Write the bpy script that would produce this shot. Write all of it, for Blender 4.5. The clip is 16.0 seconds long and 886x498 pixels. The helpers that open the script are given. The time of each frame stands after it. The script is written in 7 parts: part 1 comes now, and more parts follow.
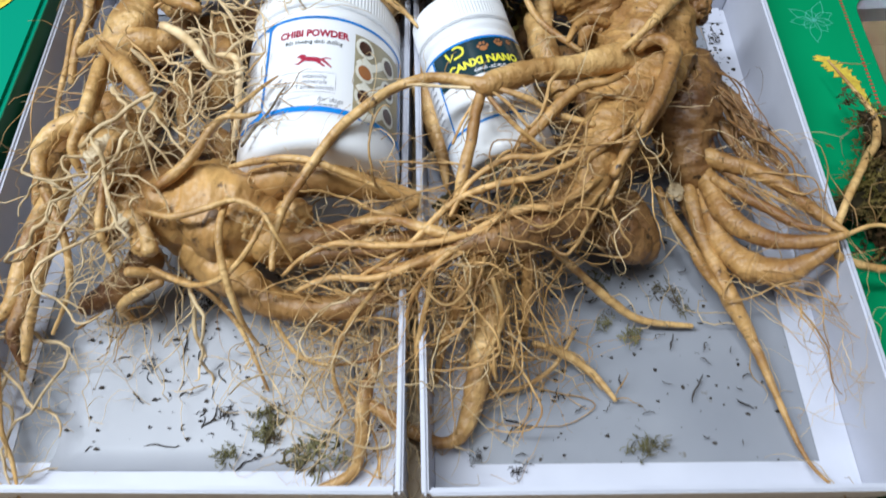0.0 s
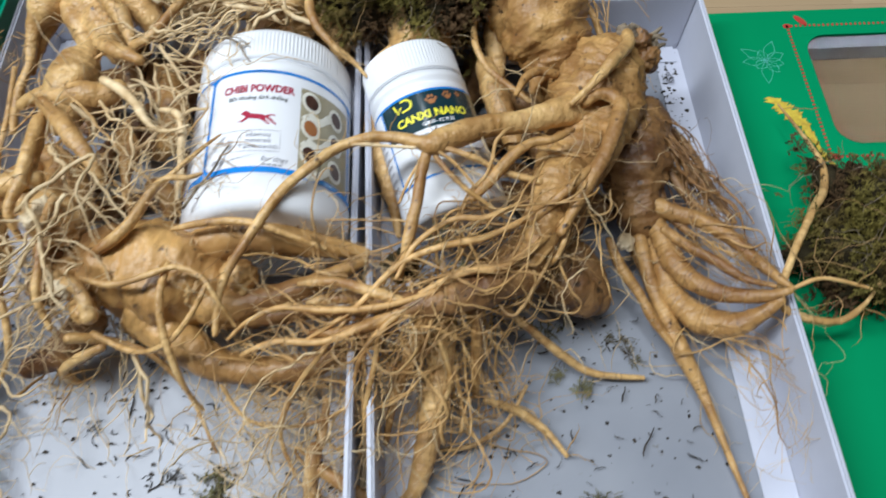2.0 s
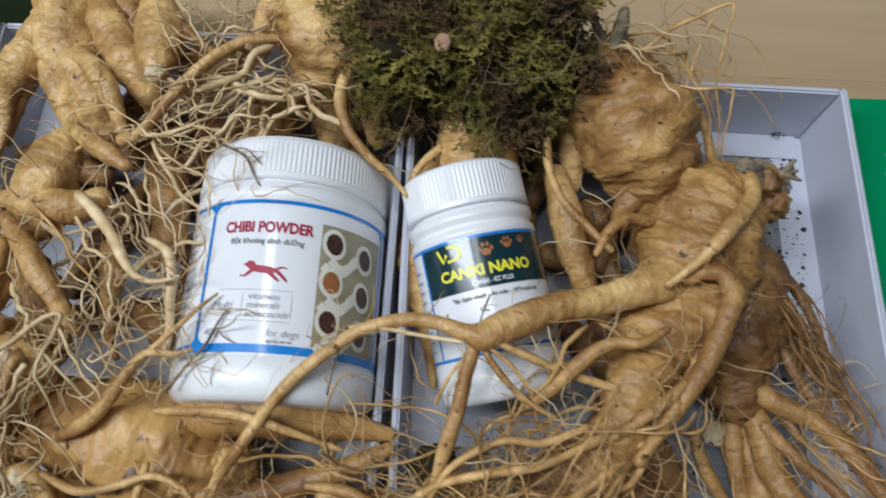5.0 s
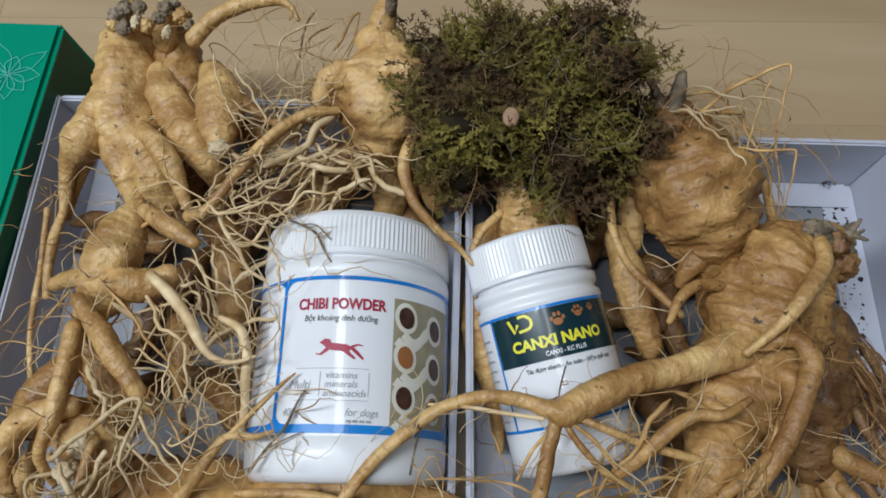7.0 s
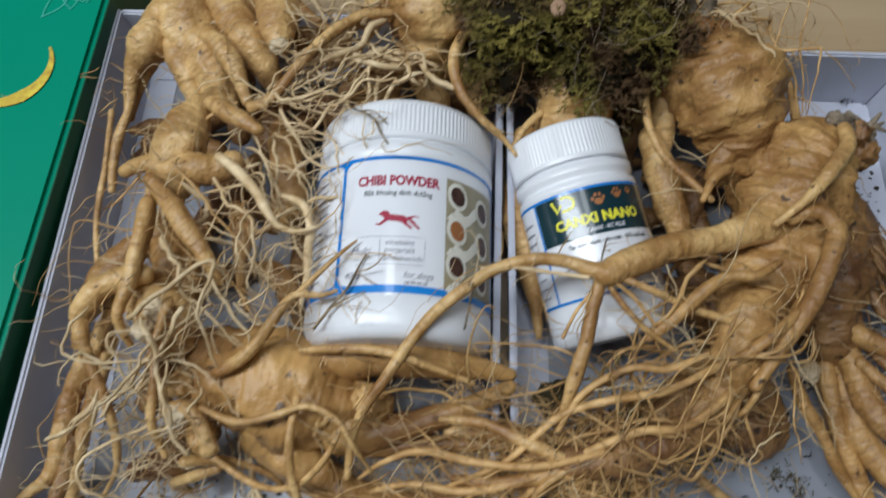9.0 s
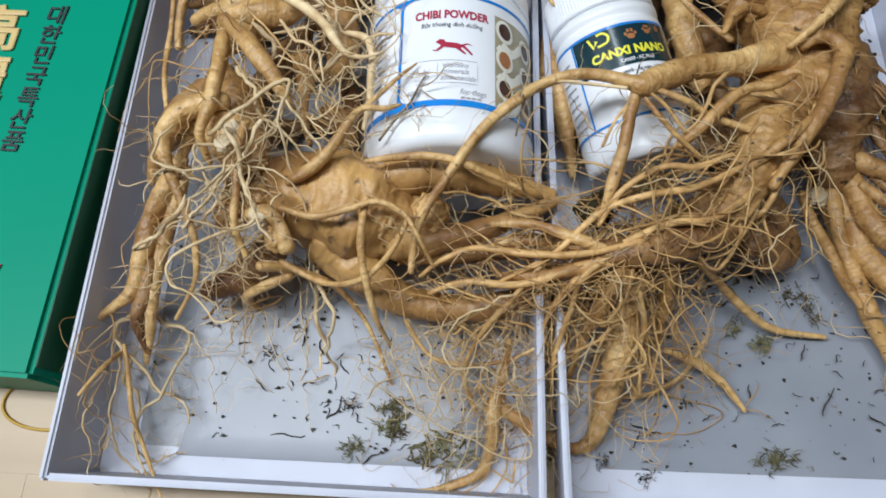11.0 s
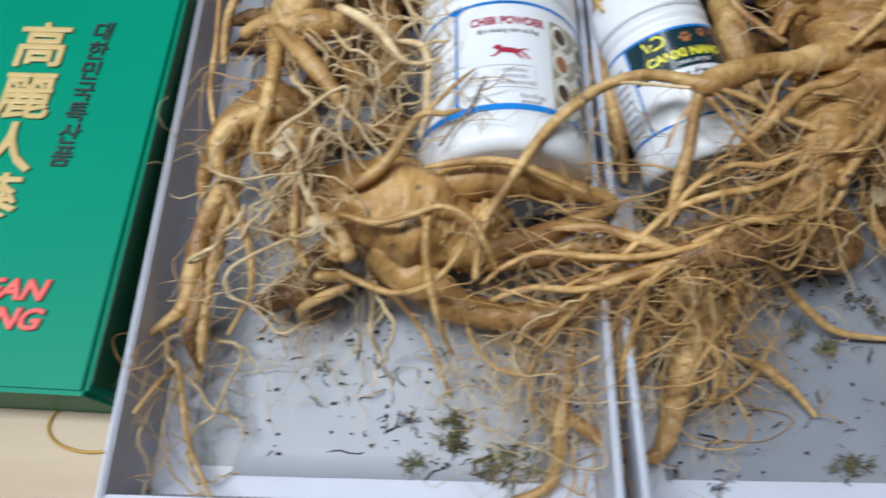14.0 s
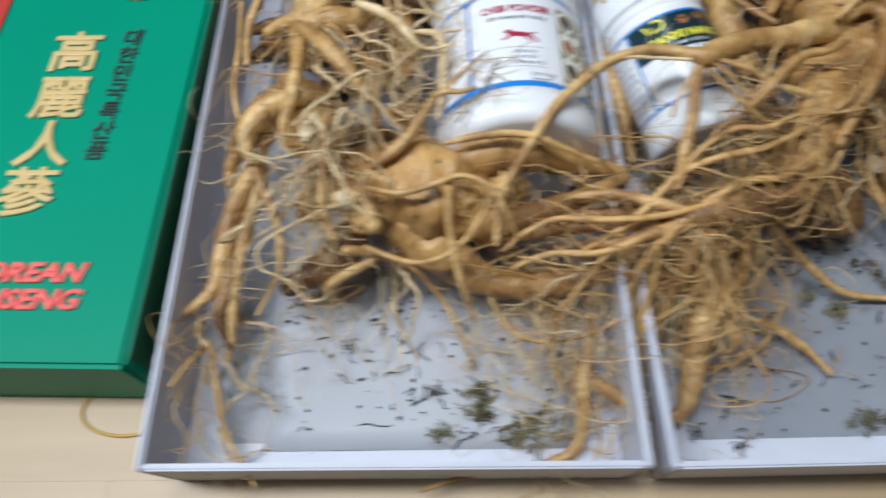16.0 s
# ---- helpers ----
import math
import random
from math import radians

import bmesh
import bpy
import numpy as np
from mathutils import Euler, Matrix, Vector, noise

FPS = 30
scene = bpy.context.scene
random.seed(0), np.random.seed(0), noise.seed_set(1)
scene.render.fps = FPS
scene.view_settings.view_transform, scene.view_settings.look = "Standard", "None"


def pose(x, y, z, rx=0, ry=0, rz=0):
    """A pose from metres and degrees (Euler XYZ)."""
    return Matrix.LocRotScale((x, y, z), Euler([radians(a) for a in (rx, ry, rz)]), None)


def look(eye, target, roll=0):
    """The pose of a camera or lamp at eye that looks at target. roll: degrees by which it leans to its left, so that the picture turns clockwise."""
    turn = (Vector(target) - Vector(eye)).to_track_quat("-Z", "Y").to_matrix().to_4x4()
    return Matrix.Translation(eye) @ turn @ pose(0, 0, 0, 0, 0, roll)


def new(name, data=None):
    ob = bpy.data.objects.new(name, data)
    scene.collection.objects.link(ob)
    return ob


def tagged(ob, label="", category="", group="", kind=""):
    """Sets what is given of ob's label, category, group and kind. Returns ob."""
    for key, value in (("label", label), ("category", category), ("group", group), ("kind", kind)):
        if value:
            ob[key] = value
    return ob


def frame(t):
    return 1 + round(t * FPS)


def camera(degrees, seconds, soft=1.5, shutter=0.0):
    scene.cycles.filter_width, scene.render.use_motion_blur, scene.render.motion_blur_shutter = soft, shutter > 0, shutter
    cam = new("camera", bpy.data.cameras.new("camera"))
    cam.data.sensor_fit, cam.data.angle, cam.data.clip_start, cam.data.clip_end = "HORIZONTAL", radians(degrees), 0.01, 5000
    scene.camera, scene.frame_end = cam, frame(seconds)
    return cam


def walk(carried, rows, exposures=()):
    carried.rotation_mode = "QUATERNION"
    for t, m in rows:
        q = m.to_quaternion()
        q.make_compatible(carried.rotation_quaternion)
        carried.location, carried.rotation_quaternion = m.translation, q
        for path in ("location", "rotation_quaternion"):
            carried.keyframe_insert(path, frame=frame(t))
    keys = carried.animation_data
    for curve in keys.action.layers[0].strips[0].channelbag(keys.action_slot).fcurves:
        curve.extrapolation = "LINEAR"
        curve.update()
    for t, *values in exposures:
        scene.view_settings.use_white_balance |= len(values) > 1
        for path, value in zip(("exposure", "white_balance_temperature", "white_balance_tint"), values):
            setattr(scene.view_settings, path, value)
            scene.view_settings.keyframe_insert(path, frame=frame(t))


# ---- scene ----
cam = camera(66.0, 16.0, soft=1.7, shutter=0.6)
PATH = [
    (0, (0.035, -0.034, 0.379), (-0.028, 0.862, -1.408), -4.2),
    (0.5, (0.028, -0.055, 0.381), (-0.011, 0.844, -1.404), -2.9),
    (1, (0.025, -0.058, 0.387), (-0.01, 0.854, -1.393), -2.4),
    (1.5, (0.031, -0.04, 0.39), (0.004, 0.881, -1.386), -3.0),
    (2, (0.053, -0.003, 0.39), (0.045, 0.884, -1.402), -1.8),
    (2.5, (0.066, 0.03, 0.387), (0.031, 0.867, -1.429), -1.5),
    (3, (0.066, 0.055, 0.38), (0.025, 0.857, -1.452), -1.0),
    (3.5, (0.07, 0.09, 0.384), (0.012, 0.85, -1.465), -2.0),
    (4, (0.072, 0.124, 0.381), (-0.015, 0.864, -1.475), -3.8),
    (4.5, (0.063, 0.14, 0.373), (-0.053, 0.804, -1.51), -6.2),
    (5, (0.045, 0.148, 0.369), (-0.069, 0.774, -1.528), -6.6),
    (5.2, (0.037, 0.156, 0.368), (-0.07, 0.765, -1.534), -7.0),
    (7.3, (0.014, 0.169, 0.38), (-0.112, 0.852, -1.495), -8.3),
    (7.5, (0.014, 0.166, 0.38), (-0.109, 0.854, -1.494), -7.9),
    (8, (0.009, 0.155, 0.379), (-0.121, 0.84, -1.495), -7.8),
    (8.5, (0.0, 0.128, 0.38), (-0.117, 0.824, -1.491), -6.4),
    (9, (-0.006, 0.108, 0.383), (-0.13, 0.779, -1.497), -7.7),
    (9.5, (-0.035, 0.067, 0.384), (-0.134, 0.759, -1.489), -6.1),
    (9.7, (-0.04, 0.055, 0.388), (-0.138, 0.723, -1.495), -7.3),
    (11.8, (-0.007, -0.004, 0.386), (-0.095, 0.678, -1.492), -4.3),
    (12, (0.005, -0.007, 0.384), (-0.093, 0.693, -1.487), -5.0),
    (12.5, (0.032, -0.009, 0.381), (-0.064, 0.72, -1.479), -4.4),
    (13, (0.033, -0.009, 0.376), (-0.061, 0.763, -1.466), -4.2),
    (13.5, (-0.005, 0.006, 0.377), (-0.092, 0.747, -1.479), -4.6),
    (14, (-0.065, 0.0, 0.378), (-0.148, 0.756, -1.472), -5.1),
    (14.5, (-0.123, -0.009, 0.377), (-0.228, 0.75, -1.47), -6.6),
    (15, (-0.165, -0.02, 0.382), (-0.269, 0.77, -1.452), -4.9),
    (15.5, (-0.158, -0.022, 0.385), (-0.209, 0.765, -1.453), -4.1),
    (16, (-0.076, -0.042, 0.376), (-0.156, 0.842, -1.416), -6.0),
]
EXPOSURES = [(0, 0.62), (1.5, 0.60), (2.5, 0.42), (3.5, 0.24), (5, 0.07), (7.3, -0.07), (9.7, -0.04), (11.8, 0.52), (13, 0.50), (14, 0.28), (16, 0.34)]
walk(cam, [(t, look(eye, target, roll)) for t, eye, target, roll in PATH], EXPOSURES)

# ---- world and lights ----
world = bpy.data.worlds.new("room_light")
scene.world = world
world.use_nodes = True
wn = world.node_tree.nodes["Background"]
wn.inputs["Color"].default_value = (0.80, 0.90, 1.0, 1)
wn.inputs["Strength"].default_value = 0.038


def area_lamp(name, eye, target, sx, sy, power, colour):
    data = bpy.data.lights.new(name, "AREA")
    data.shape, data.size, data.size_y = "RECTANGLE", sx, sy
    data.energy, data.color = power, colour
    ob = new(name, data)
    ob.matrix_world = look(eye, target)
    return ob


area_lamp("ceiling_tube_light", (-0.80, 0.12, 1.55), (-0.02, 0.15, 0), 0.20, 1.2, 25, (0.835, 0.92, 1.0))
area_lamp("ceiling_panel_light", (-0.05, 0.30, 1.9), (0.0, 0.2, 0), 0.25, 1.2, 9.5, (0.86, 0.935, 1.0))


# ---- materials ----
def material(name, c1, c2, scale=40.0, rough=0.6, bump=0.0, c3=None, scale3=8.0, at3=(0.5, 0.68), spec=0.4,
             bump_scale=None, stretch=(1, 1, 1), metallic=0.0, per_piece=0.0, coat=0.0, detail=6.0, spots=None, spot_scale=90.0, spot_at=(0.62, 0.70), rings=0.0, ring_colour=(0.2, 0.1, 0.04)):
    m = bpy.data.materials.new(name)
    m.use_nodes = True
    nt = m.node_tree
    n, l = nt.nodes, nt.links
    b = n["Principled BSDF"]
    tc = n.new("ShaderNodeTexCoord")
    mp = n.new("ShaderNodeMapping")
    mp.inputs["Scale"].default_value = stretch
    l.new(tc.outputs["Object"], mp.inputs["Vector"])
    nz = n.new("ShaderNodeTexNoise")
    nz.inputs["Scale"].default_value, nz.inputs["Detail"].default_value = scale, detail
    l.new(mp.outputs["Vector"], nz.inputs["Vector"])
    rp = n.new("ShaderNodeValToRGB")
    rp.color_ramp.elements[0].position, rp.color_ramp.elements[1].position = 0.3, 0.7
    rp.color_ramp.elements[0].color, rp.color_ramp.elements[1].color = (*c1, 1), (*c2, 1)
    l.new(nz.outputs["Fac"], rp.inputs["Fac"])
    out = rp.outputs["Color"]
    if c3:
        n3 = n.new("ShaderNodeTexNoise")
        n3.inputs["Scale"].default_value, n3.inputs["Detail"].default_value = scale3, 5
        l.new(mp.outputs["Vector"], n3.inputs["Vector"])
        r3 = n.new("ShaderNodeValToRGB")
        r3.color_ramp.elements[0].position, r3.color_ramp.elements[1].position = at3
        l.new(n3.outputs["Fac"], r3.inputs["Fac"])
        mx = n.new("ShaderNodeMixRGB")
        mx.inputs["Color2"].default_value = (*c3, 1)
        l.new(r3.outputs["Color"], mx.inputs["Fac"])
        l.new(out, mx.inputs["Color1"])
        out = mx.outputs["Color"]
    if spots:
        n4 = n.new("ShaderNodeTexNoise")
        n4.inputs["Scale"].default_value, n4.inputs["Detail"].default_value = spot_scale, 3
        l.new(mp.outputs["Vector"], n4.inputs["Vector"])
        r4 = n.new("ShaderNodeValToRGB")
        r4.color_ramp.elements[0].position, r4.color_ramp.elements[1].position = spot_at
        l.new(n4.outputs["Fac"], r4.inputs["Fac"])
        mx4 = n.new("ShaderNodeMixRGB")
        mx4.inputs["Color2"].default_value = (*spots, 1)
        l.new(r4.outputs["Color"], mx4.inputs["Fac"])
        l.new(out, mx4.inputs["Color1"])
        out = mx4.outputs["Color"]
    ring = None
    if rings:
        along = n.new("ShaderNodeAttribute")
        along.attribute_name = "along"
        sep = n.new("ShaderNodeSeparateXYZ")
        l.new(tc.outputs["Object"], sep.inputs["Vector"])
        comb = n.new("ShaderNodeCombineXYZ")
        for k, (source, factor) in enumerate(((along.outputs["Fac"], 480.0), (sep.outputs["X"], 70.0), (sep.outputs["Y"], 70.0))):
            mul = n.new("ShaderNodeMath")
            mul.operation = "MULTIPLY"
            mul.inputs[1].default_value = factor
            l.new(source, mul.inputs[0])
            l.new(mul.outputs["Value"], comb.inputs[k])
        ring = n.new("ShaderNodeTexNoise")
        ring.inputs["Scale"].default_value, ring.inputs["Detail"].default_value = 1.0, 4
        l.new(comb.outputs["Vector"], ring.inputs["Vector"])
        # Crease darkening put into the colour, where the ring bump is low.
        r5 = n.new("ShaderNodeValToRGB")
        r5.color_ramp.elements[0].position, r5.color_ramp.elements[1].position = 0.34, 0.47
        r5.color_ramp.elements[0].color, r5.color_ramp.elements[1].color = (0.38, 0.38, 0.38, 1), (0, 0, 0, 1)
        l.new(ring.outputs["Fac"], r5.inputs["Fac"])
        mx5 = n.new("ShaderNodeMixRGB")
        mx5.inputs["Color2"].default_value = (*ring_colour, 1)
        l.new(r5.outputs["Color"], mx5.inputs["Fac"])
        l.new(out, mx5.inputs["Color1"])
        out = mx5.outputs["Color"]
    if per_piece:
        info = n.new("ShaderNodeObjectInfo")
        ge = n.new("ShaderNodeNewGeometry")
        ad = n.new("ShaderNodeMath")
        l.new(info.outputs["Random"], ad.inputs[0])
        l.new(ge.outputs["Random Per Island"], ad.inputs[1])
        mr = n.new("ShaderNodeMapRange")
        mr.inputs["From Max"].default_value = 2.0
        mr.inputs["To Min"].default_value, mr.inputs["To Max"].default_value = 1 - per_piece, 1 + per_piece
        l.new(ad.outputs["Value"], mr.inputs["Value"])
        hs = n.new("ShaderNodeHueSaturation")
        l.new(out, hs.inputs["Color"])
        l.new(mr.outputs["Result"], hs.inputs["Value"])
        out = hs.outputs["Color"]
    l.new(out, b.inputs["Base Color"])
    b.inputs["Roughness"].default_value, b.inputs["Metallic"].default_value = rough, metallic
    b.inputs["Specular IOR Level"].default_value = spec
    b.inputs["Coat Weight"].default_value = coat
    if bump:
        nb = n.new("ShaderNodeTexNoise")
        nb.inputs["Scale"].default_value, nb.inputs["Detail"].default_value = bump_scale or scale * 3, 6
        l.new(mp.outputs["Vector"], nb.inputs["Vector"])
        bp = n.new("ShaderNodeBump")
        bp.inputs["Strength"].default_value, bp.inputs["Distance"].default_value = bump, 0.0014
        l.new(nb.outputs["Fac"], bp.inputs["Height"])
        if ring:
            b2 = n.new("ShaderNodeBump")
            b2.inputs["Strength"].default_value, b2.inputs["Distance"].default_value = rings, 0.0016
            l.new(ring.outputs["Fac"], b2.inputs["Height"])
            l.new(b2.outputs["Normal"], bp.inputs["Normal"])
        l.new(bp.outputs["Normal"], b.inputs["Normal"])
    return m


WOOD = material("pale_wood", (0.385, 0.265, 0.150), (0.515, 0.38, 0.235), 26, 0.40, 0.10, (0.33, 0.21, 0.11), 7, (0.56, 0.9), stretch=(0.09, 1, 1), per_piece=0.05, spots=(0.24, 0.135, 0.065), spot_scale=60, spot_at=(0.68, 0.78))
CARD = material("white_card", (0.51, 0.525, 0.605), (0.57, 0.585, 0.665), 25, 0.55, 0.05, (0.46, 0.47, 0.54), 7, (0.58, 0.85))
LINER = material("grey_liner_paper", (0.225, 0.238, 0.272), (0.28, 0.293, 0.328), 14, 0.40, 0.08, (0.26, 0.26, 0.275), 13, (0.58, 0.85), spots=(0.17, 0.16, 0.15), spot_scale=150, spot_at=(0.70, 0.76))
GREEN = material("green_printed_board", (0.000, 0.235, 0.142), (0.000, 0.258, 0.156), 6, 0.42, 0.02, spec=0.10)
# Dark green of the window lid's sides and the gift box's shaded side.
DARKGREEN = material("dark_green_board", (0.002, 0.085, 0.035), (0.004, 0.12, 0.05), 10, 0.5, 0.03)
LIDGREEN = material("lid_green_board", (0.000, 0.25, 0.092), (0.000, 0.28, 0.11), 8, 0.5, 0.02, spec=0.08)
RED = material("red_print", (0.42, 0.040, 0.034), (0.52, 0.062, 0.048), 12, 0.45, spec=0.15)
REDTEXT = material("red_lettering", (0.85, 0.10, 0.10), (0.9, 0.14, 0.12), 12, 0.4)
GOLD = material("gold_lettering", (0.58, 0.41, 0.17), (0.66, 0.48, 0.22), 60, 0.35)
BEIGE = material("beige_print", (0.42, 0.32, 0.16), (0.50, 0.385, 0.20), 14, 0.5, spec=0.15)
PICROOT = material("printed_root", (0.55, 0.36, 0.08), (0.74, 0.55, 0.20), 140, 0.45, 0, (0.52, 0.16, 0.05), 90, (0.5, 0.7), spec=0.15)
BLACK = material("black_print", (0.02, 0.03, 0.03), (0.03, 0.04, 0.04), 30, 0.5)
GREYINK = material("grey_print", (0.25, 0.25, 0.28), (0.35, 0.35, 0.38), 30, 0.5)
PLASTIC = material("white_plastic", (0.79, 0.80, 0.825), (0.83, 0.84, 0.865), 12, 0.28, 0.02, spec=0.5)
LABEL = material("white_label", (0.79, 0.80, 0.835), (0.83, 0.84, 0.875), 12, 0.18, 0.01, spec=0.5, coat=0.3)
BLUE = material("blue_label_line", (0.01, 0.20, 0.62), (0.015, 0.24, 0.68), 15, 0.25, coat=0.3)
MAROON = material("maroon_lettering", (0.36, 0.02, 0.05), (0.42, 0.03, 0.07), 15, 0.35)
NAVY = material("dark_teal_label", (0.008, 0.030, 0.040), (0.012, 0.045, 0.055), 15, 0.22, coat=0.3)
YELLOW = material("yellow_lettering", (0.80, 0.75, 0.05), (0.86, 0.80, 0.10), 15, 0.3)
ORANGE = material("orange_print", (0.30, 0.11, 0.04), (0.42, 0.17, 0.06), 60, 0.4)
SPOON = material("printed_spoon", (0.70, 0.67, 0.57), (0.82, 0.80, 0.72), 110, 0.35)
KHAKI = material("printed_straw", (0.27, 0.23, 0.145), (0.42, 0.37, 0.25), 60, 0.4, 0, (0.36, 0.27, 0.11), 40, (0.54, 0.70))
BEANS = material("printed_beans", (0.035, 0.015, 0.012), (0.10, 0.045, 0.03), 220, 0.4)
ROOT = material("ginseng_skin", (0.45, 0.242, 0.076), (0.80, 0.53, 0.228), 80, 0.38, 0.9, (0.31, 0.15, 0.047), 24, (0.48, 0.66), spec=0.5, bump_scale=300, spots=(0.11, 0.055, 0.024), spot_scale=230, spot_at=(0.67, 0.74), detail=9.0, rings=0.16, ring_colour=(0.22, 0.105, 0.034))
# Tan skin, toned down partly for the weaker light on the right-hand roots.
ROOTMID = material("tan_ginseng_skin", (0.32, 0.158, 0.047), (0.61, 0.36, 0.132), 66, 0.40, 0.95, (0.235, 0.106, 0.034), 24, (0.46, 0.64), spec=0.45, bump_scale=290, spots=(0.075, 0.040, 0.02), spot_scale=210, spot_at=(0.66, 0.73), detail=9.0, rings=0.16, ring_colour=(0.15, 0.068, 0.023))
ROOTSMOOTH = material("smooth_tan_skin", (0.41, 0.217, 0.067), (0.65, 0.382, 0.136), 32, 0.42, 0.6, (0.23, 0.112, 0.040), 14, (0.45, 0.62), spec=0.45, bump_scale=260, spots=(0.11, 0.058, 0.026), spot_scale=120, spot_at=(0.62, 0.70), detail=8.0)
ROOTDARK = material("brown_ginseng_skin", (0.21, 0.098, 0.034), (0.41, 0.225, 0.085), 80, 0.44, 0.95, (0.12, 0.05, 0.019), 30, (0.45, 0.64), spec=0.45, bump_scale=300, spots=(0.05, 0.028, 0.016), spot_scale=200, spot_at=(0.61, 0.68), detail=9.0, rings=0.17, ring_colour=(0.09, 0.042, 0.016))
FIBRE = material("rootlet_skin", (0.35, 0.185, 0.058), (0.67, 0.425, 0.178), 120, 0.46, 0.3, (0.25, 0.125, 0.042), 45, (0.5, 0.72), spec=0.4, per_piece=0.42)
PALEFIBRE = material("pale_rootlet_skin", (0.52, 0.36, 0.18), (0.76, 0.59, 0.36), 120, 0.48, 0.3, (0.36, 0.215, 0.09), 45, (0.53, 0.74), spec=0.4, per_piece=0.28)
CUT = material("cut_root_flesh", (0.56, 0.43, 0.26), (0.70, 0.58, 0.40), 160, 0.7, 0.6, (0.40, 0.28, 0.15), 70, (0.48, 0.66))
BARK = material("dead_stem", (0.17, 0.125, 0.08), (0.38, 0.30, 0.21), 200, 0.85, 1.0, (0.06, 0.045, 0.03), 90)
MOSS = material("green_moss", (0.082, 0.068, 0.018), (0.285, 0.228, 0.053), 60, 0.8, 0, (0.080, 0.046, 0.022), 30, (0.42, 0.56), spec=0.15, per_piece=0.6)
SHEET = material("thin_white_paper", (0.355, 0.365, 0.402), (0.415, 0.425, 0.462), 16, 0.5, 0.10, (0.37, 0.375, 0.41), 12, (0.58, 0.85))
CHIP = material("pink_root_chip", (0.30, 0.175, 0.10), (0.42, 0.27, 0.17), 200, 0.7, 0.4)
MOSSCORE = material("peat", (0.018, 0.013, 0.008), (0.05, 0.04, 0.02), 90, 0.95, 0.6, spec=0.1)
SOIL = material("soil_crumb", (0.020, 0.016, 0.014), (0.06, 0.05, 0.042), 90, 0.9, 0.3, spec=0.15, per_piece=0.4)
MOSSBIT = material("moss_scrap", (0.09, 0.085, 0.04), (0.22, 0.20, 0.10), 130, 0.9, 0.3, (0.09, 0.06, 0.035), 60, spec=0.1, per_piece=0.4)
BAND = material("rubber", (0.48, 0.28, 0.04), (0.55, 0.33, 0.06), 40, 0.45)
TEAL = material("pale_teal_print", (0.10, 0.50, 0.42), (0.14, 0.56, 0.48), 40, 0.4)
WALL = material("room_paint", (0.62, 0.61, 0.58), (0.68, 0.67, 0.64), 3, 0.8, 0.05)

glass = bpy.data.materials.new("clear_film")
glass.use_nodes = True
gb = glass.node_tree.nodes["Principled BSDF"]
gb.inputs["Transmission Weight"].default_value = 1.0
gb.inputs["Roughness"].default_value = 0.06
gb.inputs["IOR"].default_value = 1.15


# ---- building helpers ----
def mesh_object(name, bm, mat, parent=None, label="", smooth=False):
    me = bpy.data.meshes.new(name)
    bm.normal_update()
    bm.to_mesh(me)
    bm.free()
    me.materials.append(mat)
    if smooth:
        for p in me.polygons:
            p.use_smooth = True
    ob = new(name, me)
    if parent:
        ob.parent = parent
    if label:
        ob["label"] = label
    return ob


def part(name, bm, mat, parent, label="", smooth=False):
    return mesh_object(name, bm, mat, parent, label, smooth)


def thing(name, label, category, m=None, group="", kind=""):
    ob = new(name)
    ob.empty_display_size = 0.02
    if m:
        ob.matrix_world = m
    return tagged(ob, label, category, group, kind)


def box(bm, x0, x1, y0, y1, z0, z1, bevel=0.0):
    made = bmesh.ops.create_cube(bm, size=1)
    bmesh.ops.transform(bm, matrix=Matrix.Translation(((x0 + x1) / 2, (y0 + y1) / 2, (z0 + z1) / 2)) @ Matrix.Diagonal((x1 - x0, y1 - y0, z1 - z0, 1)), verts=made["verts"])
    if bevel:
        edges = list({e for v in made["verts"] for e in v.link_edges})
        bmesh.ops.bevel(bm, geom=edges, offset=bevel, segments=2, affect="EDGES")
    return bm


def one_box(*a, **k):
    return box(bmesh.new(), *a, **k)


def ngon(bm, pts, z, h=0.0):
    """A flat printed shape, h thick."""
    f = bm.faces.new([bm.verts.new((x, y, z + h)) for x, y in pts])
    if h:
        g = bmesh.ops.extrude_face_region(bm, geom=[f])
        bmesh.ops.translate(bm, vec=(0, 0, -h), verts=[v for v in g["geom"] if isinstance(v, bmesh.types.BMVert)])
    return bm


def oval(cx, cy, rx, ry, n=20, turn=0.0):
    c, s = math.cos(turn), math.sin(turn)
    return [(cx + rx * math.cos(a) * c - ry * math.sin(a) * s, cy + rx * math.cos(a) * s + ry * math.sin(a) * c)
            for a in (2 * math.pi * i / n for i in range(n))]


def strip(points, width, taper=False):
    """A ribbon along a plane line, as quads of (x, y) corners."""
    quads, left, right = [], [], []
    for i, p in enumerate(points):
        a, b = points[max(i - 1, 0)], points[min(i + 1, len(points) - 1)]
        d = Vector((b[0] - a[0], b[1] - a[1])).normalized()
        w = width / 2 * (1 - 0.85 * abs(2 * i / (len(points) - 1) - 1) if taper else 1)
        left.append((p[0] - d.y * w, p[1] + d.x * w))
        right.append((p[0] + d.y * w, p[1] - d.x * w))
    for i in range(len(points) - 1):
        quads.append([left[i], right[i], right[i + 1], left[i + 1]])
    return quads


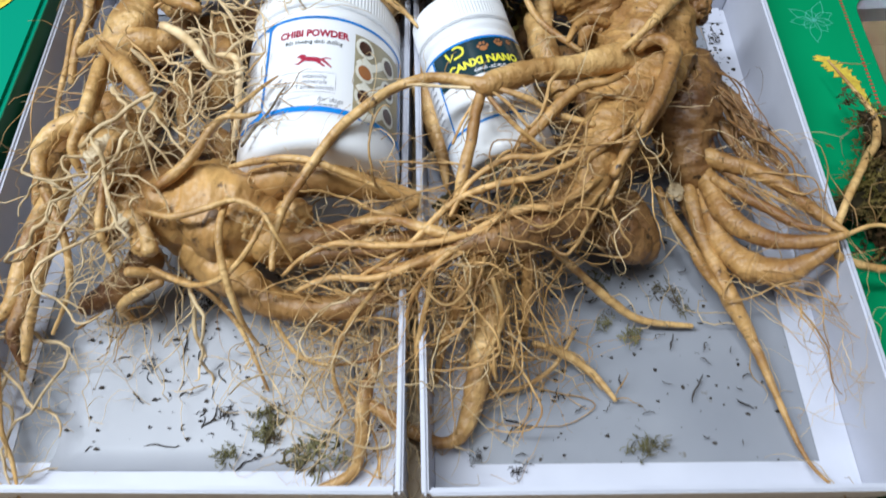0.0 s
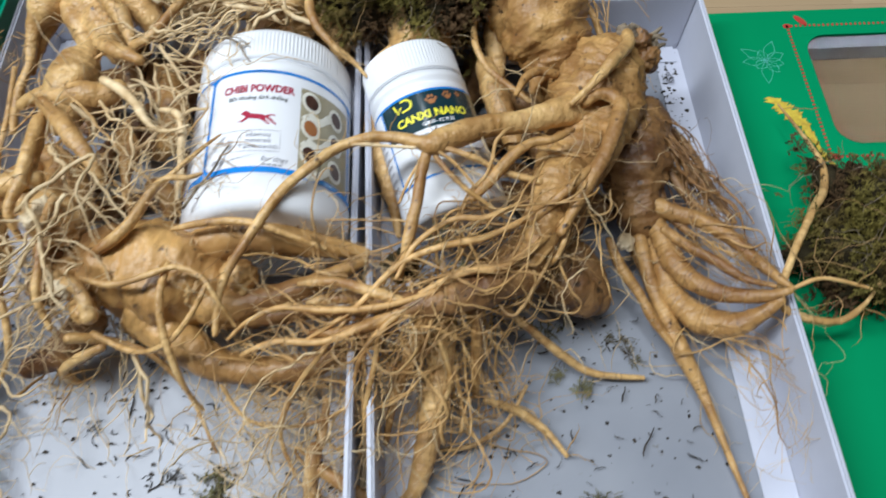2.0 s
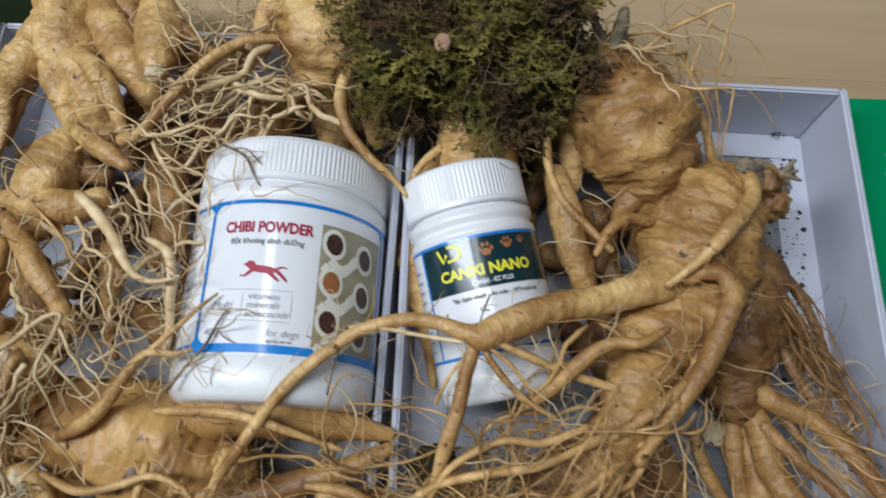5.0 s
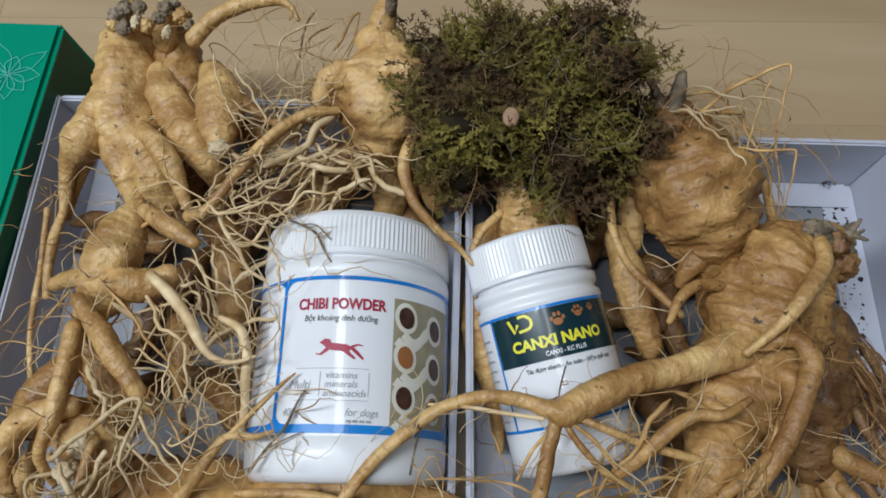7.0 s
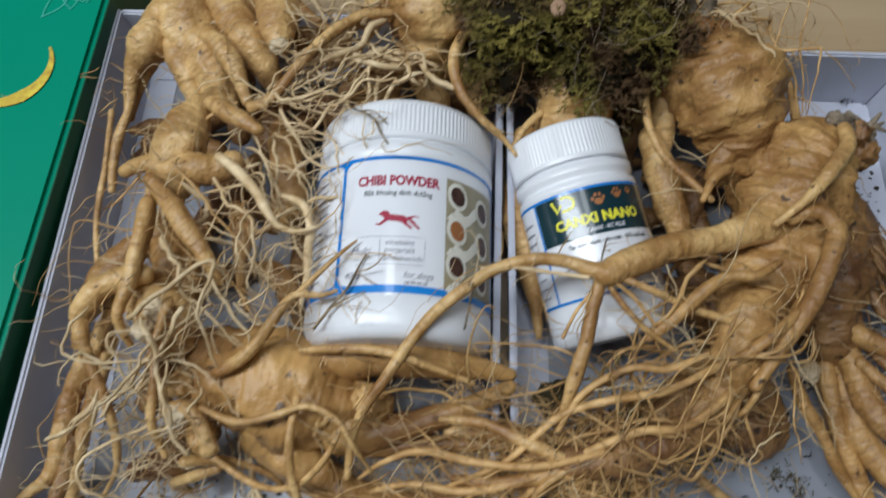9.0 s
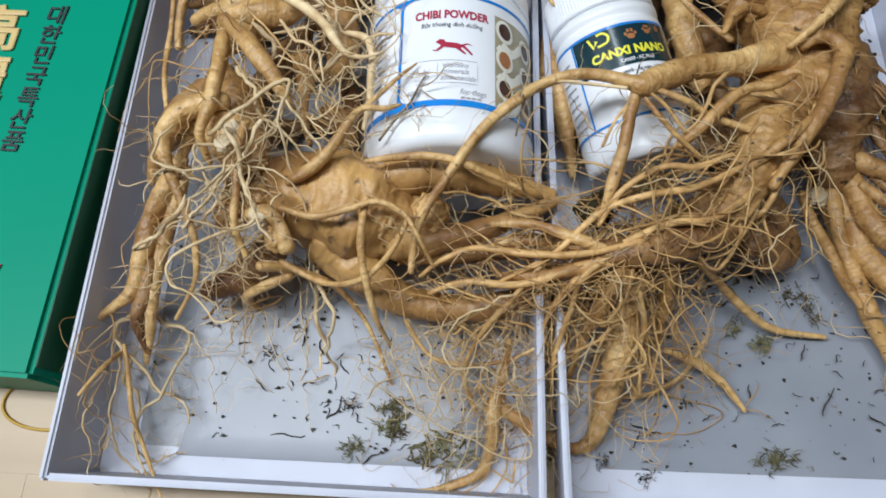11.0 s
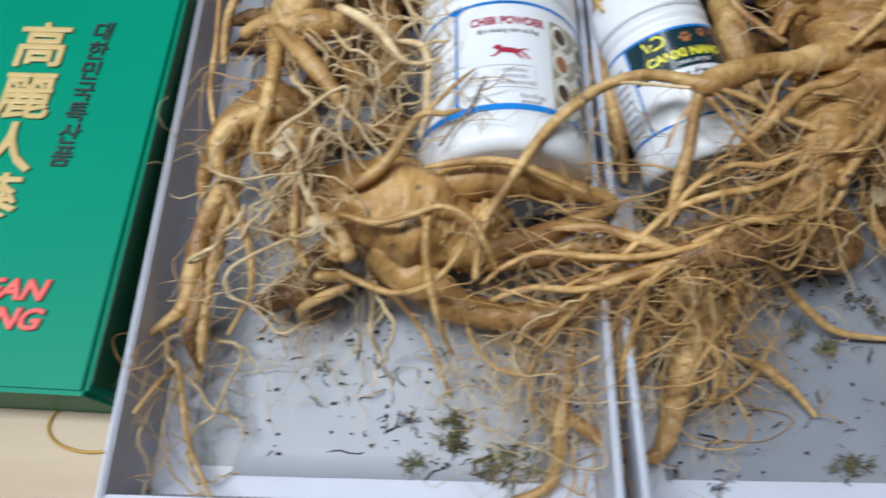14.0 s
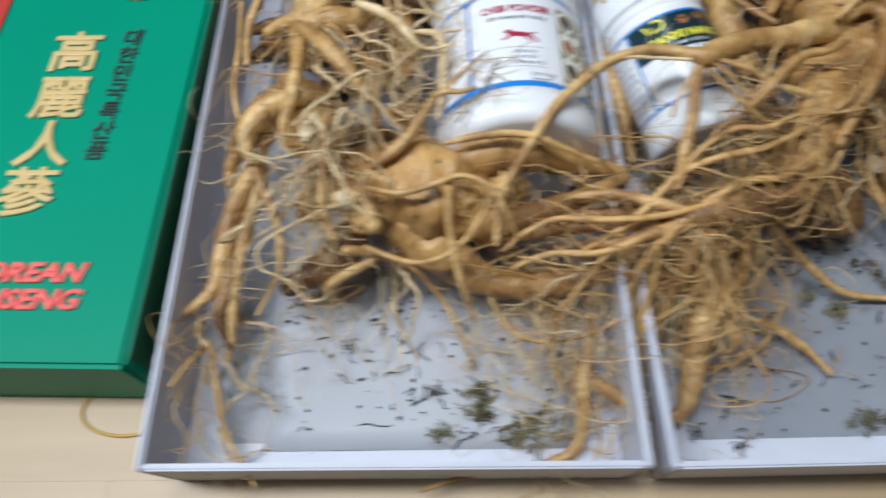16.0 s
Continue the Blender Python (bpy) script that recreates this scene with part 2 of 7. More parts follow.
def smooth_line(points, n=8):
    out = []
    P = [Vector(p) for p in points]
    for i in range(len(P) - 1):
        a, b, c, d = P[max(i - 1, 0)], P[i], P[i + 1], P[min(i + 2, len(P) - 1)]
        for k in range(n):
            u = k / n
            out.append(0.5 * (2 * b + (c - a) * u + (2 * a - 5 * b + 4 * c - d) * u * u + (3 * b - a - 3 * c + d) * u ** 3))
    out.append(P[-1])
    return out


def text_mesh(body, size, shear=0.0, bold=0.0, spacing=1.0, width=1.0, fit=0.0, bevel=0.0):
    """Letters as a flat bmesh, centred on the origin."""
    cu = bpy.data.curves.new("letters", "FONT")
    cu.body, cu.size, cu.shear, cu.offset, cu.space_character = body, size, shear, bold, spacing
    cu.align_x, cu.align_y = "CENTER", "CENTER"
    cu.resolution_u = 3
    cu.bevel_depth, cu.bevel_resolution = bevel, 1
    ob = bpy.data.objects.new("letters", cu)
    scene.collection.objects.link(ob)
    dg = bpy.context.evaluated_depsgraph_get()
    me = bpy.data.meshes.new_from_object(ob.evaluated_get(dg))
    bm = bmesh.new()
    bm.from_mesh(me)
    bpy.data.objects.remove(ob)
    bpy.data.meshes.remove(me)
    if fit:
        xs = [v.co.x for v in bm.verts]
        width, mid = fit / (max(xs) - min(xs)), (max(xs) + min(xs)) / 2
        for v in bm.verts:
            v.co.x -= mid
    for v in bm.verts:
        v.co.x *= width
    return bm


def placed(bm, m):
    bmesh.ops.transform(bm, matrix=m, verts=bm.verts)
    return bm


def shapes(polys, z=0.0):
    bm = bmesh.new()
    for p in polys:
        bm.faces.new([bm.verts.new((x, y, z)) for x, y in p])
    return bm


def rect(w, h):
    return shapes([[(-w / 2, -h / 2), (w / 2, -h / 2), (w / 2, h / 2), (-w / 2, h / 2)]])


def wrap(bm, r, angle, s):
    """Lay a flat bmesh round an upright cylinder: its middle at that angle (degrees) and height."""
    bmesh.ops.triangulate(bm, faces=bm.faces)
    for _ in range(9):
        long = [e for e in bm.edges if abs(e.verts[0].co.x - e.verts[1].co.x) > r * 0.06]
        if not long:
            break
        bmesh.ops.subdivide_edges(bm, edges=long, cuts=1)
        bmesh.ops.triangulate(bm, faces=bm.faces)
    for v in bm.verts:
        f = v.co.x / r + radians(angle)
        z = v.co.z
        v.co = ((r + z) * math.sin(f), -(r + z) * math.cos(f), s + v.co.y)
    bmesh.ops.recalc_face_normals(bm, faces=bm.faces)
    return bm


def turned(profile, n=64, ribs=0, rib_from=0, rib_to=0, depth=0.0):
    """A body of revolution round z from (radius, height) pairs, ribbed between two rows."""
    bm = bmesh.new()
    rings = []
    for k, (r, h) in enumerate(profile):
        ring = []
        for i in range(n):
            q = r
            if ribs and rib_from <= k <= rib_to:
                q -= depth * (i % 2)
            a = 2 * math.pi * i / n
            ring.append(bm.verts.new((q * math.sin(a), -q * math.cos(a), h)))
        rings.append(ring)
    for a, b in zip(rings, rings[1:]):
        for i in range(n):
            bm.faces.new((a[i], a[(i + 1) % n], b[(i + 1) % n], b[i]))
    bm.faces.new(rings[0][::-1])
    bm.faces.new(rings[-1])
    bmesh.ops.recalc_face_normals(bm, faces=bm.faces)
    return bm


# ---- the room and the table ----
ROOM = (-2.2, 2.2, -1.8, 2.6, -0.75, 2.05)
x0, x1, y0, y1, z0, z1 = ROOM
tagged(mesh_object("floor", one_box(x0, x1, y0, y1, z0 - 0.05, z0), WALL), "plain grey room floor under the table", "floor", kind="structure")
table = thing("table", "pale laminated wooden tabletop, satin varnished", "table", kind="structure")
part("base_board", one_box(-1.1, 1.1, -0.45, 1.15, -0.045, -0.0205), WOOD, table)
for lx in (-1.03, 1.03):
    for ly in (-0.38, 1.08):
        part("leg", one_box(lx - 0.03, lx + 0.03, ly - 0.03, ly + 0.03, z0, -0.045, bevel=0.004), WOOD, table)
rng = random.Random(4)
PW = 0.0765
meshes = {}
for row in range(21):
    ya = -0.45 + row * PW
    x = -1.1 - rng.random() * 0.3
    while x < 1.1:
        wide = rng.choice((0.36, 0.48, 0.60))
        xa, xb = max(x, -1.1), min(x + wide, 1.1)
        if xb - xa > 0.02:
            key = round(xb - xa, 3)
            if key not in meshes:
                meshes[key] = part("plank", one_box(-key / 2 + 0.00003, key / 2 - 0.00003, 0.00003, PW - 0.00003, -0.02, 0, bevel=0.00015), WOOD, table)
                ob = meshes[key]
            else:
                ob = new("plank", meshes[key].data)
                ob.parent = table
            ob.location = ((xa + xb) / 2, ya, 0)
        x += wide


# ---- the two white trays ----
def tray(corners, h, label):
    """A tray on four corners: front left, front right, back right, back left."""
    fl, fr, br, bl = [Vector(c) for c in corners]
    mid = (fl + fr + br + bl) / 4
    w, d, t = ((fr - fl).length + (br - bl).length) / 4, ((bl - fl).length + (br - fr).length) / 4, 0.0035
    ob = thing("cardboard_tray", label, "tray", Matrix.Translation((mid.x, mid.y, 0)), group="white trays")

    def put(name, bm, mat, text=""):
        for v in bm.verts:
            u, q = (v.co.x / w + 1) / 2, (v.co.y / d + 1) / 2
            lean = 1 + 0.012 * (v.co.z / h - 1)
            p = (fl * (1 - u) + fr * u) * (1 - q) + (bl * (1 - u) + br * u) * q - mid
            v.co = (p.x * lean, p.y * lean, v.co.z)
        return part(name, bm, mat, ob, text)

    put("base", one_box(-w + t, w - t, -d + t, d - t, 0.0005, 0.0020), CARD)
    put("liner", one_box(-w + 0.021, w - 0.021, -d + 0.014, d - 0.010, 0.0022, 0.0028), LINER, "grey glossy liner paper, dirty")
    for a, b in ((-w, -w + t), (w - t, w)):
        put("side_wall", one_box(a, b, -d, d, 0.0005, h, bevel=0.0012), CARD)
    for a, b in ((-d, -d + t), (d - t, d)):
        put("end_wall", one_box(-w + t, w - t, a, b, 0.0005, h - 0.0006, bevel=0.0010), CARD)
    for a in (-d + t + 0.0003, d - t - 0.0153):
        put("floor_flap", one_box(-w + t + 0.004, w - t - 0.004, a, a + 0.015, 0.0040, 0.0046, bevel=0.0002), CARD)
    for s in (-1, 1):
        lo, hi = sorted((s * (w - t - 0.0002), s * (w - t - 0.019)))
        put("floor_flap", one_box(lo, hi, -d + t + 0.003, d - t - 0.003, 0.0030, 0.0036, bevel=0.0002), CARD)
    return ob


tray(((-0.2370, 0.0065), (0.0055, 0.0055), (0.0000, 0.3740), (-0.2370, 0.3755)), 0.050, "white cardboard box tray littered with soil crumbs")
tray(((0.0140, 0.0050), (0.2440, 0.0075), (0.2315, 0.3550), (0.0012, 0.3580)), 0.049, "white cardboard box tray with grey liner paper")
sheet = bmesh.new()
for i in range(13):
    for j in range(19):
        px, py = -0.190 + i * 0.0136 + 0.003 * math.sin(j * 0.9), 0.0225 + j * 0.0135
        sheet.verts.new((px, py, 0.0050 + 0.0016 * abs(noise.noise(Vector((px * 30, py * 18, 2)))) + 0.0008 * abs(noise.noise(Vector((px * 90, py * 60, 5))))))
sheet.verts.ensure_lookup_table()
for i in range(12):
    for j in range(18):
        k = i * 19 + j
        sheet.faces.new([sheet.verts[q] for q in (k, k + 19, k + 20, k + 1)])
g = bmesh.ops.extrude_face_region(sheet, geom=sheet.faces[:])
bmesh.ops.translate(sheet, vec=(0, 0, -0.0003), verts=[v for v in g["geom"] if isinstance(v, bmesh.types.BMVert)])
tagged(mesh_object("paper_sheet", sheet, SHEET, smooth=True), "thin crumpled white paper sheet lying in the tray", "paper")

# ---- the closed green gift box ----
GZ = 0.062
gift = thing("gift_box", "closed green ginseng gift box with gold and red lettering", "box", pose(-0.4350, 0.240, 0, 0, 0, -1.7))
GW, GD = 0.195, 0.1815
bm = one_box(-GW, GW, -GD, GD, 0.0008, GZ, bevel=0.0024)
body = part("lid", bm, GREEN, gift, smooth=False)
# Right side only: the shade of the gap by the tray is in its colour.
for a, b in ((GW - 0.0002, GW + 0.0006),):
    part("shaded_side", one_box(a, b, -GD + 0.006, GD - 0.006, 0.002, GZ - 0.0026), DARKGREEN, gift, "side of the lid, its shade painted as dark green")


def gift_print(name, bm, mat, x, y, label="", z=GZ + 0.0009):
    return part(name, placed(bm, Matrix.Translation((x + 0.4350, y - 0.240, z))), mat, gift, label)


panel = gift_print("picture_panel", one_box(-0.0805, 0.0805, -0.0945, 0.0945, 0, 0.0004), RED, -0.4520, 0.2395, "red panel with a golden root picture")
prng = random.Random(9)
root_lines = [([(-0.005, 0.055), (0.002, 0.02), (0.0, -0.01)], 0.030), ([(0.005, 0.04), (0.022, 0.02), (0.024, -0.01), (0.014, -0.045)], 0.010),
              ([(-0.012, 0.035), (-0.035, 0.02), (-0.045, -0.005)], 0.008), ([(0.002, -0.01), (-0.022, -0.035), (-0.05, -0.062)], 0.016), ([(0.008, -0.012), (0.006, -0.04), (0.0, -0.06)], 0.012)]
for k in range(16):
    xs = -0.05 + 0.07 * prng.random()
    root_lines.append(([(xs, -0.045 + 0.02 * prng.random()), (xs + 0.008 * prng.random(), -0.065), (xs - 0.01 + 0.02 * prng.random(), -0.088)], 0.0022))
for i, (line, w) in enumerate(root_lines):
    pic = shapes(strip([tuple(v) for v in smooth_line([Vector(p) for p in line], 6)], w, True), 0.0002 + i * 0.00002)
    bmesh.ops.remove_doubles(pic, verts=pic.verts, dist=0.00001)
    gift_print("printed_root" if i < 5 else "printed_rootlet", pic, PICROOT, -0.417, 0.228, z=GZ + 0.0015).parent = panel
panel = gift_print("text_panel", one_box(-0.0805, 0.0805, -0.0245, 0.0245, 0, 0.0004), BEIGE, -0.4525, 0.1085, "beige panel with unreadable small print")
for r in range(5):
    for k in range(14):
        xa = -0.07 + k * 0.010
        if prng.random() < 0.85 and xa < 0.066 - 0.004 * r:
            gift_print("print_bar", rect(0.0070, 0.0020), BLACK, -0.4490 + xa, 0.1215 - (0.0, 0.0065, 0.0155, 0.0215, 0.0275)[r], z=GZ + 0.0015).parent = panel
for ch, x, y in (("高", -0.3165, 0.2555), ("麗", -0.3165, 0.2205), ("人", -0.3165, 0.1870), ("蔘", -0.3175, 0.1550)):
    gift_print("gold_character", text_mesh(ch, 0.0330, bevel=0.0008), GOLD, x, y)
for k, ch in enumerate("대한민국특산품"):
    gift_print("black_character", text_mesh(ch, 0.0140, shear=0.1, bevel=0.00018), BLACK, -0.2835 - 0.0004 * k, 0.2680 - k * 0.0140)
gift_print("red_word", text_mesh("KOREAN", 0.0150, shear=0.25, bevel=0.0007, fit=0.069), REDTEXT, -0.3045, 0.1080)
gift_print("red_word", text_mesh("GINSENG", 0.0150, shear=0.25, bevel=0.0007, fit=0.070), REDTEXT, -0.3040, 0.0930)
front_bars = [[(-0.15 + k * 0.028, -0.006), (-0.15 + k * 0.028 + 0.019, -0.006), (-0.15 + k * 0.028 + 0.019, 0.006), (-0.15 + k * 0.028, 0.006)] for k in range(7)]
bm = placed(shapes(front_bars), pose(0, -GD - 0.0003, 0.034, 90, 0, 0))
part("side_print", bm, ORANGE, gift, "worn orange print")


FOIL = material("yellow_foil", (0.50, 0.30, 0.05), (0.82, 0.66, 0.08), 240, 0.35, 0.3, (0.62, 0.42, 0.06), 60)


def yellow_patch(x0, y0, z):
    """A ragged yellow printed stroke, as short overlapping strips."""
    yrng = random.Random(3)
    bm = bmesh.new()
    for k in range(64):
        f = k / 63
        cx, cy = x0 + 0.030 * f + 0.004 * math.sin(5 * f), y0 - 0.056 * f
        w = 0.0090 * (1 - 0.40 * f) * (0.45 + 0.55 * math.sin(math.pi * min(1, f * 1.3 + 0.2)))
        a = yrng.uniform(-0.9, 0.9) + 0.3
        dx, dy = math.cos(a) * w * yrng.uniform(0.4, 1.2), math.sin(a) * w * yrng.uniform(0.4, 1.2)
        q = [(cx - dx, cy - dy), (cx + 0.0016, cy - 0.0026), (cx + dx * 0.8, cy + dy * 0.8), (cx - 0.0014, cy + 0.0024)]
        bm.faces.new([bm.verts.new((x, y, z + 0.00002 * k)) for x, y in q])
    return bm


def flower(bm, r, turn=0.0, width=0.00032):
    for k in range(9):
        a = turn + k * 2 * math.pi / 9
        tip = Vector((math.cos(a), math.sin(a))) * r * (0.8 + 0.3 * math.sin(k * 2.3))
        side = Vector((-math.sin(a), math.cos(a))) * r * 0.20
        for s in (1, -1):
            for q in strip([tuple(v) for v in smooth_line([Vector((0, 0)), tip * 0.5 + side * s, tip], 6)], width):
                bm.faces.new([bm.verts.new((x, y, 0)) for x, y in q])
    return bm


arc = [(0.030 * math.cos(radians(a)), 0.026 * math.sin(radians(a))) for a in range(-130, 31, 8)]
gift_print("yellow_print", shapes(strip(arc, 0.008, True)), FOIL, -0.2900, 0.3290, "golden curved emblem")
gift_print("printed_flower", flower(bmesh.new(), 0.024), TEAL, -0.2620, 0.3850)

# ---- the green lid with a window ----
LX, LY, LW, LD, LZ = 0.413, 0.188, 0.170, 0.184, 0.016
lid = thing("box_lid", "green cardboard box lid with a clear film window", "box lid", pose(LX, LY, 0, 0, 0, 1.0))
WX0, WX1, WY0, WY1 = -0.098, 0.112, 0.066, 0.160
for a in ((-LW, WX0, -LD, LD), (WX1, LW, -LD, LD), (WX0, WX1, -LD, WY0), (WX0, WX1, WY1, LD)):
    part("top_panel", one_box(*a, LZ - 0.0018, LZ), LIDGREEN, lid)
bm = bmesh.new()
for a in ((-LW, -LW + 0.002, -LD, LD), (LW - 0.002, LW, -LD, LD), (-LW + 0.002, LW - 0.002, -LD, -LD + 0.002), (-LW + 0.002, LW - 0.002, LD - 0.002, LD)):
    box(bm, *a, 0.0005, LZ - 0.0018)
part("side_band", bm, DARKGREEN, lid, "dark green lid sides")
ob = part("window_film", one_box(WX0 - 0.003, WX1 + 0.003, WY0 - 0.003, WY1 + 0.003, LZ - 0.0024, LZ - 0.0020), glass, lid, "clear plastic film")


def corner_fill(cx, cy, sx, sy, r=0.016):
    pts = [(cx, cy)] + [(cx + sx * r * (1 - math.sin(a)), cy + sy * r * (1 - math.cos(a))) for a in [radians(9 * k) for k in range(11)]]
    return pts


for cx, cy, sx, sy in ((WX0, WY0, 1, 1), (WX0, WY1, 1, -1), (WX1, WY0, -1, 1), (WX1, WY1, -1, -1)):
    bm = ngon(bmesh.new(), corner_fill(cx, cy, sx, sy), LZ - 0.0016, 0.0015)
    bmesh.ops.recalc_face_normals(bm, faces=bm.faces)
    part("window_corner", bm, LIDGREEN, lid)
back = one_box(WX0 - 0.004, WX1 + 0.004, WY1 - 0.010, WY1 + 0.006, 0.001, LZ - 0.003)
part("inner_wall", back, CARD, lid, "pale inner wall of the lid")
beads = []
for k in range(38):
    f = k / 37
    beads += [oval(WX0 - 0.009, WY0 - 0.010 + f * (WY1 - WY0 + 0.018), 0.0012, 0.0009, 6)]
for k in range(70):
    f = k / 69
    beads += [oval(WX0 - 0.009 + f * (WX1 - WX0 + 0.018), WY1 + 0.009, 0.0009, 0.0012, 6), oval(WX0 - 0.009 + f * (WX1 - WX0 + 0.018), WY0 - 0.010, 0.0009, 0.0012, 6)]
beads += [oval(WX0 - 0.009, WY1 + 0.009, 0.003, 0.0022, 12), oval(WX0 - 0.006, WY0 - 0.010, 0.003, 0.0022, 12), oval(WX0 + 0.002, WY1 + 0.014, 0.006, 0.0025, 14, 2.2)]
part("red_border", shapes(beads, LZ + 0.0003), RED, lid, "dotted dark red border")
part("printed_flower", placed(flower(bmesh.new(), 0.019, 0.4), Matrix.Translation((-0.130, 0.138, LZ + 0.0003))), TEAL, lid, "fine teal flower outline")
part("corner_print", one_box(0.058, 0.150, -0.150, -0.075, LZ - 0.0004, LZ + 0.0004), RED, lid, "red printed panel")
part("yellow_print", yellow_patch(-0.134, 0.104, LZ + 0.0004), FOIL, lid, "torn yellow printed patch")

# ---- the rubber band ----
bm = bmesh.new()
ring = [Vector((0.0265 * math.cos(a) * (1 + 0.06 * math.sin(2 * a)), 0.016 * math.sin(a), 0)) for a in [2 * math.pi * k / 40 for k in range(40)]]
rings = []
for k, p in enumerate(ring):
    d = (ring[(k + 1) % 40] - ring[k - 1]).normalized()
    nrm = Vector((-d.y, d.x, 0))
    rings.append([bm.verts.new(p + nrm * 0.0009 * math.cos(q) + Vector((0, 0, 0.0009 * math.sin(q) + 0.0010))) for q in [2 * math.pi * j / 6 for j in range(6)]])
for k in range(40):
    a, b = rings[k], rings[(k + 1) % 40]
    for j in range(6):
        bm.faces.new((a[j], a[(j + 1) % 6], b[(j + 1) % 6], b[j]))
band = tagged(mesh_object("rubber_band", bm, BAND, smooth=True), "ochre rubber band lying on the table", "rubber band")
band.location = (-0.270, 0.0485, 0)

# ---- the powder jar ----
JR = 0.0450
jar = thing("powder_jar", "white plastic powder jar with a blue-lined label, lying down", "jar",
            Matrix.Translation((-0.0478, 0.170, JR * 1.03 + 0.0028)) @ pose(0, 0, 0, 0, 0, 1.5) @ pose(0, 0, 0, -90, 0, 0) @ pose(0, 0, 0, 0, 0, 1.5) @ Matrix.Diagonal((1.03, 1.03, 1.0, 1.0)))
part("body", turned([(0.0385, 0), (0.0415, 0.0008), (0.0437, 0.003), (0.0447, 0.006), (JR, 0.012), (JR, 0.018), (0.0446, 0.0185), (0.0446, 0.0885), (JR, 0.089), (JR, 0.093),
                     (0.0442, 0.0955), (0.0425, 0.097), (0.0425, 0.0985)], 72), PLASTIC, jar, smooth=True)
part("cap", turned([(0.0440, 0.0975), (0.0448, 0.0982), (0.0448, 0.1005), (0.0446, 0.1010), (0.0446, 0.1145), (0.0440, 0.1165), (0.0425, 0.1190), (0.0395, 0.1205), (0.0360, 0.1208), (0.0355, 0.1200)], 260, 130, 3, 4, 0.00034), PLASTIC, jar, "white ribbed screw cap")
LR = 0.0448


on_jar = []


def jar_label(name, bm, mat, angle, s, label="", lift=0.0):
    ob = part(name, wrap(bm, LR + lift, angle, s), mat, jar, label, smooth=False)
    if name == "label":
        on_jar.append(ob)
    else:
        ob.parent = on_jar[0]
    return ob


RAD = LR * math.pi / 180
jar_label("label", rect(300 * RAD, 0.0695), LABEL, 30, 0.0532, "glossy white paper label")
jar_label("blue_line", rect(300 * RAD, 0.0036), BLUE, 30, 0.0212, lift=0.0003)
jar_label("blue_line", rect(300 * RAD, 0.0018), BLUE, 30, 0.0858, lift=0.0003)
for a, w in ((-33.5, 0.0018), (79.5, 0.0016)):
    jar_label("blue_line", rect(w, 0.0646), BLUE, a, 0.0533, lift=0.0003)
tri = []
for a, s in ((-33.5, 1), (-33.5, -1), (79.5, -1)):
    cx = (a - 22) * RAD
    for yy, sy in ((0.0228 - 0.054, 1), (0.0852 - 0.054, -1)):
        tri.append([(cx, yy), (cx + s * 0.0060, yy), (cx + s * 0.0030, yy + sy * 0.0008), (cx + s * 0.0012, yy + sy * 0.0026), (cx, yy + sy * 0.0060)])
for corner in tri:
    jar_label("blue_corner", shapes([corner]), BLUE, 22, 0.0540, lift=0.0003)
jar_label("title", text_mesh("CHIBI POWDER", 0.0068, bold=0.00024, fit=0.0385), MAROON, 1.2, 0.0737, "maroon lettering", 0.0003)
jar_label("subtitle", text_mesh("Bột khoáng dinh dưỡng", 0.0038, bold=0.00001, shear=0.1, fit=0.0315), BLACK, 1.2, 0.0675, lift=0.0003)
dog = [[(-0.0085, 0.0012), (-0.0062, 0.0030), (-0.0040, 0.0026), (-0.0034, 0.0012), (0.0030, 0.0006), (0.0052, -0.0006), (0.0040, -0.0030), (0.0010, -0.0024), (-0.0030, -0.0020), (-0.0052, -0.0012), (-0.0070, 0.0004)],
       [(-0.0052, -0.0006), (-0.0080, -0.0034), (-0.0098, -0.0032), (-0.0096, -0.0038), (-0.0074, -0.0042), (-0.0040, -0.0018)],
       [(0.0040, -0.0008), (0.0070, -0.0034), (0.0098, -0.0058), (0.0104, -0.0052), (0.0076, -0.0020), (0.0052, 0.0)],
       [(0.0046, 0.0000), (0.0076, 0.0010), (0.0098, 0.0004), (0.0098, 0.0000), (0.0076, 0.0003), (0.0050, -0.0012)],
       [(0.0010, -0.0020), (0.0060, -0.0056), (0.0072, -0.0054), (0.0040, -0.0022)]]
jar_label("red_emblem", shapes(dog), MAROON, 1.5, 0.0555, "small red running shape", 0.0003)
jar_label("words", text_mesh("vitamins", 0.0042, shear=0.25, width=0.95), GREYINK, 3.5, 0.0430, lift=0.0003)
jar_label("words", text_mesh("minerals", 0.0042, shear=0.25, width=0.95), GREYINK, 3.5, 0.0393, lift=0.0003)
jar_label("words", text_mesh("aminoacids", 0.0042, shear=0.25, width=0.95), GREYINK, 5.5, 0.0355, lift=0.0003)
jar_label("words", text_mesh("Multi", 0.0052, shear=0.3, width=0.9), GREYINK, -19.0, 0.0390, lift=0.0003)
jar_label("words", text_mesh("for dogs", 0.0045, shear=0.3, width=0.9), GREYINK, 15, 0.0278, lift=0.0003)
jar_label("words", text_mesh("400g", 0.0045, shear=0.2, width=0.9), GREYINK, -23, 0.0278, lift=0.0003)
jar_label("fine_print", shapes([[(-0.0052 + 0.0027 * k, -0.0005), (-0.0031 + 0.0027 * k, -0.0005), (-0.0031 + 0.0027 * k, 0.0005), (-0.0052 + 0.0027 * k, 0.0005)] for k in range(4)]), GREYINK, 14, 0.0243, lift=0.0003)
fr = []
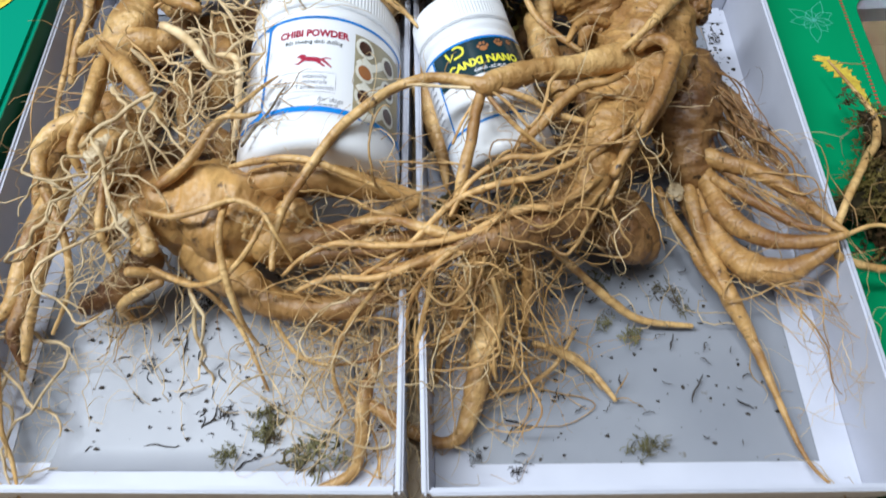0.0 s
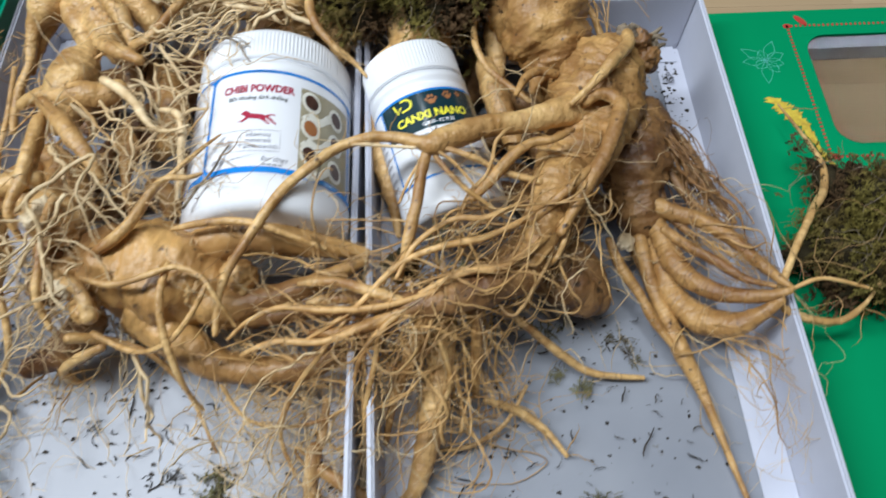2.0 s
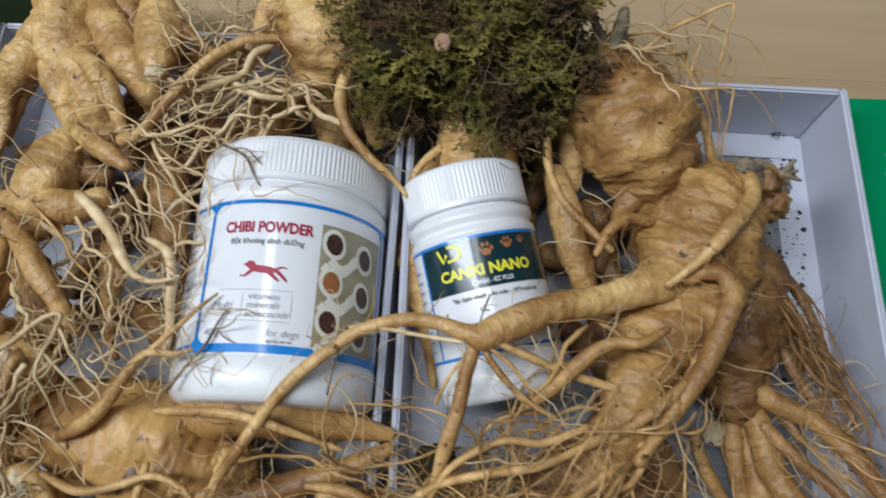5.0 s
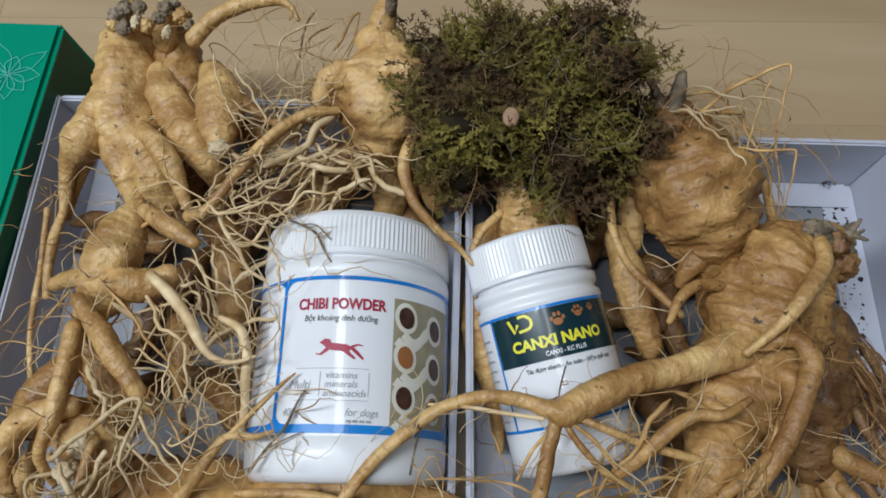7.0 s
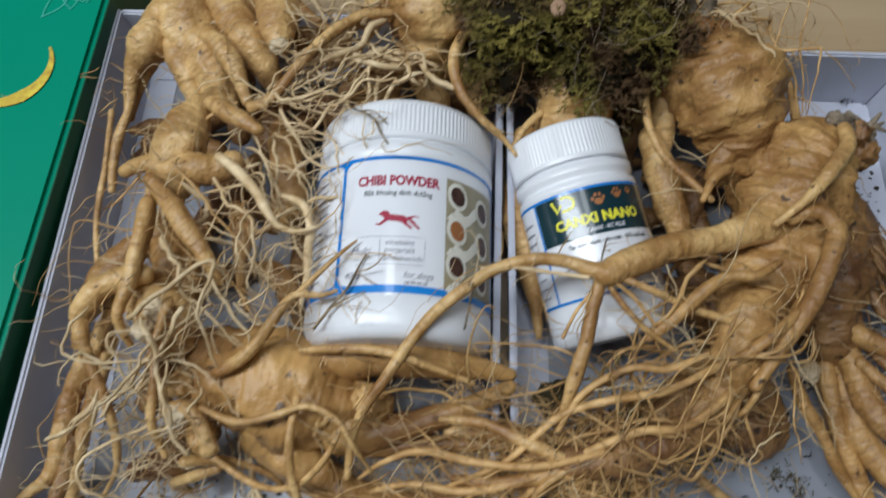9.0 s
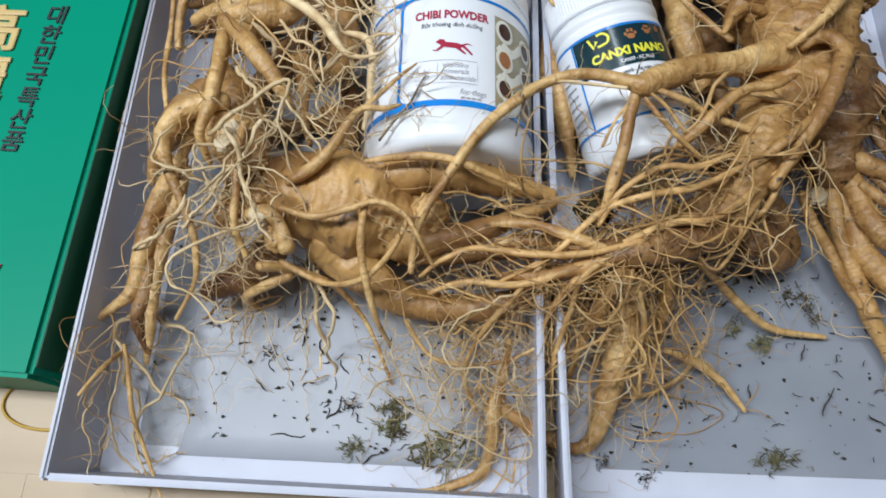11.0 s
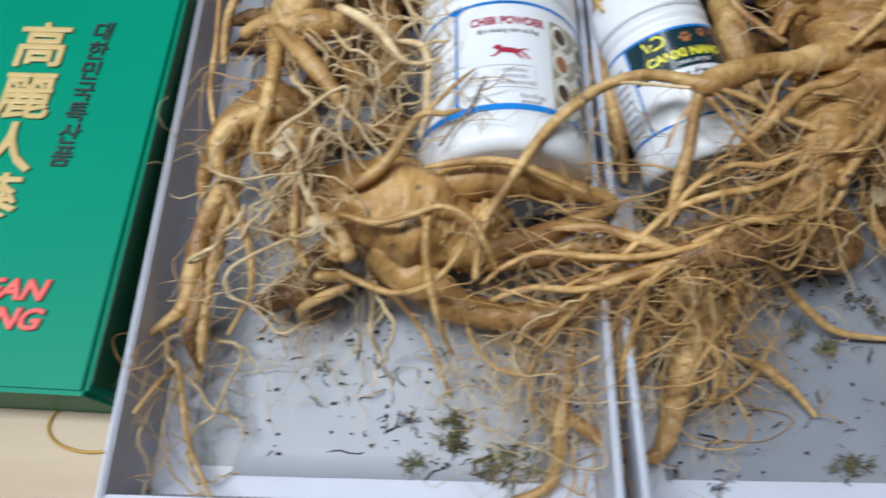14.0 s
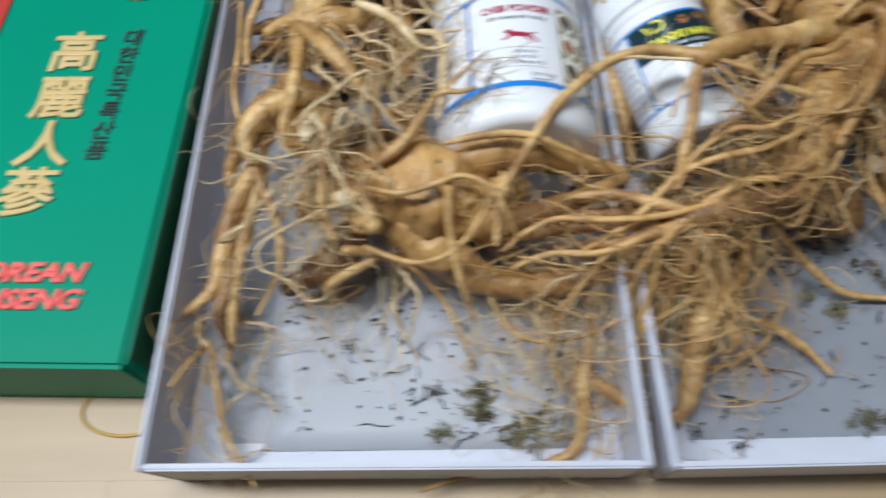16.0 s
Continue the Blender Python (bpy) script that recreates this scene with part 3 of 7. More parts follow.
for yy in (-0.0066, 0.0066):
    fr += strip([(-0.0165, yy), (0.0145, yy)], 0.00022)
for xx in (-0.0055, 0.0145):
    fr += strip([(xx, -0.0050), (xx, 0.0050)], 0.00022)
jar_label("thin_frame", shapes(fr), GREYINK, -0.5, 0.0393, lift=0.0003)
side = []
srng = random.Random(5)
for k in range(13):
    side.append([(-0.012, 0.026 - k * 0.0042), (0.004 + 0.008 * srng.random(), 0.026 - k * 0.0042), (0.004, 0.0249 - k * 0.0042), (-0.012, 0.0249 - k * 0.0042)])
jar_label("side_print", shapes(side), GREYINK, -58, 0.0530, lift=0.0003)
jar_label("straw_picture", rect(46 * RAD, 0.0550), KHAKI, 53, 0.0508, "printed picture of spoons with beans", 0.0003)
for row in range(3):
    for col in range(2):
        a, s = (38, 60)[col], (0.0690, 0.0515, 0.0340)[row] - 0.0030 * col + 0.0010
        ln = [tuple(v) for v in smooth_line([Vector((-0.0045, -0.003)), Vector((0.001, -0.0062)), Vector((0.007, -0.0030)), Vector((0.012, 0.0030)), Vector((0.018, 0.0050))], 6)]
        jar_label("printed_handle", shapes(strip(ln, 0.0040)), SPOON, a + (4 if col == 0 else -22), s - 0.0045, lift=0.0004 + 0.00006 * col)
        jar_label("printed_spoon", shapes([oval(0, 0, 0.0058, 0.0070, 22, 0.2)]), SPOON, a, s, lift=0.0006)
        jar_label("printed_bean", shapes([oval(0, 0, 0.0040, 0.0049, 22, 0.2)]), ORANGE if (row, col) == (1, 0) else BEANS, a, s, lift=0.0008)

# ---- the small bottle ----
BR = 0.0290
axis = Vector((-0.28, 1, 0.15)).normalized()
up = (Vector((0, 0, 1)) - axis * axis.z).normalized()
rt = axis.cross(up)
BM = Matrix((rt, -up, axis)).transposed().to_4x4()
BM.translation = Vector((0.0625, 0.1790, 0.0420))
BM = BM @ Matrix.Diagonal((1.055, 1.055, 0.975, 1.0))
bottle = thing("pill_bottle", "small white plastic bottle with a dark label, lying down", "bottle", BM)
part("body", turned([(0.0250, 0.006), (0.0275, 0.0068), (0.0288, 0.009), (BR, 0.012), (BR, 0.0255), (0.0286, 0.026), (0.0286, 0.0815), (BR, 0.082), (0.0286, 0.085), (0.0272, 0.0862), (0.0272, 0.0878), (0.0286, 0.0892),
                     (0.0288, 0.0935), (0.0262, 0.0942), (0.0262, 0.0965)], 64), PLASTIC, bottle, smooth=True)
part("cap", turned([(0.0278, 0.0962), (0.0284, 0.0966), (0.0284, 0.0985), (0.0282, 0.099), (0.0282, 0.1140), (0.0278, 0.1160), (0.0265, 0.1172), (0.0240, 0.1176)], 180, 90, 3, 4, 0.00030), PLASTIC, bottle, "white ribbed screw cap")


on_bottle = []


def bottle_label(name, bm, mat, angle, s, label="", lift=0.0):
    ob = part(name, wrap(bm, 0.0288 + lift, angle, s), mat, bottle, label)
    if name == "label":
        on_bottle.append(ob)
    else:
        ob.parent = on_bottle[0]
    return ob


BA = 0.0288 * math.pi / 180
bottle_label("label", rect(300 * BA, 0.0540), LABEL, 0, 0.0540, "glossy white paper label")
bottle_label("blue_line", rect(300 * BA, 0.0014), BLUE, 0, 0.0803, lift=0.0002)
bottle_label("blue_line", rect(300 * BA, 0.0014), BLUE, 0, 0.0278, lift=0.0002)
bottle_label("blue_line", rect(0.0012, 0.0525), BLUE, -58, 0.0540, lift=0.0002)
bottle_label("dark_panel", rect(136 * BA, 0.0230), NAVY, 11, 0.0680, "dark teal label panel", 0.0003)
bottle_label("title", text_mesh("CANXI NANO", 0.0068, bold=0.00030, fit=0.0415), YELLOW, 1.0, 0.0646, "yellow lettering", 0.0005)
bottle_label("subtitle", text_mesh("CANXI - KC PLUS", 0.0029, bold=0.00006, width=0.8), LABEL, 5, 0.0592, lift=0.0005)
bottle_label("slogan", text_mesh("Tác dụng nhanh - An toàn - Hiệu quả cao", 0.0029, bold=0.00005, width=0.80), BLACK, 6, 0.0530, lift=0.0005)
logo = strip([(-0.0052, 0.0032), (-0.0030, -0.0030), (-0.0010, 0.0006)], 0.0014) + strip([tuple(v) for v in smooth_line([Vector(p) for p in ((-0.0010, -0.0030), (0.0040, -0.0022), (0.0052, 0.0010), (0.0030, 0.0036), (-0.0004, 0.0036))], 6)], 0.0013)
bottle_label("yellow_emblem", shapes(logo), YELLOW, -28, 0.0745, lift=0.0005)
for a, s, k in ((4, 0.0735, 1.0), (23, 0.0752, 0.85), (37, 0.0760, 0.55)):
    pads = [oval(0, -0.0012 * k, 0.0022 * k, 0.0017 * k, 12)] + [oval(dx * k, dy * k, 0.0008 * k, 0.0011 * k, 10) for dx, dy in ((-0.0026, 0.0004), (-0.0010, 0.0022), (0.0010, 0.0022), (0.0026, 0.0004))]
    bottle_label("paw_print", shapes(pads), ORANGE, a, s, lift=0.0005)
for k in range(3):
    lines = [[(-0.011, -0.0004), (0.010 - 0.003 * k, -0.0004), (0.010 - 0.003 * k, 0.0004), (-0.011, 0.0004)]]
    bottle_label("fine_print", shapes(lines), GREYINK, 38, 0.0335 + k * 0.003, lift=0.0005)
for k in range(9):
    lines = [[(-0.006, -0.0004), (0.006, -0.0004), (0.006, 0.0004), (-0.006, 0.0004)]]
    bottle_label("fine_print", shapes(lines), GREYINK, -78, 0.0330 + k * 0.0048, lift=0.0005)


# ---- ginseng roots ----
def tube(bm, pts, sides=14, step=0.0016, rough=0.13, wrinkle=0.05, seed=0, tip=True, rings=0.35):
    """A knobbly root along a line of (x, y, z, radius)."""
    P = [Vector(p) for p in pts]
    line = []
    for i in range(len(P) - 1):
        a, b, c, d = P[max(i - 1, 0)], P[i], P[i + 1], P[min(i + 2, len(P) - 1)]
        n = max(2, int((c.xyz - b.xyz).length / step))
        for k in range(n):
            u = k / n
            line.append(0.5 * (2 * b + (c - a) * u + (2 * a - 5 * b + 4 * c - d) * u * u + (3 * b - a - 3 * c + d) * u ** 3))
    line.append(P[-1])
    if tip:
        for end in (0, -1):
            e, q = line[end], line[1 if end == 0 else -2]
            d = (e.xyz - q.xyz).normalized()
            r = e.w
            more = [Vector((*(e.xyz + d * r * f), r * g)) for f, g in ((0.35, 0.90), (0.62, 0.70), (0.82, 0.42), (0.92, 0.12))]
            line = more[::-1] + line if end == 0 else line + more
    rng = random.Random(seed)
    off = Vector((rng.random() * 40, rng.random() * 40, rng.random() * 40))
    side = None
    loops = []
    layer = bm.verts.layers.float.new("along")
    arc = rng.random() * 3
    for i, p in enumerate(line):
        if i:
            arc += (p.xyz - line[i - 1].xyz).length
        d = (line[min(i + 1, len(line) - 1)].xyz - line[max(i - 1, 0)].xyz).normalized()
        if side is None:
            side = d.orthogonal().normalized()
        side = (side - d * side.dot(d)).normalized()
        other = d.cross(side)
        ring_push = 1 + 0.4 * wrinkle * (noise.noise(off + Vector((i * 0.55, 0, 0))) + 0.6 * noise.noise(off + Vector((i * 1.7, 5, 0))))
        ring_push += 0.07 * rings * noise.noise(off + Vector((arc * 70, 9, 0)))
        ring = []
        for k in range(sides):
            a = 2 * math.pi * k / sides
            out = side * math.cos(a) + other * math.sin(a)
            at = p.xyz + out * p.w
            lump = noise.noise(off + at * 55) * rough * 1.5 + noise.noise(off + at * 160) * rough * 0.9 + noise.noise(off + at * 430) * rough * 0.45
            groove = noise.noise(off + Vector((arc * 260, math.cos(a) * 1.9, math.sin(a) * 1.9))) * wrinkle * 1.1
            calm = min(1.0, 0.007 / max(p.w, 0.001))
            dent = noise.noise(off + at * 95) * rough * 0.9 if p.w > 0.012 else 0.0
            fold = noise.noise(off + Vector((arc * 330, math.cos(a) * 1.1, math.sin(a) * 1.1)))
            crease = rings * (0.016 * fold - 0.12 * max(0.0, 0.10 - abs(fold)))
            ring.append(bm.verts.new(p.xyz + out * p.w * max(0.2, ring_push + lump + dent + (groove + crease) * calm)))
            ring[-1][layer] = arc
        loops.append(ring)
    for a, b in zip(loops, loops[1:]):
        for k in range(sides):
            bm.faces.new((a[k], a[(k + 1) % sides], b[(k + 1) % sides], b[k]))
    bm.faces.new(loops[0][::-1])
    bm.faces.new(loops[-1])
    return bm


def thread(verts, faces, line, r0, r1, sides=5):
    """A thin rootlet, added to plain lists of corners and faces."""
    side = None
    base = len(verts)
    n = len(line)
    for i, p in enumerate(line):
        d = (line[min(i + 1, n - 1)] - line[max(i - 1, 0)])
        d = d.normalized() if d.length > 1e-9 else Vector((1, 0, 0))
        if side is None:
            side = d.orthogonal().normalized()
        side = side - d * side.dot(d)
        side = side.normalized() if side.length > 1e-6 else d.orthogonal().normalized()
        other = d.cross(side)
        r = (r0 + (r1 - r0) * i / (n - 1)) * min(1.0, 0.3 + 0.35 * i)
        for k in range(sides):
            a = 2 * math.pi * k / sides
            verts.append(p + side * (r * math.cos(a)) + other * (r * math.sin(a)))
    for i in range(n - 1):
        for k in range(sides):
            faces.append((base + i * sides + k, base + i * sides + (k + 1) % sides, base + (i + 1) * sides + (k + 1) % sides, base + (i + 1) * sides + k))
    faces.append(tuple(base + (n - 1) * sides + k for k in range(sides)))


def list_object(name, verts, faces, mat, parent=None, label="", kind=""):
    me = bpy.data.meshes.new(name)
    me.from_pydata([tuple(v) for v in verts], [], faces)
    me.materials.append(mat)
    for p in me.polygons:
        p.use_smooth = True
    ob = new(name, me)
    if parent:
        ob.parent = parent
    return tagged(ob, label, kind=kind)


def wiggle(p, amount, scale, seed):
    return p + Vector((noise.noise(p * scale + Vector((seed, 0, 0))), noise.noise(p * scale + Vector((0, seed, 7))), noise.noise(p * scale + Vector((3, 0, seed))))) * amount


def plant(label):
    return thing("ginseng_root", label, "root", group="fresh ginseng roots")


def limb(parent, name, pts, mat=None, hair=0, seed=1, rough=0.13, wrinkle=0.045, rings=0.35):
    """One limb of a root; hair: how many fine side rootlets spring from it."""
    big = max(p[3] for p in pts)
    sides = 40 if big > 0.012 else 20 if big > 0.005 else 10
    step = 0.0008 if big > 0.012 else 0.0010 if big > 0.005 else 0.0018
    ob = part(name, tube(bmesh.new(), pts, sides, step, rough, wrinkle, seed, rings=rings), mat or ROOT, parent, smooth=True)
    if hair:
        rng = random.Random(seed + 99)
        verts, faces = [], []
        for _ in range(hair):
            f = rng.random() ** 0.7 * (len(pts) - 1.001)
            i = int(f)
            a, b = Vector(pts[i]), Vector(pts[i + 1])
            p = a.lerp(b, f - i)
            d = (b.xyz - a.xyz).normalized()
            out = Vector((rng.uniform(-1, 1), rng.uniform(-1, 1), rng.uniform(-0.2, 1)))
            out = (out - d * out.dot(d) * 0.6).normalized()
            q = p.xyz + out * p.w * 0.8
            length = rng.uniform(0.014, 0.055)
            sd = rng.uniform(0, 99)
            line = []
            heading = out
            for k in range(9):
                line.append(q.copy())
                heading = (heading + Vector((rng.gauss(0, 0.35), rng.gauss(0, 0.35), rng.gauss(-0.12, 0.25)))).normalized()
                q = q + heading * length / 8
                q.z = max(q.z, 0.0050)
            r = rng.uniform(0.00018, 0.00055)
            thread(verts, faces, line, r, 0.00010, 4)
        list_object("root_hair", verts, faces, rng.choice((FIBRE, PALEFIBRE)), ob, kind="stuff")
    return ob


def bundle(parent, n, ctrl, r0, r1, seed, mat=None, amount=0.016, forks=1.2, name="root_hair", scale=19.0):
    """n rootlets that run through control places (x, y, z, spread), each its own way, with fine forks."""
    rng = random.Random(seed)
    verts, faces = [], []
    for _ in range(int(n * 0.6)):
        dev = [rng.gauss(0, 1) for _ in range(3)]
        pts = []
        for x, y, z, s in ctrl:
            jig = [0.35 * d + 0.80 * rng.gauss(0, 1) for d in dev]
            pts.append(Vector((x + jig[0] * s, y + jig[1] * s, max(0.0050, z + jig[2] * s * 0.45))))
        a, b = sorted((rng.random() * 0.35, 0.6 + rng.random() * 0.4))
        line = smooth_line(pts, 13)
        i0, i1 = int(a * (len(line) - 1)), max(int(b * (len(line) - 1)), int(a * (len(line) - 1)) + 4)
        line = line[i0:i1 + 1]
        sd = rng.uniform(0, 99)
        curl = 1.0 if mat is PALEFIBRE else 0.42
        line = [wiggle(wiggle(wiggle(p, amount * min(1, 0.3 + k / 10), scale, sd), 0.0052 * curl, 62, sd + 3), 0.0017 * curl, 190, sd + 5) for k, p in enumerate(line)]
        for p in line:
            p.z = max(p.z, 0.0048)
        thick = r0 * rng.choice((0.3, 0.35, 0.45, 0.55, 0.7, 0.9, 1.2, 1.6))
        thread(verts, faces, line, thick, max(r1, thick * 0.3), 6 if thick > 0.0008 else 5)
        for _ in range(int(forks + 1.8 * rng.random())):
            k = rng.randrange(1, len(line) - 1)
            q = line[k].copy()
            heading = (line[k + 1] - line[k]).normalized() if (line[k + 1] - line[k]).length > 0 else Vector((0, 1, 0))
            fork = []
            length = rng.uniform(0.008, 0.032)
            heading = (heading + Vector((rng.gauss(0, 0.7), rng.gauss(0, 0.7), rng.gauss(0, 0.5)))).normalized()
            for _k in range(7):
                fork.append(q.copy())
                heading = (heading + Vector((rng.gauss(0, 0.42), rng.gauss(0, 0.42), rng.gauss(-0.04, 0.3)))).normalized()
                q = q + heading * length / 6
                q.z = max(q.z, 0.0048)
            thread(verts, faces, fork, thick * 0.55, 0.00010, 4)
    return list_object(name, verts, faces, mat or FIBRE, parent, kind="stuff")


def knob(parent, name, x, y, z, r, mat=None, seed=1, squash=(1, 1, 1)):
    bm = bmesh.new()
    bmesh.ops.create_icosphere(bm, subdivisions=4, radius=1)
    off = Vector((seed * 3.1, seed * 1.7, 0))
    for v in bm.verts:
        k = 1 + 0.30 * noise.noise(v.co * 1.6 + off) + 0.24 * noise.noise(v.co * 3.6 + off) + 0.10 * noise.noise(v.co * 9 + off)
        v.co = Vector((v.co.x * squash[0], v.co.y * squash[1], v.co.z * squash[2])) * r * k + Vector((x, y, z))
    return part(name, bm, mat or ROOT, parent, smooth=True)


big_back_left = plant("large pale tan ginseng root with two heads, over the rim")
limb(big_back_left, "body", [(-0.1847, 0.3939, 0.0740, 0.0139), (-0.1836, 0.3785, 0.0720, 0.0162), (-0.1812, 0.3598, 0.0700, 0.0166), (-0.1767, 0.3434, 0.0680, 0.0152), (-0.1674, 0.3292, 0.0660, 0.0133), (-0.1588, 0.3164, 0.0620, 0.0108), (-0.1536, 0.3067, 0.0550, 0.0067)], ROOT, 14, 1001, rings=1.0)
limb(big_back_left, "leg", [(-0.1881, 0.3466, 0.0680, 0.0092), (-0.1815, 0.3310, 0.0680, 0.0090), (-0.1754, 0.3187, 0.0660, 0.0078), (-0.1709, 0.3093, 0.0620, 0.0060), (-0.1693, 0.3011, 0.0550, 0.0039)], ROOT, 6, 1002, rings=0.8)
limb(big_back_left, "leg", [(-0.1626, 0.3363, 0.0800, 0.0050), (-0.1524, 0.3271, 0.0820, 0.0058), (-0.1438, 0.3170, 0.0800, 0.0052), (-0.1390, 0.3065, 0.0760, 0.0040), (-0.1354, 0.2975, 0.0720, 0.0029)], ROOT, 5, 1003, rings=0.8)
limb(big_back_left, "arm", [(-0.1906, 0.3582, 0.0720, 0.0092), (-0.1944, 0.3445, 0.0720, 0.0103), (-0.1996, 0.3327, 0.0700, 0.0109), (-0.2054, 0.3245, 0.0660, 0.0061), (-0.2093, 0.3140, 0.0600, 0.0037), (-0.2095, 0.3007, 0.0560, 0.0027), (-0.2139, 0.2891, 0.0520, 0.0030), (-0.2162, 0.2742, 0.0480, 0.0027), (-0.2151, 0.2561, 0.0450, 0.0021)], ROOT, 6, 1004, rings=0.8)
limb(big_back_left, "arm", [(-0.2009, 0.3338, 0.0640, 0.0080), (-0.2058, 0.3238, 0.0580, 0.0049), (-0.2105, 0.3112, 0.0520, 0.0031), (-0.2104, 0.2985, 0.0500, 0.0018)], ROOTMID, 2, 1005, rings=0.8)
limb(big_back_left, "body", [(-0.1626, 0.3738, 0.0740, 0.0068), (-0.1583, 0.3631, 0.0740, 0.0098), (-0.1504, 0.3504, 0.0720, 0.0109), (-0.1412, 0.3380, 0.0700, 0.0114), (-0.1333, 0.3286, 0.0660, 0.0096), (-0.1296, 0.3212, 0.0580, 0.0061)], ROOT, 8, 1006, rings=1.0)
limb(big_back_left, "body", [(-0.1625, 0.4015, 0.0700, 0.0108), (-0.1572, 0.3855, 0.0660, 0.0133), (-0.1516, 0.3697, 0.0620, 0.0126), (-0.1470, 0.3591, 0.0560, 0.0095)], ROOTMID, 6, 1007, rings=1.0)
limb(big_back_left, "stump", [(-0.1325, 0.3717, 0.0780, 0.0079), (-0.1261, 0.3597, 0.0800, 0.0107), (-0.1220, 0.3464, 0.0820, 0.0108), (-0.1203, 0.3334, 0.0840, 0.0086), (-0.1190, 0.3273, 0.0850, 0.0062)], ROOT, 4, 1008, rings=1.2)
knob(big_back_left, "cut_end", -0.1163, 0.3212, 0.0900, 0.0058, CUT, 1009, (0.9, 0.7, 0.6))
limb(big_back_left, "side_root", [(-0.1167, 0.3582, 0.0800, 0.0042), (-0.1087, 0.3511, 0.0780, 0.0030), (-0.0984, 0.3454, 0.0740, 0.0024), (-0.0870, 0.3431, 0.0700, 0.0018)], ROOTMID, 3, 1010)
limb(big_back_left, "leg", [(-0.1149, 0.3467, 0.0600, 0.0080), (-0.1059, 0.3464, 0.0580, 0.0093), (-0.0948, 0.3522, 0.0550, 0.0069)], ROOTMID, 4, 1011, rings=0.8)
limb(big_back_left, "neck", [(-0.1806, 0.3968, 0.0800, 0.0081), (-0.1785, 0.3996, 0.0880, 0.0061), (-0.1788, 0.4055, 0.0920, 0.0043)], ROOT, 2, 1012)
limb(big_back_left, "neck", [(-0.1589, 0.3881, 0.0820, 0.0067), (-0.1578, 0.3946, 0.0900, 0.0057), (-0.1561, 0.4023, 0.0940, 0.0042)], ROOT, 2, 1013)
knob(big_back_left, "head", -0.1785, 0.3917, 0.0970, 0.0050, BARK, 11)
knob(big_back_left, "head", -0.1738, 0.3950, 0.1000, 0.0038, BARK, 12)
knob(big_back_left, "head", -0.1797, 0.3874, 0.0970, 0.0038, ROOT, 13)
knob(big_back_left, "head", -0.1721, 0.3827, 0.1000, 0.0035, BARK, 14)
knob(big_back_left, "scar", -0.1642, 0.3841, 0.1040, 0.0028, CUT, 15, (0.8,1.5,0.6))
knob(big_back_left, "head", -0.1665, 0.3957, 0.1000, 0.0035, BARK, 16)
knob(big_back_left, "head", -0.1606, 0.3845, 0.1000, 0.0037, ROOT, 17)
knob(big_back_left, "head", -0.1514, 0.3935, 0.1020, 0.0040, BARK, 18)
knob(big_back_left, "head", -0.1482, 0.3973, 0.1000, 0.0029, BARK, 19)
knob(big_back_left, "head", -0.1430, 0.3903, 0.1000, 0.0043, ROOT, 20)
knob(big_back_left, "scar", -0.1468, 0.3774, 0.1040, 0.0028, CUT, 21, (0.8,1.4,0.6))
knob(big_back_left, "head", -0.1394, 0.3870, 0.0980, 0.0029, BARK, 22)
knob(big_back_left, "head", -0.1548, 0.3895, 0.1000, 0.0032, BARK, 23)
limb(big_back_left, "arm", [(-0.1357, 0.3777, 0.0980, 0.0040), (-0.1278, 0.3876, 0.1000, 0.0043), (-0.1159, 0.3961, 0.1000, 0.0038), (-0.1017, 0.3998, 0.1000, 0.0029), (-0.0905, 0.4001, 0.0980, 0.0020), (-0.0845, 0.3927, 0.0950, 0.0012)], ROOT, 10, 24)
bundle(big_back_left, 18, [(-0.1280, 0.3751, 0.0900, 0.0117), (-0.1087, 0.3549, 0.0850, 0.0173), (-0.0945, 0.3492, 0.0700, 0.0238), (-0.0902, 0.3431, 0.0600, 0.0273)], 0.0010, .00014, 25, PALEFIBRE)
bundle(big_back_left, 14, [(-0.0849, 0.4112, 0.0900, 0.0180), (-0.0879, 0.3900, 0.0800, 0.0241), (-0.0774, 0.3688, 0.0750, 0.0179)], .0005, .0001, 26, PALEFIBRE)
bundle(big_back_left, 10, [(-0.2090, 0.3134, 0.0600, 0.0060), (-0.2343, 0.3141, 0.0500, 0.0124), (-0.2442, 0.3149, 0.0550, 0.0154), (-0.2443, 0.3159, 0.0600, 0.0182)], .0005, .0001, 27, FIBRE)

back_middle = plant("round tan ginseng root with a grey stalk stub")
limb(back_middle, "body", [(-0.0424, 0.3817, 0.0880, 0.0138), (-0.0406, 0.3725, 0.0830, 0.0226), (-0.0395, 0.3609, 0.0800, 0.0259), (-0.0390, 0.3502, 0.0730, 0.0242), (-0.0382, 0.3425, 0.0600, 0.0165), (-0.0396, 0.3367, 0.0450, 0.0093)], ROOT, 15, 29)
limb(back_middle, "neck", [(-0.0416, 0.3830, 0.0900, 0.0087), (-0.0399, 0.3890, 0.0980, 0.0071), (-0.0392, 0.3943, 0.1000, 0.0063)], ROOT, 0, 30)
limb(back_middle, "stalk", [(-0.0369, 0.3908, 0.1000, 0.0031), (-0.0346, 0.3912, 0.1100, 0.0033), (-0.0332, 0.3954, 0.1150, 0.0025)], BARK, 0, 31)
limb(back_middle, "arm", [(-0.0595, 0.3705, 0.0880, 0.0035), (-0.0672, 0.3650, 0.0860, 0.0058), (-0.0720, 0.3570, 0.0800, 0.0055), (-0.0740, 0.3496, 0.0700, 0.0045)], ROOT, 4, 32)
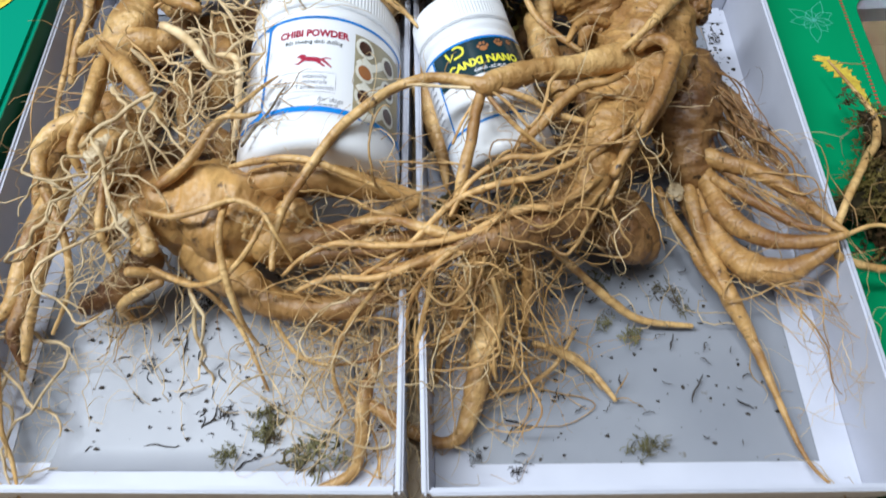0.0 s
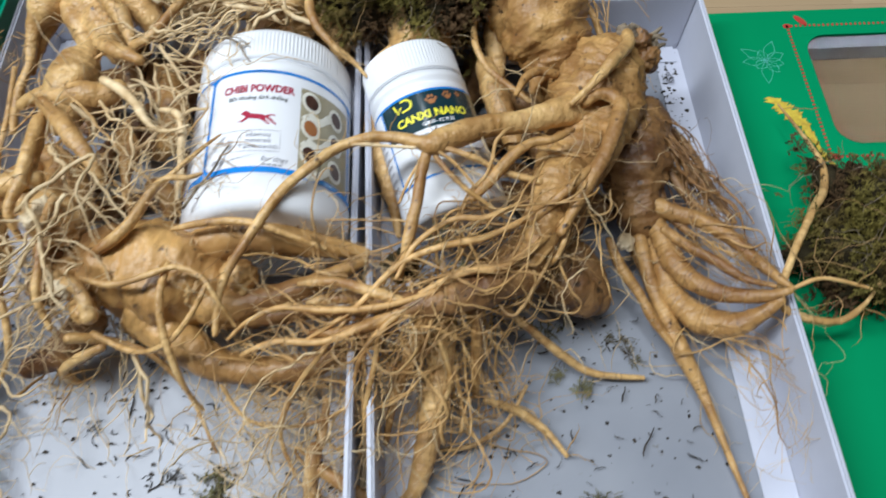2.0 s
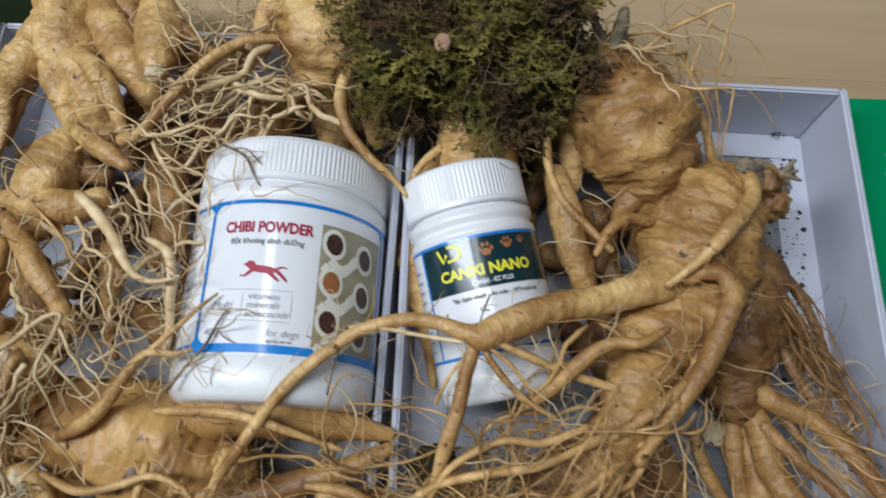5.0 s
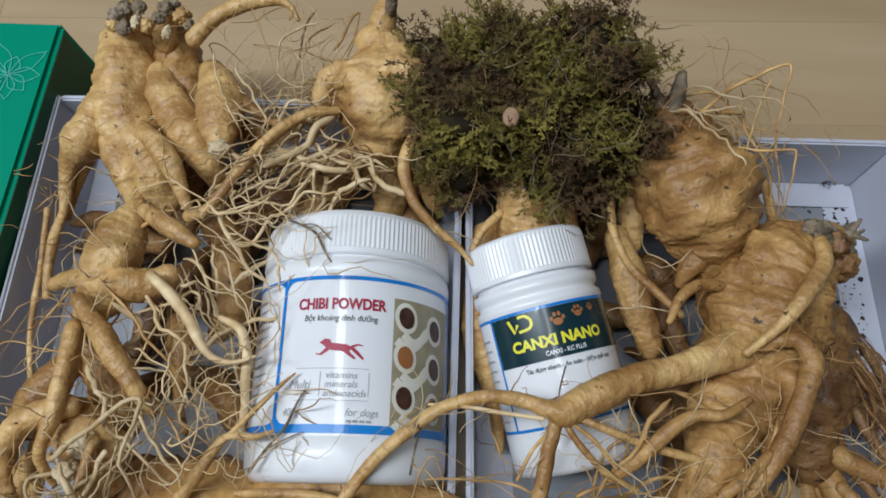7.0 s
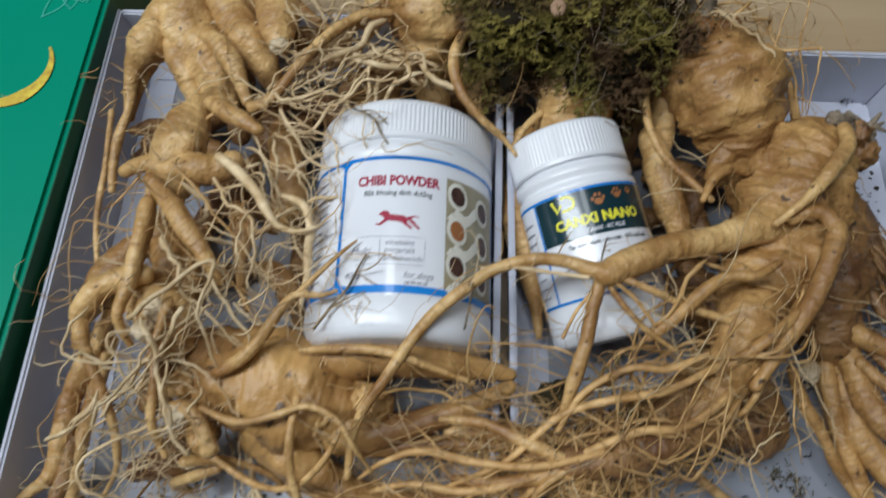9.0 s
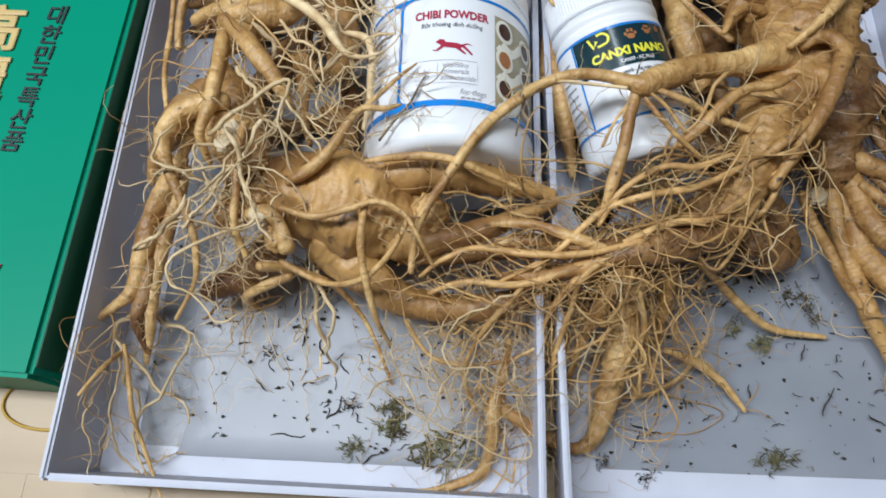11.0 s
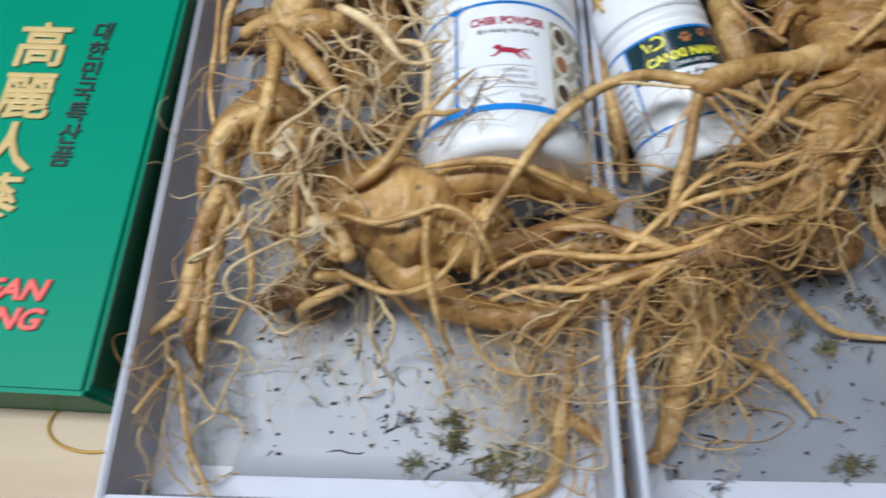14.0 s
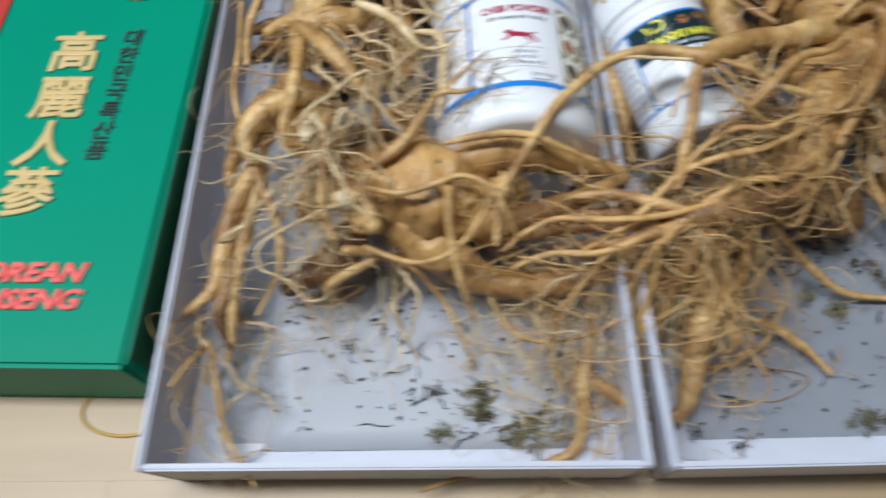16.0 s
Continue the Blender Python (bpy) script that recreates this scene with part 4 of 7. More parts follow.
limb(back_middle, "leg", [(-0.0477, 0.3474, 0.0600, 0.0076), (-0.0634, 0.3319, 0.0500, 0.0092), (-0.0734, 0.3194, 0.0400, 0.0109), (-0.0805, 0.3064, 0.0300, 0.0079)], ROOT, 6, 33)
limb(back_middle, "leg", [(-0.0292, 0.3444, 0.0600, 0.0090), (-0.0172, 0.3330, 0.0500, 0.0091), (-0.0140, 0.3175, 0.0400, 0.0062)], ROOT, 6, 34)
limb(back_middle, "leg", [(-0.0482, 0.3357, 0.0500, 0.0092), (-0.0390, 0.3203, 0.0400, 0.0093), (-0.0424, 0.3075, 0.0300, 0.0063)], ROOT, 4, 35)
limb(back_middle, "side_root", [(-0.0166, 0.3395, 0.0850, 0.0025), (-0.0232, 0.3273, 0.0880, 0.0030), (-0.0256, 0.3135, 0.0880, 0.0032), (-0.0211, 0.2987, 0.0850, 0.0027), (-0.0114, 0.2880, 0.0800, 0.0023), (0.0009, 0.2791, 0.0740, 0.0016), (0.0078, 0.2721, 0.0700, 0.0011)], ROOT, 4, 36)
bundle(back_middle, 33, [(-0.0643, 0.3490, 0.0850, 0.0142), (-0.0874, 0.3260, 0.0850, 0.0168), (-0.1049, 0.3101, 0.0850, 0.0165), (-0.1243, 0.2916, 0.0850, 0.0163)], 0.0014, .00014, 37, PALEFIBRE)
bundle(back_middle, 25, [(-0.0231, 0.3238, 0.0800, 0.0112), (-0.0528, 0.3190, 0.0850, 0.0138), (-0.0798, 0.3107, 0.0850, 0.0192), (-0.1079, 0.3002, 0.0800, 0.0194), (-0.1256, 0.2878, 0.0800, 0.0137)], 0.0012, .00014, 38, PALEFIBRE)
bundle(back_middle, 29, [(-0.0396, 0.3386, 0.0700, 0.0175), (-0.0609, 0.3154, 0.0700, 0.0229), (-0.0863, 0.2970, 0.0750, 0.0251), (-0.1011, 0.2816, 0.0750, 0.0193)], .0009, .00012, 39, FIBRE)
limb(back_middle, "side_root", [(-0.0603, 0.3440, 0.0880, 0.0020), (-0.0746, 0.3397, 0.0920, 0.0025), (-0.0904, 0.3256, 0.0940, 0.0026), (-0.1040, 0.3057, 0.0940, 0.0027), (-0.1165, 0.2896, 0.0900, 0.0027), (-0.1276, 0.2871, 0.0850, 0.0030)], ROOT, 8, 40)
bundle(back_middle, 14, [(-0.1214, 0.2866, 0.0900, 0.0106), (-0.1003, 0.2836, 0.0950, 0.0130), (-0.0772, 0.2794, 0.1000, 0.0102), (-0.0582, 0.2704, 0.1000, 0.0100)], 0.0009, .00014, 41, PALEFIBRE)
bundle(back_middle, 21, [(-0.0659, 0.3936, 0.0850, 0.0119), (-0.0815, 0.3723, 0.0850, 0.0175), (-0.0744, 0.3519, 0.0800, 0.0174), (-0.0550, 0.3327, 0.0800, 0.0170)], .0006, .0001, 42, FIBRE)

moss_root = plant("pale ginseng root under a cap of moss")
limb(moss_root, "body", [(0.0316, 0.3335, 0.0700, 0.0158), (0.0338, 0.3193, 0.0600, 0.0167), (0.0358, 0.3070, 0.0520, 0.0176), (0.0349, 0.2940, 0.0450, 0.0147), (0.0341, 0.2849, 0.0350, 0.0090)], ROOT, 8, 44)
limb(moss_root, "leg", [(0.0539, 0.3198, 0.0600, 0.0058), (0.0544, 0.3094, 0.0550, 0.0058), (0.0569, 0.2978, 0.0450, 0.0050), (0.0564, 0.2856, 0.0350, 0.0036)], ROOT, 4, 45)
limb(moss_root, "leg", [(0.0142, 0.2985, 0.0400, 0.0075), (0.0106, 0.2670, 0.0400, 0.0073), (0.0128, 0.2444, 0.0350, 0.0090), (0.0191, 0.2224, 0.0300, 0.0066), (0.0224, 0.2063, 0.0250, 0.0040), (0.0243, 0.1902, 0.0200, 0.0020)], ROOT, 6, 46)
limb(moss_root, "side_root", [(0.0210, 0.3032, 0.0600, 0.0023), (0.0127, 0.2937, 0.0600, 0.0023), (0.0073, 0.2837, 0.0580, 0.0020)], ROOT, 2, 47)

back_right = plant("plump brown ginseng root with splintered stalk")
limb(back_right, "leg", [(0.1229, 0.2927, 0.0600, 0.0062), (0.1170, 0.2832, 0.0620, 0.0075), (0.1119, 0.2758, 0.0600, 0.0055), (0.1092, 0.2701, 0.0550, 0.0028)], ROOTMID, 3, 1051, rings=1.0)
limb(back_right, "leg", [(0.1323, 0.2921, 0.0550, 0.0051), (0.1399, 0.2875, 0.0520, 0.0057), (0.1468, 0.2862, 0.0480, 0.0034)], ROOTMID, 2, 1052, rings=1.0)
limb(back_right, "body", [(0.1047, 0.3500, 0.0750, 0.0128), (0.1088, 0.3373, 0.0720, 0.0212), (0.1124, 0.3227, 0.0700, 0.0266), (0.1174, 0.3084, 0.0680, 0.0284), (0.1229, 0.2968, 0.0600, 0.0238), (0.1238, 0.2871, 0.0500, 0.0157), (0.1205, 0.2797, 0.0400, 0.0087)], ROOTMID, 20, 49)
limb(back_right, "leg", [(0.0898, 0.3535, 0.0600, 0.0051), (0.0880, 0.3379, 0.0580, 0.0071), (0.0893, 0.3199, 0.0550, 0.0088), (0.0889, 0.3030, 0.0500, 0.0064), (0.0900, 0.2925, 0.0450, 0.0038)], ROOT, 4, 50)
limb(back_right, "leg", [(0.0806, 0.2965, 0.0500, 0.0058), (0.0854, 0.2754, 0.0500, 0.0085), (0.0911, 0.2565, 0.0450, 0.0084), (0.0969, 0.2407, 0.0400, 0.0062)], ROOT, 4, 51)
limb(back_right, "stalk", [(0.1031, 0.3454, 0.0800, 0.0056), (0.1052, 0.3552, 0.0850, 0.0047), (0.1073, 0.3664, 0.0900, 0.0022)], BARK, 0, 52)
limb(back_right, "stalk", [(0.0989, 0.3437, 0.0800, 0.0033), (0.0969, 0.3534, 0.0850, 0.0025), (0.0921, 0.3614, 0.0900, 0.0014)], BARK, 0, 53)
bundle(back_right, 26, [(0.1007, 0.3487, 0.0850, 0.0055), (0.1226, 0.3522, 0.0850, 0.0138), (0.1438, 0.3395, 0.0750, 0.0140), (0.1544, 0.3099, 0.0600, 0.0113), (0.1532, 0.2895, 0.0500, 0.0114)], .0007, .0001, 54, FIBRE)
bundle(back_right, 10, [(0.0878, 0.3419, 0.0800, 0.0084), (0.1125, 0.3458, 0.0900, 0.0081), (0.1296, 0.3308, 0.0900, 0.0106), (0.1517, 0.3205, 0.0700, 0.0111)], 0.0009, .00014, 55, PALEFIBRE)
bundle(back_right, 12, [(0.1182, 0.3651, 0.0850, 0.0140), (0.1388, 0.3622, 0.0800, 0.0169), (0.1441, 0.3427, 0.0750, 0.0140)], .0006, .0001, 56, FIBRE)
limb(back_right, "side_root", [(0.1421, 0.3327, 0.0700, 0.0020), (0.1508, 0.3198, 0.0650, 0.0022), (0.1569, 0.3028, 0.0550, 0.0023), (0.1587, 0.2896, 0.0500, 0.0017)], FIBRE, 2, 57)
limb(back_right, "side_root", [(0.0738, 0.3110, 0.0750, 0.0017), (0.0737, 0.2908, 0.0750, 0.0021), (0.0807, 0.2746, 0.0720, 0.0022), (0.0919, 0.2629, 0.0700, 0.0020), (0.1041, 0.2507, 0.0700, 0.0016)], ROOT, 4, 58)

right_long = plant("long tan ginseng root lying head outwards, with a curling arm")
limb(right_long, "body", [(0.1724, 0.2873, 0.0720, 0.0107), (0.1637, 0.2822, 0.0680, 0.0199), (0.1519, 0.2699, 0.0650, 0.0258), (0.1446, 0.2545, 0.0640, 0.0276), (0.1377, 0.2381, 0.0630, 0.0257), (0.1307, 0.2217, 0.0640, 0.0216), (0.1201, 0.2038, 0.0700, 0.0154), (0.1127, 0.1875, 0.0740, 0.0130), (0.1067, 0.1711, 0.0740, 0.0113), (0.0988, 0.1540, 0.0680, 0.0095), (0.0872, 0.1375, 0.0600, 0.0067)], ROOTMID, 24, 1026, rings=1.0)
limb(right_long, "arm", [(0.1315, 0.2325, 0.0900, 0.0029), (0.1371, 0.2349, 0.0940, 0.0033), (0.1451, 0.2346, 0.0940, 0.0040), (0.1487, 0.2263, 0.0940, 0.0042), (0.1449, 0.2144, 0.0940, 0.0042), (0.1384, 0.1995, 0.0920, 0.0041), (0.1300, 0.1859, 0.0900, 0.0039), (0.1214, 0.1726, 0.0860, 0.0032), (0.1123, 0.1582, 0.0800, 0.0025)], ROOTMID, 6, 1027)
limb(right_long, "arm", [(0.1599, 0.2795, 0.0920, 0.0035), (0.1585, 0.2685, 0.0960, 0.0034), (0.1484, 0.2551, 0.1000, 0.0036), (0.1416, 0.2462, 0.1000, 0.0031), (0.1322, 0.2365, 0.0980, 0.0021), (0.1223, 0.2284, 0.0950, 0.0016)], ROOT, 3, 1028)
limb(right_long, "arm", [(0.1394, 0.2240, 0.0800, 0.0034), (0.1442, 0.2214, 0.0820, 0.0044), (0.1471, 0.2134, 0.0800, 0.0048), (0.1412, 0.2015, 0.0780, 0.0041), (0.1339, 0.1908, 0.0760, 0.0031)], ROOTMID, 3, 1029)
limb(right_long, "side_root", [(0.1204, 0.2090, 0.0980, 0.0018), (0.1095, 0.2026, 0.0990, 0.0020), (0.0991, 0.2023, 0.0970, 0.0027), (0.0881, 0.1953, 0.0950, 0.0032), (0.0776, 0.1852, 0.0900, 0.0030), (0.0673, 0.1773, 0.0840, 0.0023)], ROOTMID, 5, 1030)
limb(right_long, "side_root", [(0.1284, 0.1890, 0.0920, 0.0020), (0.1188, 0.1797, 0.0920, 0.0025), (0.1085, 0.1718, 0.0880, 0.0027), (0.0965, 0.1637, 0.0820, 0.0023)], ROOTMID, 4, 1031)
limb(right_long, "neck", [(0.1663, 0.2829, 0.0740, 0.0101), (0.1757, 0.2820, 0.0700, 0.0080), (0.1797, 0.2779, 0.0660, 0.0048)], ROOTDARK, 0, 1032, rings=1.0)
limb(right_long, "side_root", [(0.1186, 0.2619, 0.0800, 0.0028), (0.1085, 0.2607, 0.0840, 0.0028), (0.1000, 0.2538, 0.0860, 0.0023), (0.0945, 0.2431, 0.0860, 0.0015)], ROOTMID, 2, 1033)
knob(right_long, "head", 0.1694, 0.2812, 0.0840, 0.0067, ROOTDARK, 1053, (1, 1, 1))
knob(right_long, "head", 0.1747, 0.2733, 0.0780, 0.0067, ROOTDARK, 1054, (1, 1, 1))
knob(right_long, "head", 0.1656, 0.2863, 0.0860, 0.0051, BARK, 1055, (1, 1, 1))
knob(right_long, "head", 0.1773, 0.2812, 0.0780, 0.0047, BARK, 1056, (1, 1, 1))
knob(right_long, "head", 0.1612, 0.2893, 0.0840, 0.0041, BARK, 1057, (1, 1, 1))
limb(right_long, "stalk", [(0.1715, 0.2841, 0.0820, 0.0016), (0.1779, 0.2857, 0.0820, 0.0016), (0.1859, 0.2903, 0.0800, 0.0008)], BARK, 0, 1058)
limb(right_long, "stalk", [(0.1713, 0.2829, 0.0820, 0.0015), (0.1781, 0.2866, 0.0820, 0.0016), (0.1869, 0.2855, 0.0800, 0.0008)], BARK, 0, 1059)
limb(right_long, "stalk", [(0.1712, 0.2818, 0.0820, 0.0015), (0.1782, 0.2874, 0.0820, 0.0016), (0.1854, 0.2954, 0.0800, 0.0008)], BARK, 0, 1060)
limb(right_long, "stalk", [(0.1710, 0.2807, 0.0820, 0.0015), (0.1783, 0.2883, 0.0820, 0.0016), (0.1811, 0.2833, 0.0800, 0.0008)], BARK, 0, 1061)
knob(right_long, "head", 0.1732, 0.2850, 0.0680, 0.0062, BARK, 61)
knob(right_long, "head", 0.1690, 0.2898, 0.0700, 0.0067, ROOTDARK, 62)
knob(right_long, "head", 0.1656, 0.2935, 0.0700, 0.0046, BARK, 63)
knob(right_long, "head", 0.1750, 0.2787, 0.0660, 0.0053, ROOTDARK, 64)
limb(right_long, "stalk", [(0.1768, 0.2920, 0.0650, 0.0019), (0.1881, 0.2987, 0.0600, 0.0017), (0.1946, 0.3027, 0.0580, 0.0011)], BARK, 0, 68)
limb(right_long, "stalk", [(0.1764, 0.2891, 0.0650, 0.0016), (0.1861, 0.2942, 0.0600, 0.0011), (0.1906, 0.2906, 0.0580, 0.0008)], BARK, 0, 69)
limb(right_long, "long_arm", [(0.1570, 0.2448, 0.0620, 0.0095), (0.1246, 0.2337, 0.0820, 0.0087), (0.0988, 0.2228, 0.0880, 0.0067), (0.0772, 0.2165, 0.0930, 0.0063), (0.0593, 0.2078, 0.0970, 0.0071), (0.0477, 0.2015, 0.0990, 0.0062), (0.0406, 0.2022, 0.1000, 0.0036), (0.0281, 0.2055, 0.1000, 0.0031), (0.0140, 0.2057, 0.1000, 0.0028), (-0.0026, 0.2005, 0.0980, 0.0027), (-0.0176, 0.1897, 0.0960, 0.0027), (-0.0296, 0.1784, 0.0940, 0.0027), (-0.0401, 0.1643, 0.0900, 0.0025), (-0.0491, 0.1504, 0.0860, 0.0024), (-0.0573, 0.1390, 0.0800, 0.0022), (-0.0617, 0.1262, 0.0740, 0.0020), (-0.0629, 0.1118, 0.0680, 0.0016)], ROOT, 10, 70, rough=0.05)
limb(right_long, "side_root", [(0.0452, 0.2006, 0.0970, 0.0028), (0.0414, 0.1876, 0.0940, 0.0031), (0.0391, 0.1738, 0.0900, 0.0031), (0.0355, 0.1607, 0.0850, 0.0031), (0.0321, 0.1485, 0.0780, 0.0025), (0.0287, 0.1397, 0.0700, 0.0020)], ROOT, 4, 71)
limb(right_long, "side_root", [(0.0466, 0.1989, 0.0970, 0.0013), (0.0537, 0.1890, 0.0950, 0.0014), (0.0641, 0.1796, 0.0900, 0.0014), (0.0785, 0.1733, 0.0800, 0.0011)], ROOT, 3, 72)
limb(right_long, "side_root", [(0.0449, 0.2024, 0.0990, 0.0011), (0.0671, 0.1940, 0.0980, 0.0017), (0.0825, 0.1901, 0.0900, 0.0017), (0.1031, 0.1859, 0.0850, 0.0020)], ROOT, 3, 73)
bundle(right_long, 20, [(0.1294, 0.2002, 0.0850, 0.0115), (0.1021, 0.1840, 0.0880, 0.0169), (0.0801, 0.1720, 0.0850, 0.0225), (0.0564, 0.1542, 0.0750, 0.0227), (0.0378, 0.1361, 0.0650, 0.0201)], .0008, .0001, 74, FIBRE)
bundle(right_long, 12, [(0.1421, 0.2144, 0.0850, 0.0087), (0.1219, 0.1769, 0.0850, 0.0140), (0.0989, 0.1624, 0.0750, 0.0199), (0.0628, 0.1475, 0.0700, 0.0200)], .0009, .0001, 75, FIBRE)

right_low = plant("cinnamon-brown ginseng root with spreading legs over the tray side")
limb(right_low, "body", [(0.1754, 0.2504, 0.0500, 0.0155), (0.1703, 0.2316, 0.0460, 0.0184), (0.1672, 0.2165, 0.0420, 0.0183), (0.1677, 0.2025, 0.0360, 0.0165), (0.1713, 0.1902, 0.0300, 0.0122)], ROOTDARK, 14, 1034, rings=1.2)
limb(right_low, "leg", [(0.1736, 0.1963, 0.0400, 0.0054), (0.1871, 0.1889, 0.0420, 0.0050), (0.2017, 0.1819, 0.0440, 0.0047), (0.2128, 0.1691, 0.0480, 0.0043), (0.2215, 0.1540, 0.0520, 0.0036), (0.2286, 0.1393, 0.0580, 0.0024), (0.2332, 0.1332, 0.0600, 0.0013)], ROOTMID, 6, 1035, rings=1.0)
limb(right_low, "leg", [(0.1762, 0.1890, 0.0340, 0.0060), (0.1806, 0.1720, 0.0340, 0.0065), (0.1856, 0.1552, 0.0360, 0.0064), (0.1970, 0.1417, 0.0400, 0.0054), (0.2104, 0.1350, 0.0460, 0.0044), (0.2226, 0.1313, 0.0540, 0.0032), (0.2317, 0.1316, 0.0600, 0.0018)], ROOTMID, 6, 1036, rings=1.0)
limb(right_low, "leg", [(0.1765, 0.1836, 0.0260, 0.0061), (0.1797, 0.1652, 0.0250, 0.0072), (0.1836, 0.1443, 0.0250, 0.0076), (0.1941, 0.1292, 0.0280, 0.0083), (0.2071, 0.1221, 0.0360, 0.0072), (0.2182, 0.1229, 0.0460, 0.0049), (0.2282, 0.1279, 0.0550, 0.0027)], ROOTMID, 6, 1037, rings=1.0)
limb(right_low, "leg", [(0.1674, 0.1789, 0.0300, 0.0039), (0.1698, 0.1613, 0.0270, 0.0045), (0.1740, 0.1443, 0.0230, 0.0044), (0.1801, 0.1276, 0.0200, 0.0050), (0.1862, 0.1099, 0.0170, 0.0049), (0.1923, 0.0953, 0.0140, 0.0037), (0.1986, 0.0744, 0.0110, 0.0025), (0.2043, 0.0517, 0.0090, 0.0017), (0.2113, 0.0257, 0.0100, 0.0011), (0.2189, 0.0079, 0.0220, 0.0005)], ROOTMID, 10, 1038, rings=0.8)
limb(right_low, "leg", [(0.1479, 0.1748, 0.0360, 0.0027), (0.1537, 0.1594, 0.0320, 0.0032), (0.1625, 0.1458, 0.0280, 0.0032), (0.1697, 0.1309, 0.0240, 0.0029), (0.1796, 0.1163, 0.0200, 0.0020)], ROOTMID, 5, 1039, rings=0.8)
limb(right_low, "leg", [(0.1795, 0.1793, 0.0400, 0.0029), (0.1899, 0.1665, 0.0440, 0.0032), (0.2025, 0.1543, 0.0480, 0.0028), (0.2131, 0.1426, 0.0520, 0.0022), (0.2253, 0.1352, 0.0580, 0.0013)], ROOTMID, 4, 1040, rings=0.8)
limb(right_low, "leg", [(0.1721, 0.1879, 0.0320, 0.0042), (0.1668, 0.1769, 0.0260, 0.0049), (0.1716, 0.1600, 0.0200, 0.0036), (0.1746, 0.1430, 0.0150, 0.0021)], ROOTDARK, 3, 1041)
limb(right_low, "stump", [(0.1277, 0.1653, 0.0400, 0.0081), (0.1333, 0.1532, 0.0300, 0.0106), (0.1388, 0.1432, 0.0220, 0.0095)], ROOTDARK, 4, 1042, rings=1.0)
knob(right_low, "cut_end", 0.1586, 0.1755, 0.0320, 0.0051, CUT, 1043, (1, 1, 0.7))
bundle(right_low, 60, [(0.1783, 0.2478, 0.0550, 0.0043), (0.1922, 0.2280, 0.0480, 0.0046), (0.2041, 0.2071, 0.0440, 0.0048), (0.2133, 0.1823, 0.0440, 0.0047), (0.2205, 0.1602, 0.0500, 0.0045)], .0009, .0001, 1044, ROOTDARK)
bundle(right_low, 40, [(0.1842, 0.1840, 0.0450, 0.0064), (0.1987, 0.1686, 0.0480, 0.0074), (0.2134, 0.1504, 0.0540, 0.0071), (0.2240, 0.1383, 0.0620, 0.0058)], .0005, .0001, 1045, FIBRE)
bundle(right_low, 26, [(0.1905, 0.1353, 0.0280, 0.0072), (0.2042, 0.1132, 0.0300, 0.0112), (0.2212, 0.1025, 0.0380, 0.0122), (0.2347, 0.0807, 0.0300, 0.0121), (0.2286, 0.0583, 0.0240, 0.0106)], .0005, .0001, 1046, FIBRE)
limb(right_low, "side_root", [(0.1787, 0.2539, 0.0500, 0.0033), (0.1913, 0.2364, 0.0450, 0.0035), (0.2024, 0.2189, 0.0400, 0.0032), (0.2133, 0.1983, 0.0400, 0.0024), (0.2188, 0.1805, 0.0450, 0.0013)], ROOTDARK, 9, 1047)
limb(right_low, "side_root", [(0.1815, 0.2470, 0.0450, 0.0033), (0.1872, 0.2262, 0.0400, 0.0035), (0.1945, 0.2079, 0.0380, 0.0030), (0.2046, 0.1874, 0.0400, 0.0021), (0.2128, 0.1703, 0.0450, 0.0013)], ROOTDARK, 9, 1048)
limb(right_low, "side_root", [(0.1766, 0.2355, 0.0450, 0.0038), (0.1798, 0.2147, 0.0400, 0.0038), (0.1838, 0.1942, 0.0360, 0.0032), (0.1957, 0.1742, 0.0400, 0.0021)], ROOTDARK, 9, 1049)
limb(right_low, "side_root", [(0.1922, 0.2549, 0.0400, 0.0022), (0.2059, 0.2366, 0.0360, 0.0025), (0.2128, 0.2121, 0.0360, 0.0022), (0.2182, 0.1961, 0.0400, 0.0013)], ROOTDARK, 9, 1050)
limb(right_low, "side_root", [(0.2265, 0.1278, 0.0450, 0.0029), (0.2340, 0.1406, 0.0500, 0.0023), (0.2456, 0.1607, 0.0520, 0.0022), (0.2615, 0.1842, 0.0500, 0.0024), (0.2741, 0.2005, 0.0460, 0.0026), (0.2800, 0.2205, 0.0420, 0.0018), (0.2781, 0.2456, 0.0360, 0.0012), (0.2707, 0.2733, 0.0320, 0.0006)], ROOT, 5, 87)
limb(right_low, "side_root", [(0.2343, 0.1269, 0.0450, 0.0024), (0.2470, 0.1212, 0.0440, 0.0023), (0.2637, 0.1208, 0.0420, 0.0020), (0.2785, 0.1291, 0.0420, 0.0015), (0.2932, 0.1431, 0.0400, 0.0010)], ROOT, 5, 88)
limb(right_low, "side_root", [(0.2330, 0.1340, 0.0500, 0.0011), (0.2515, 0.1411, 0.0520, 0.0013), (0.2656, 0.1406, 0.0500, 0.0011), (0.2817, 0.1364, 0.0480, 0.0008)], FIBRE, 5, 89)

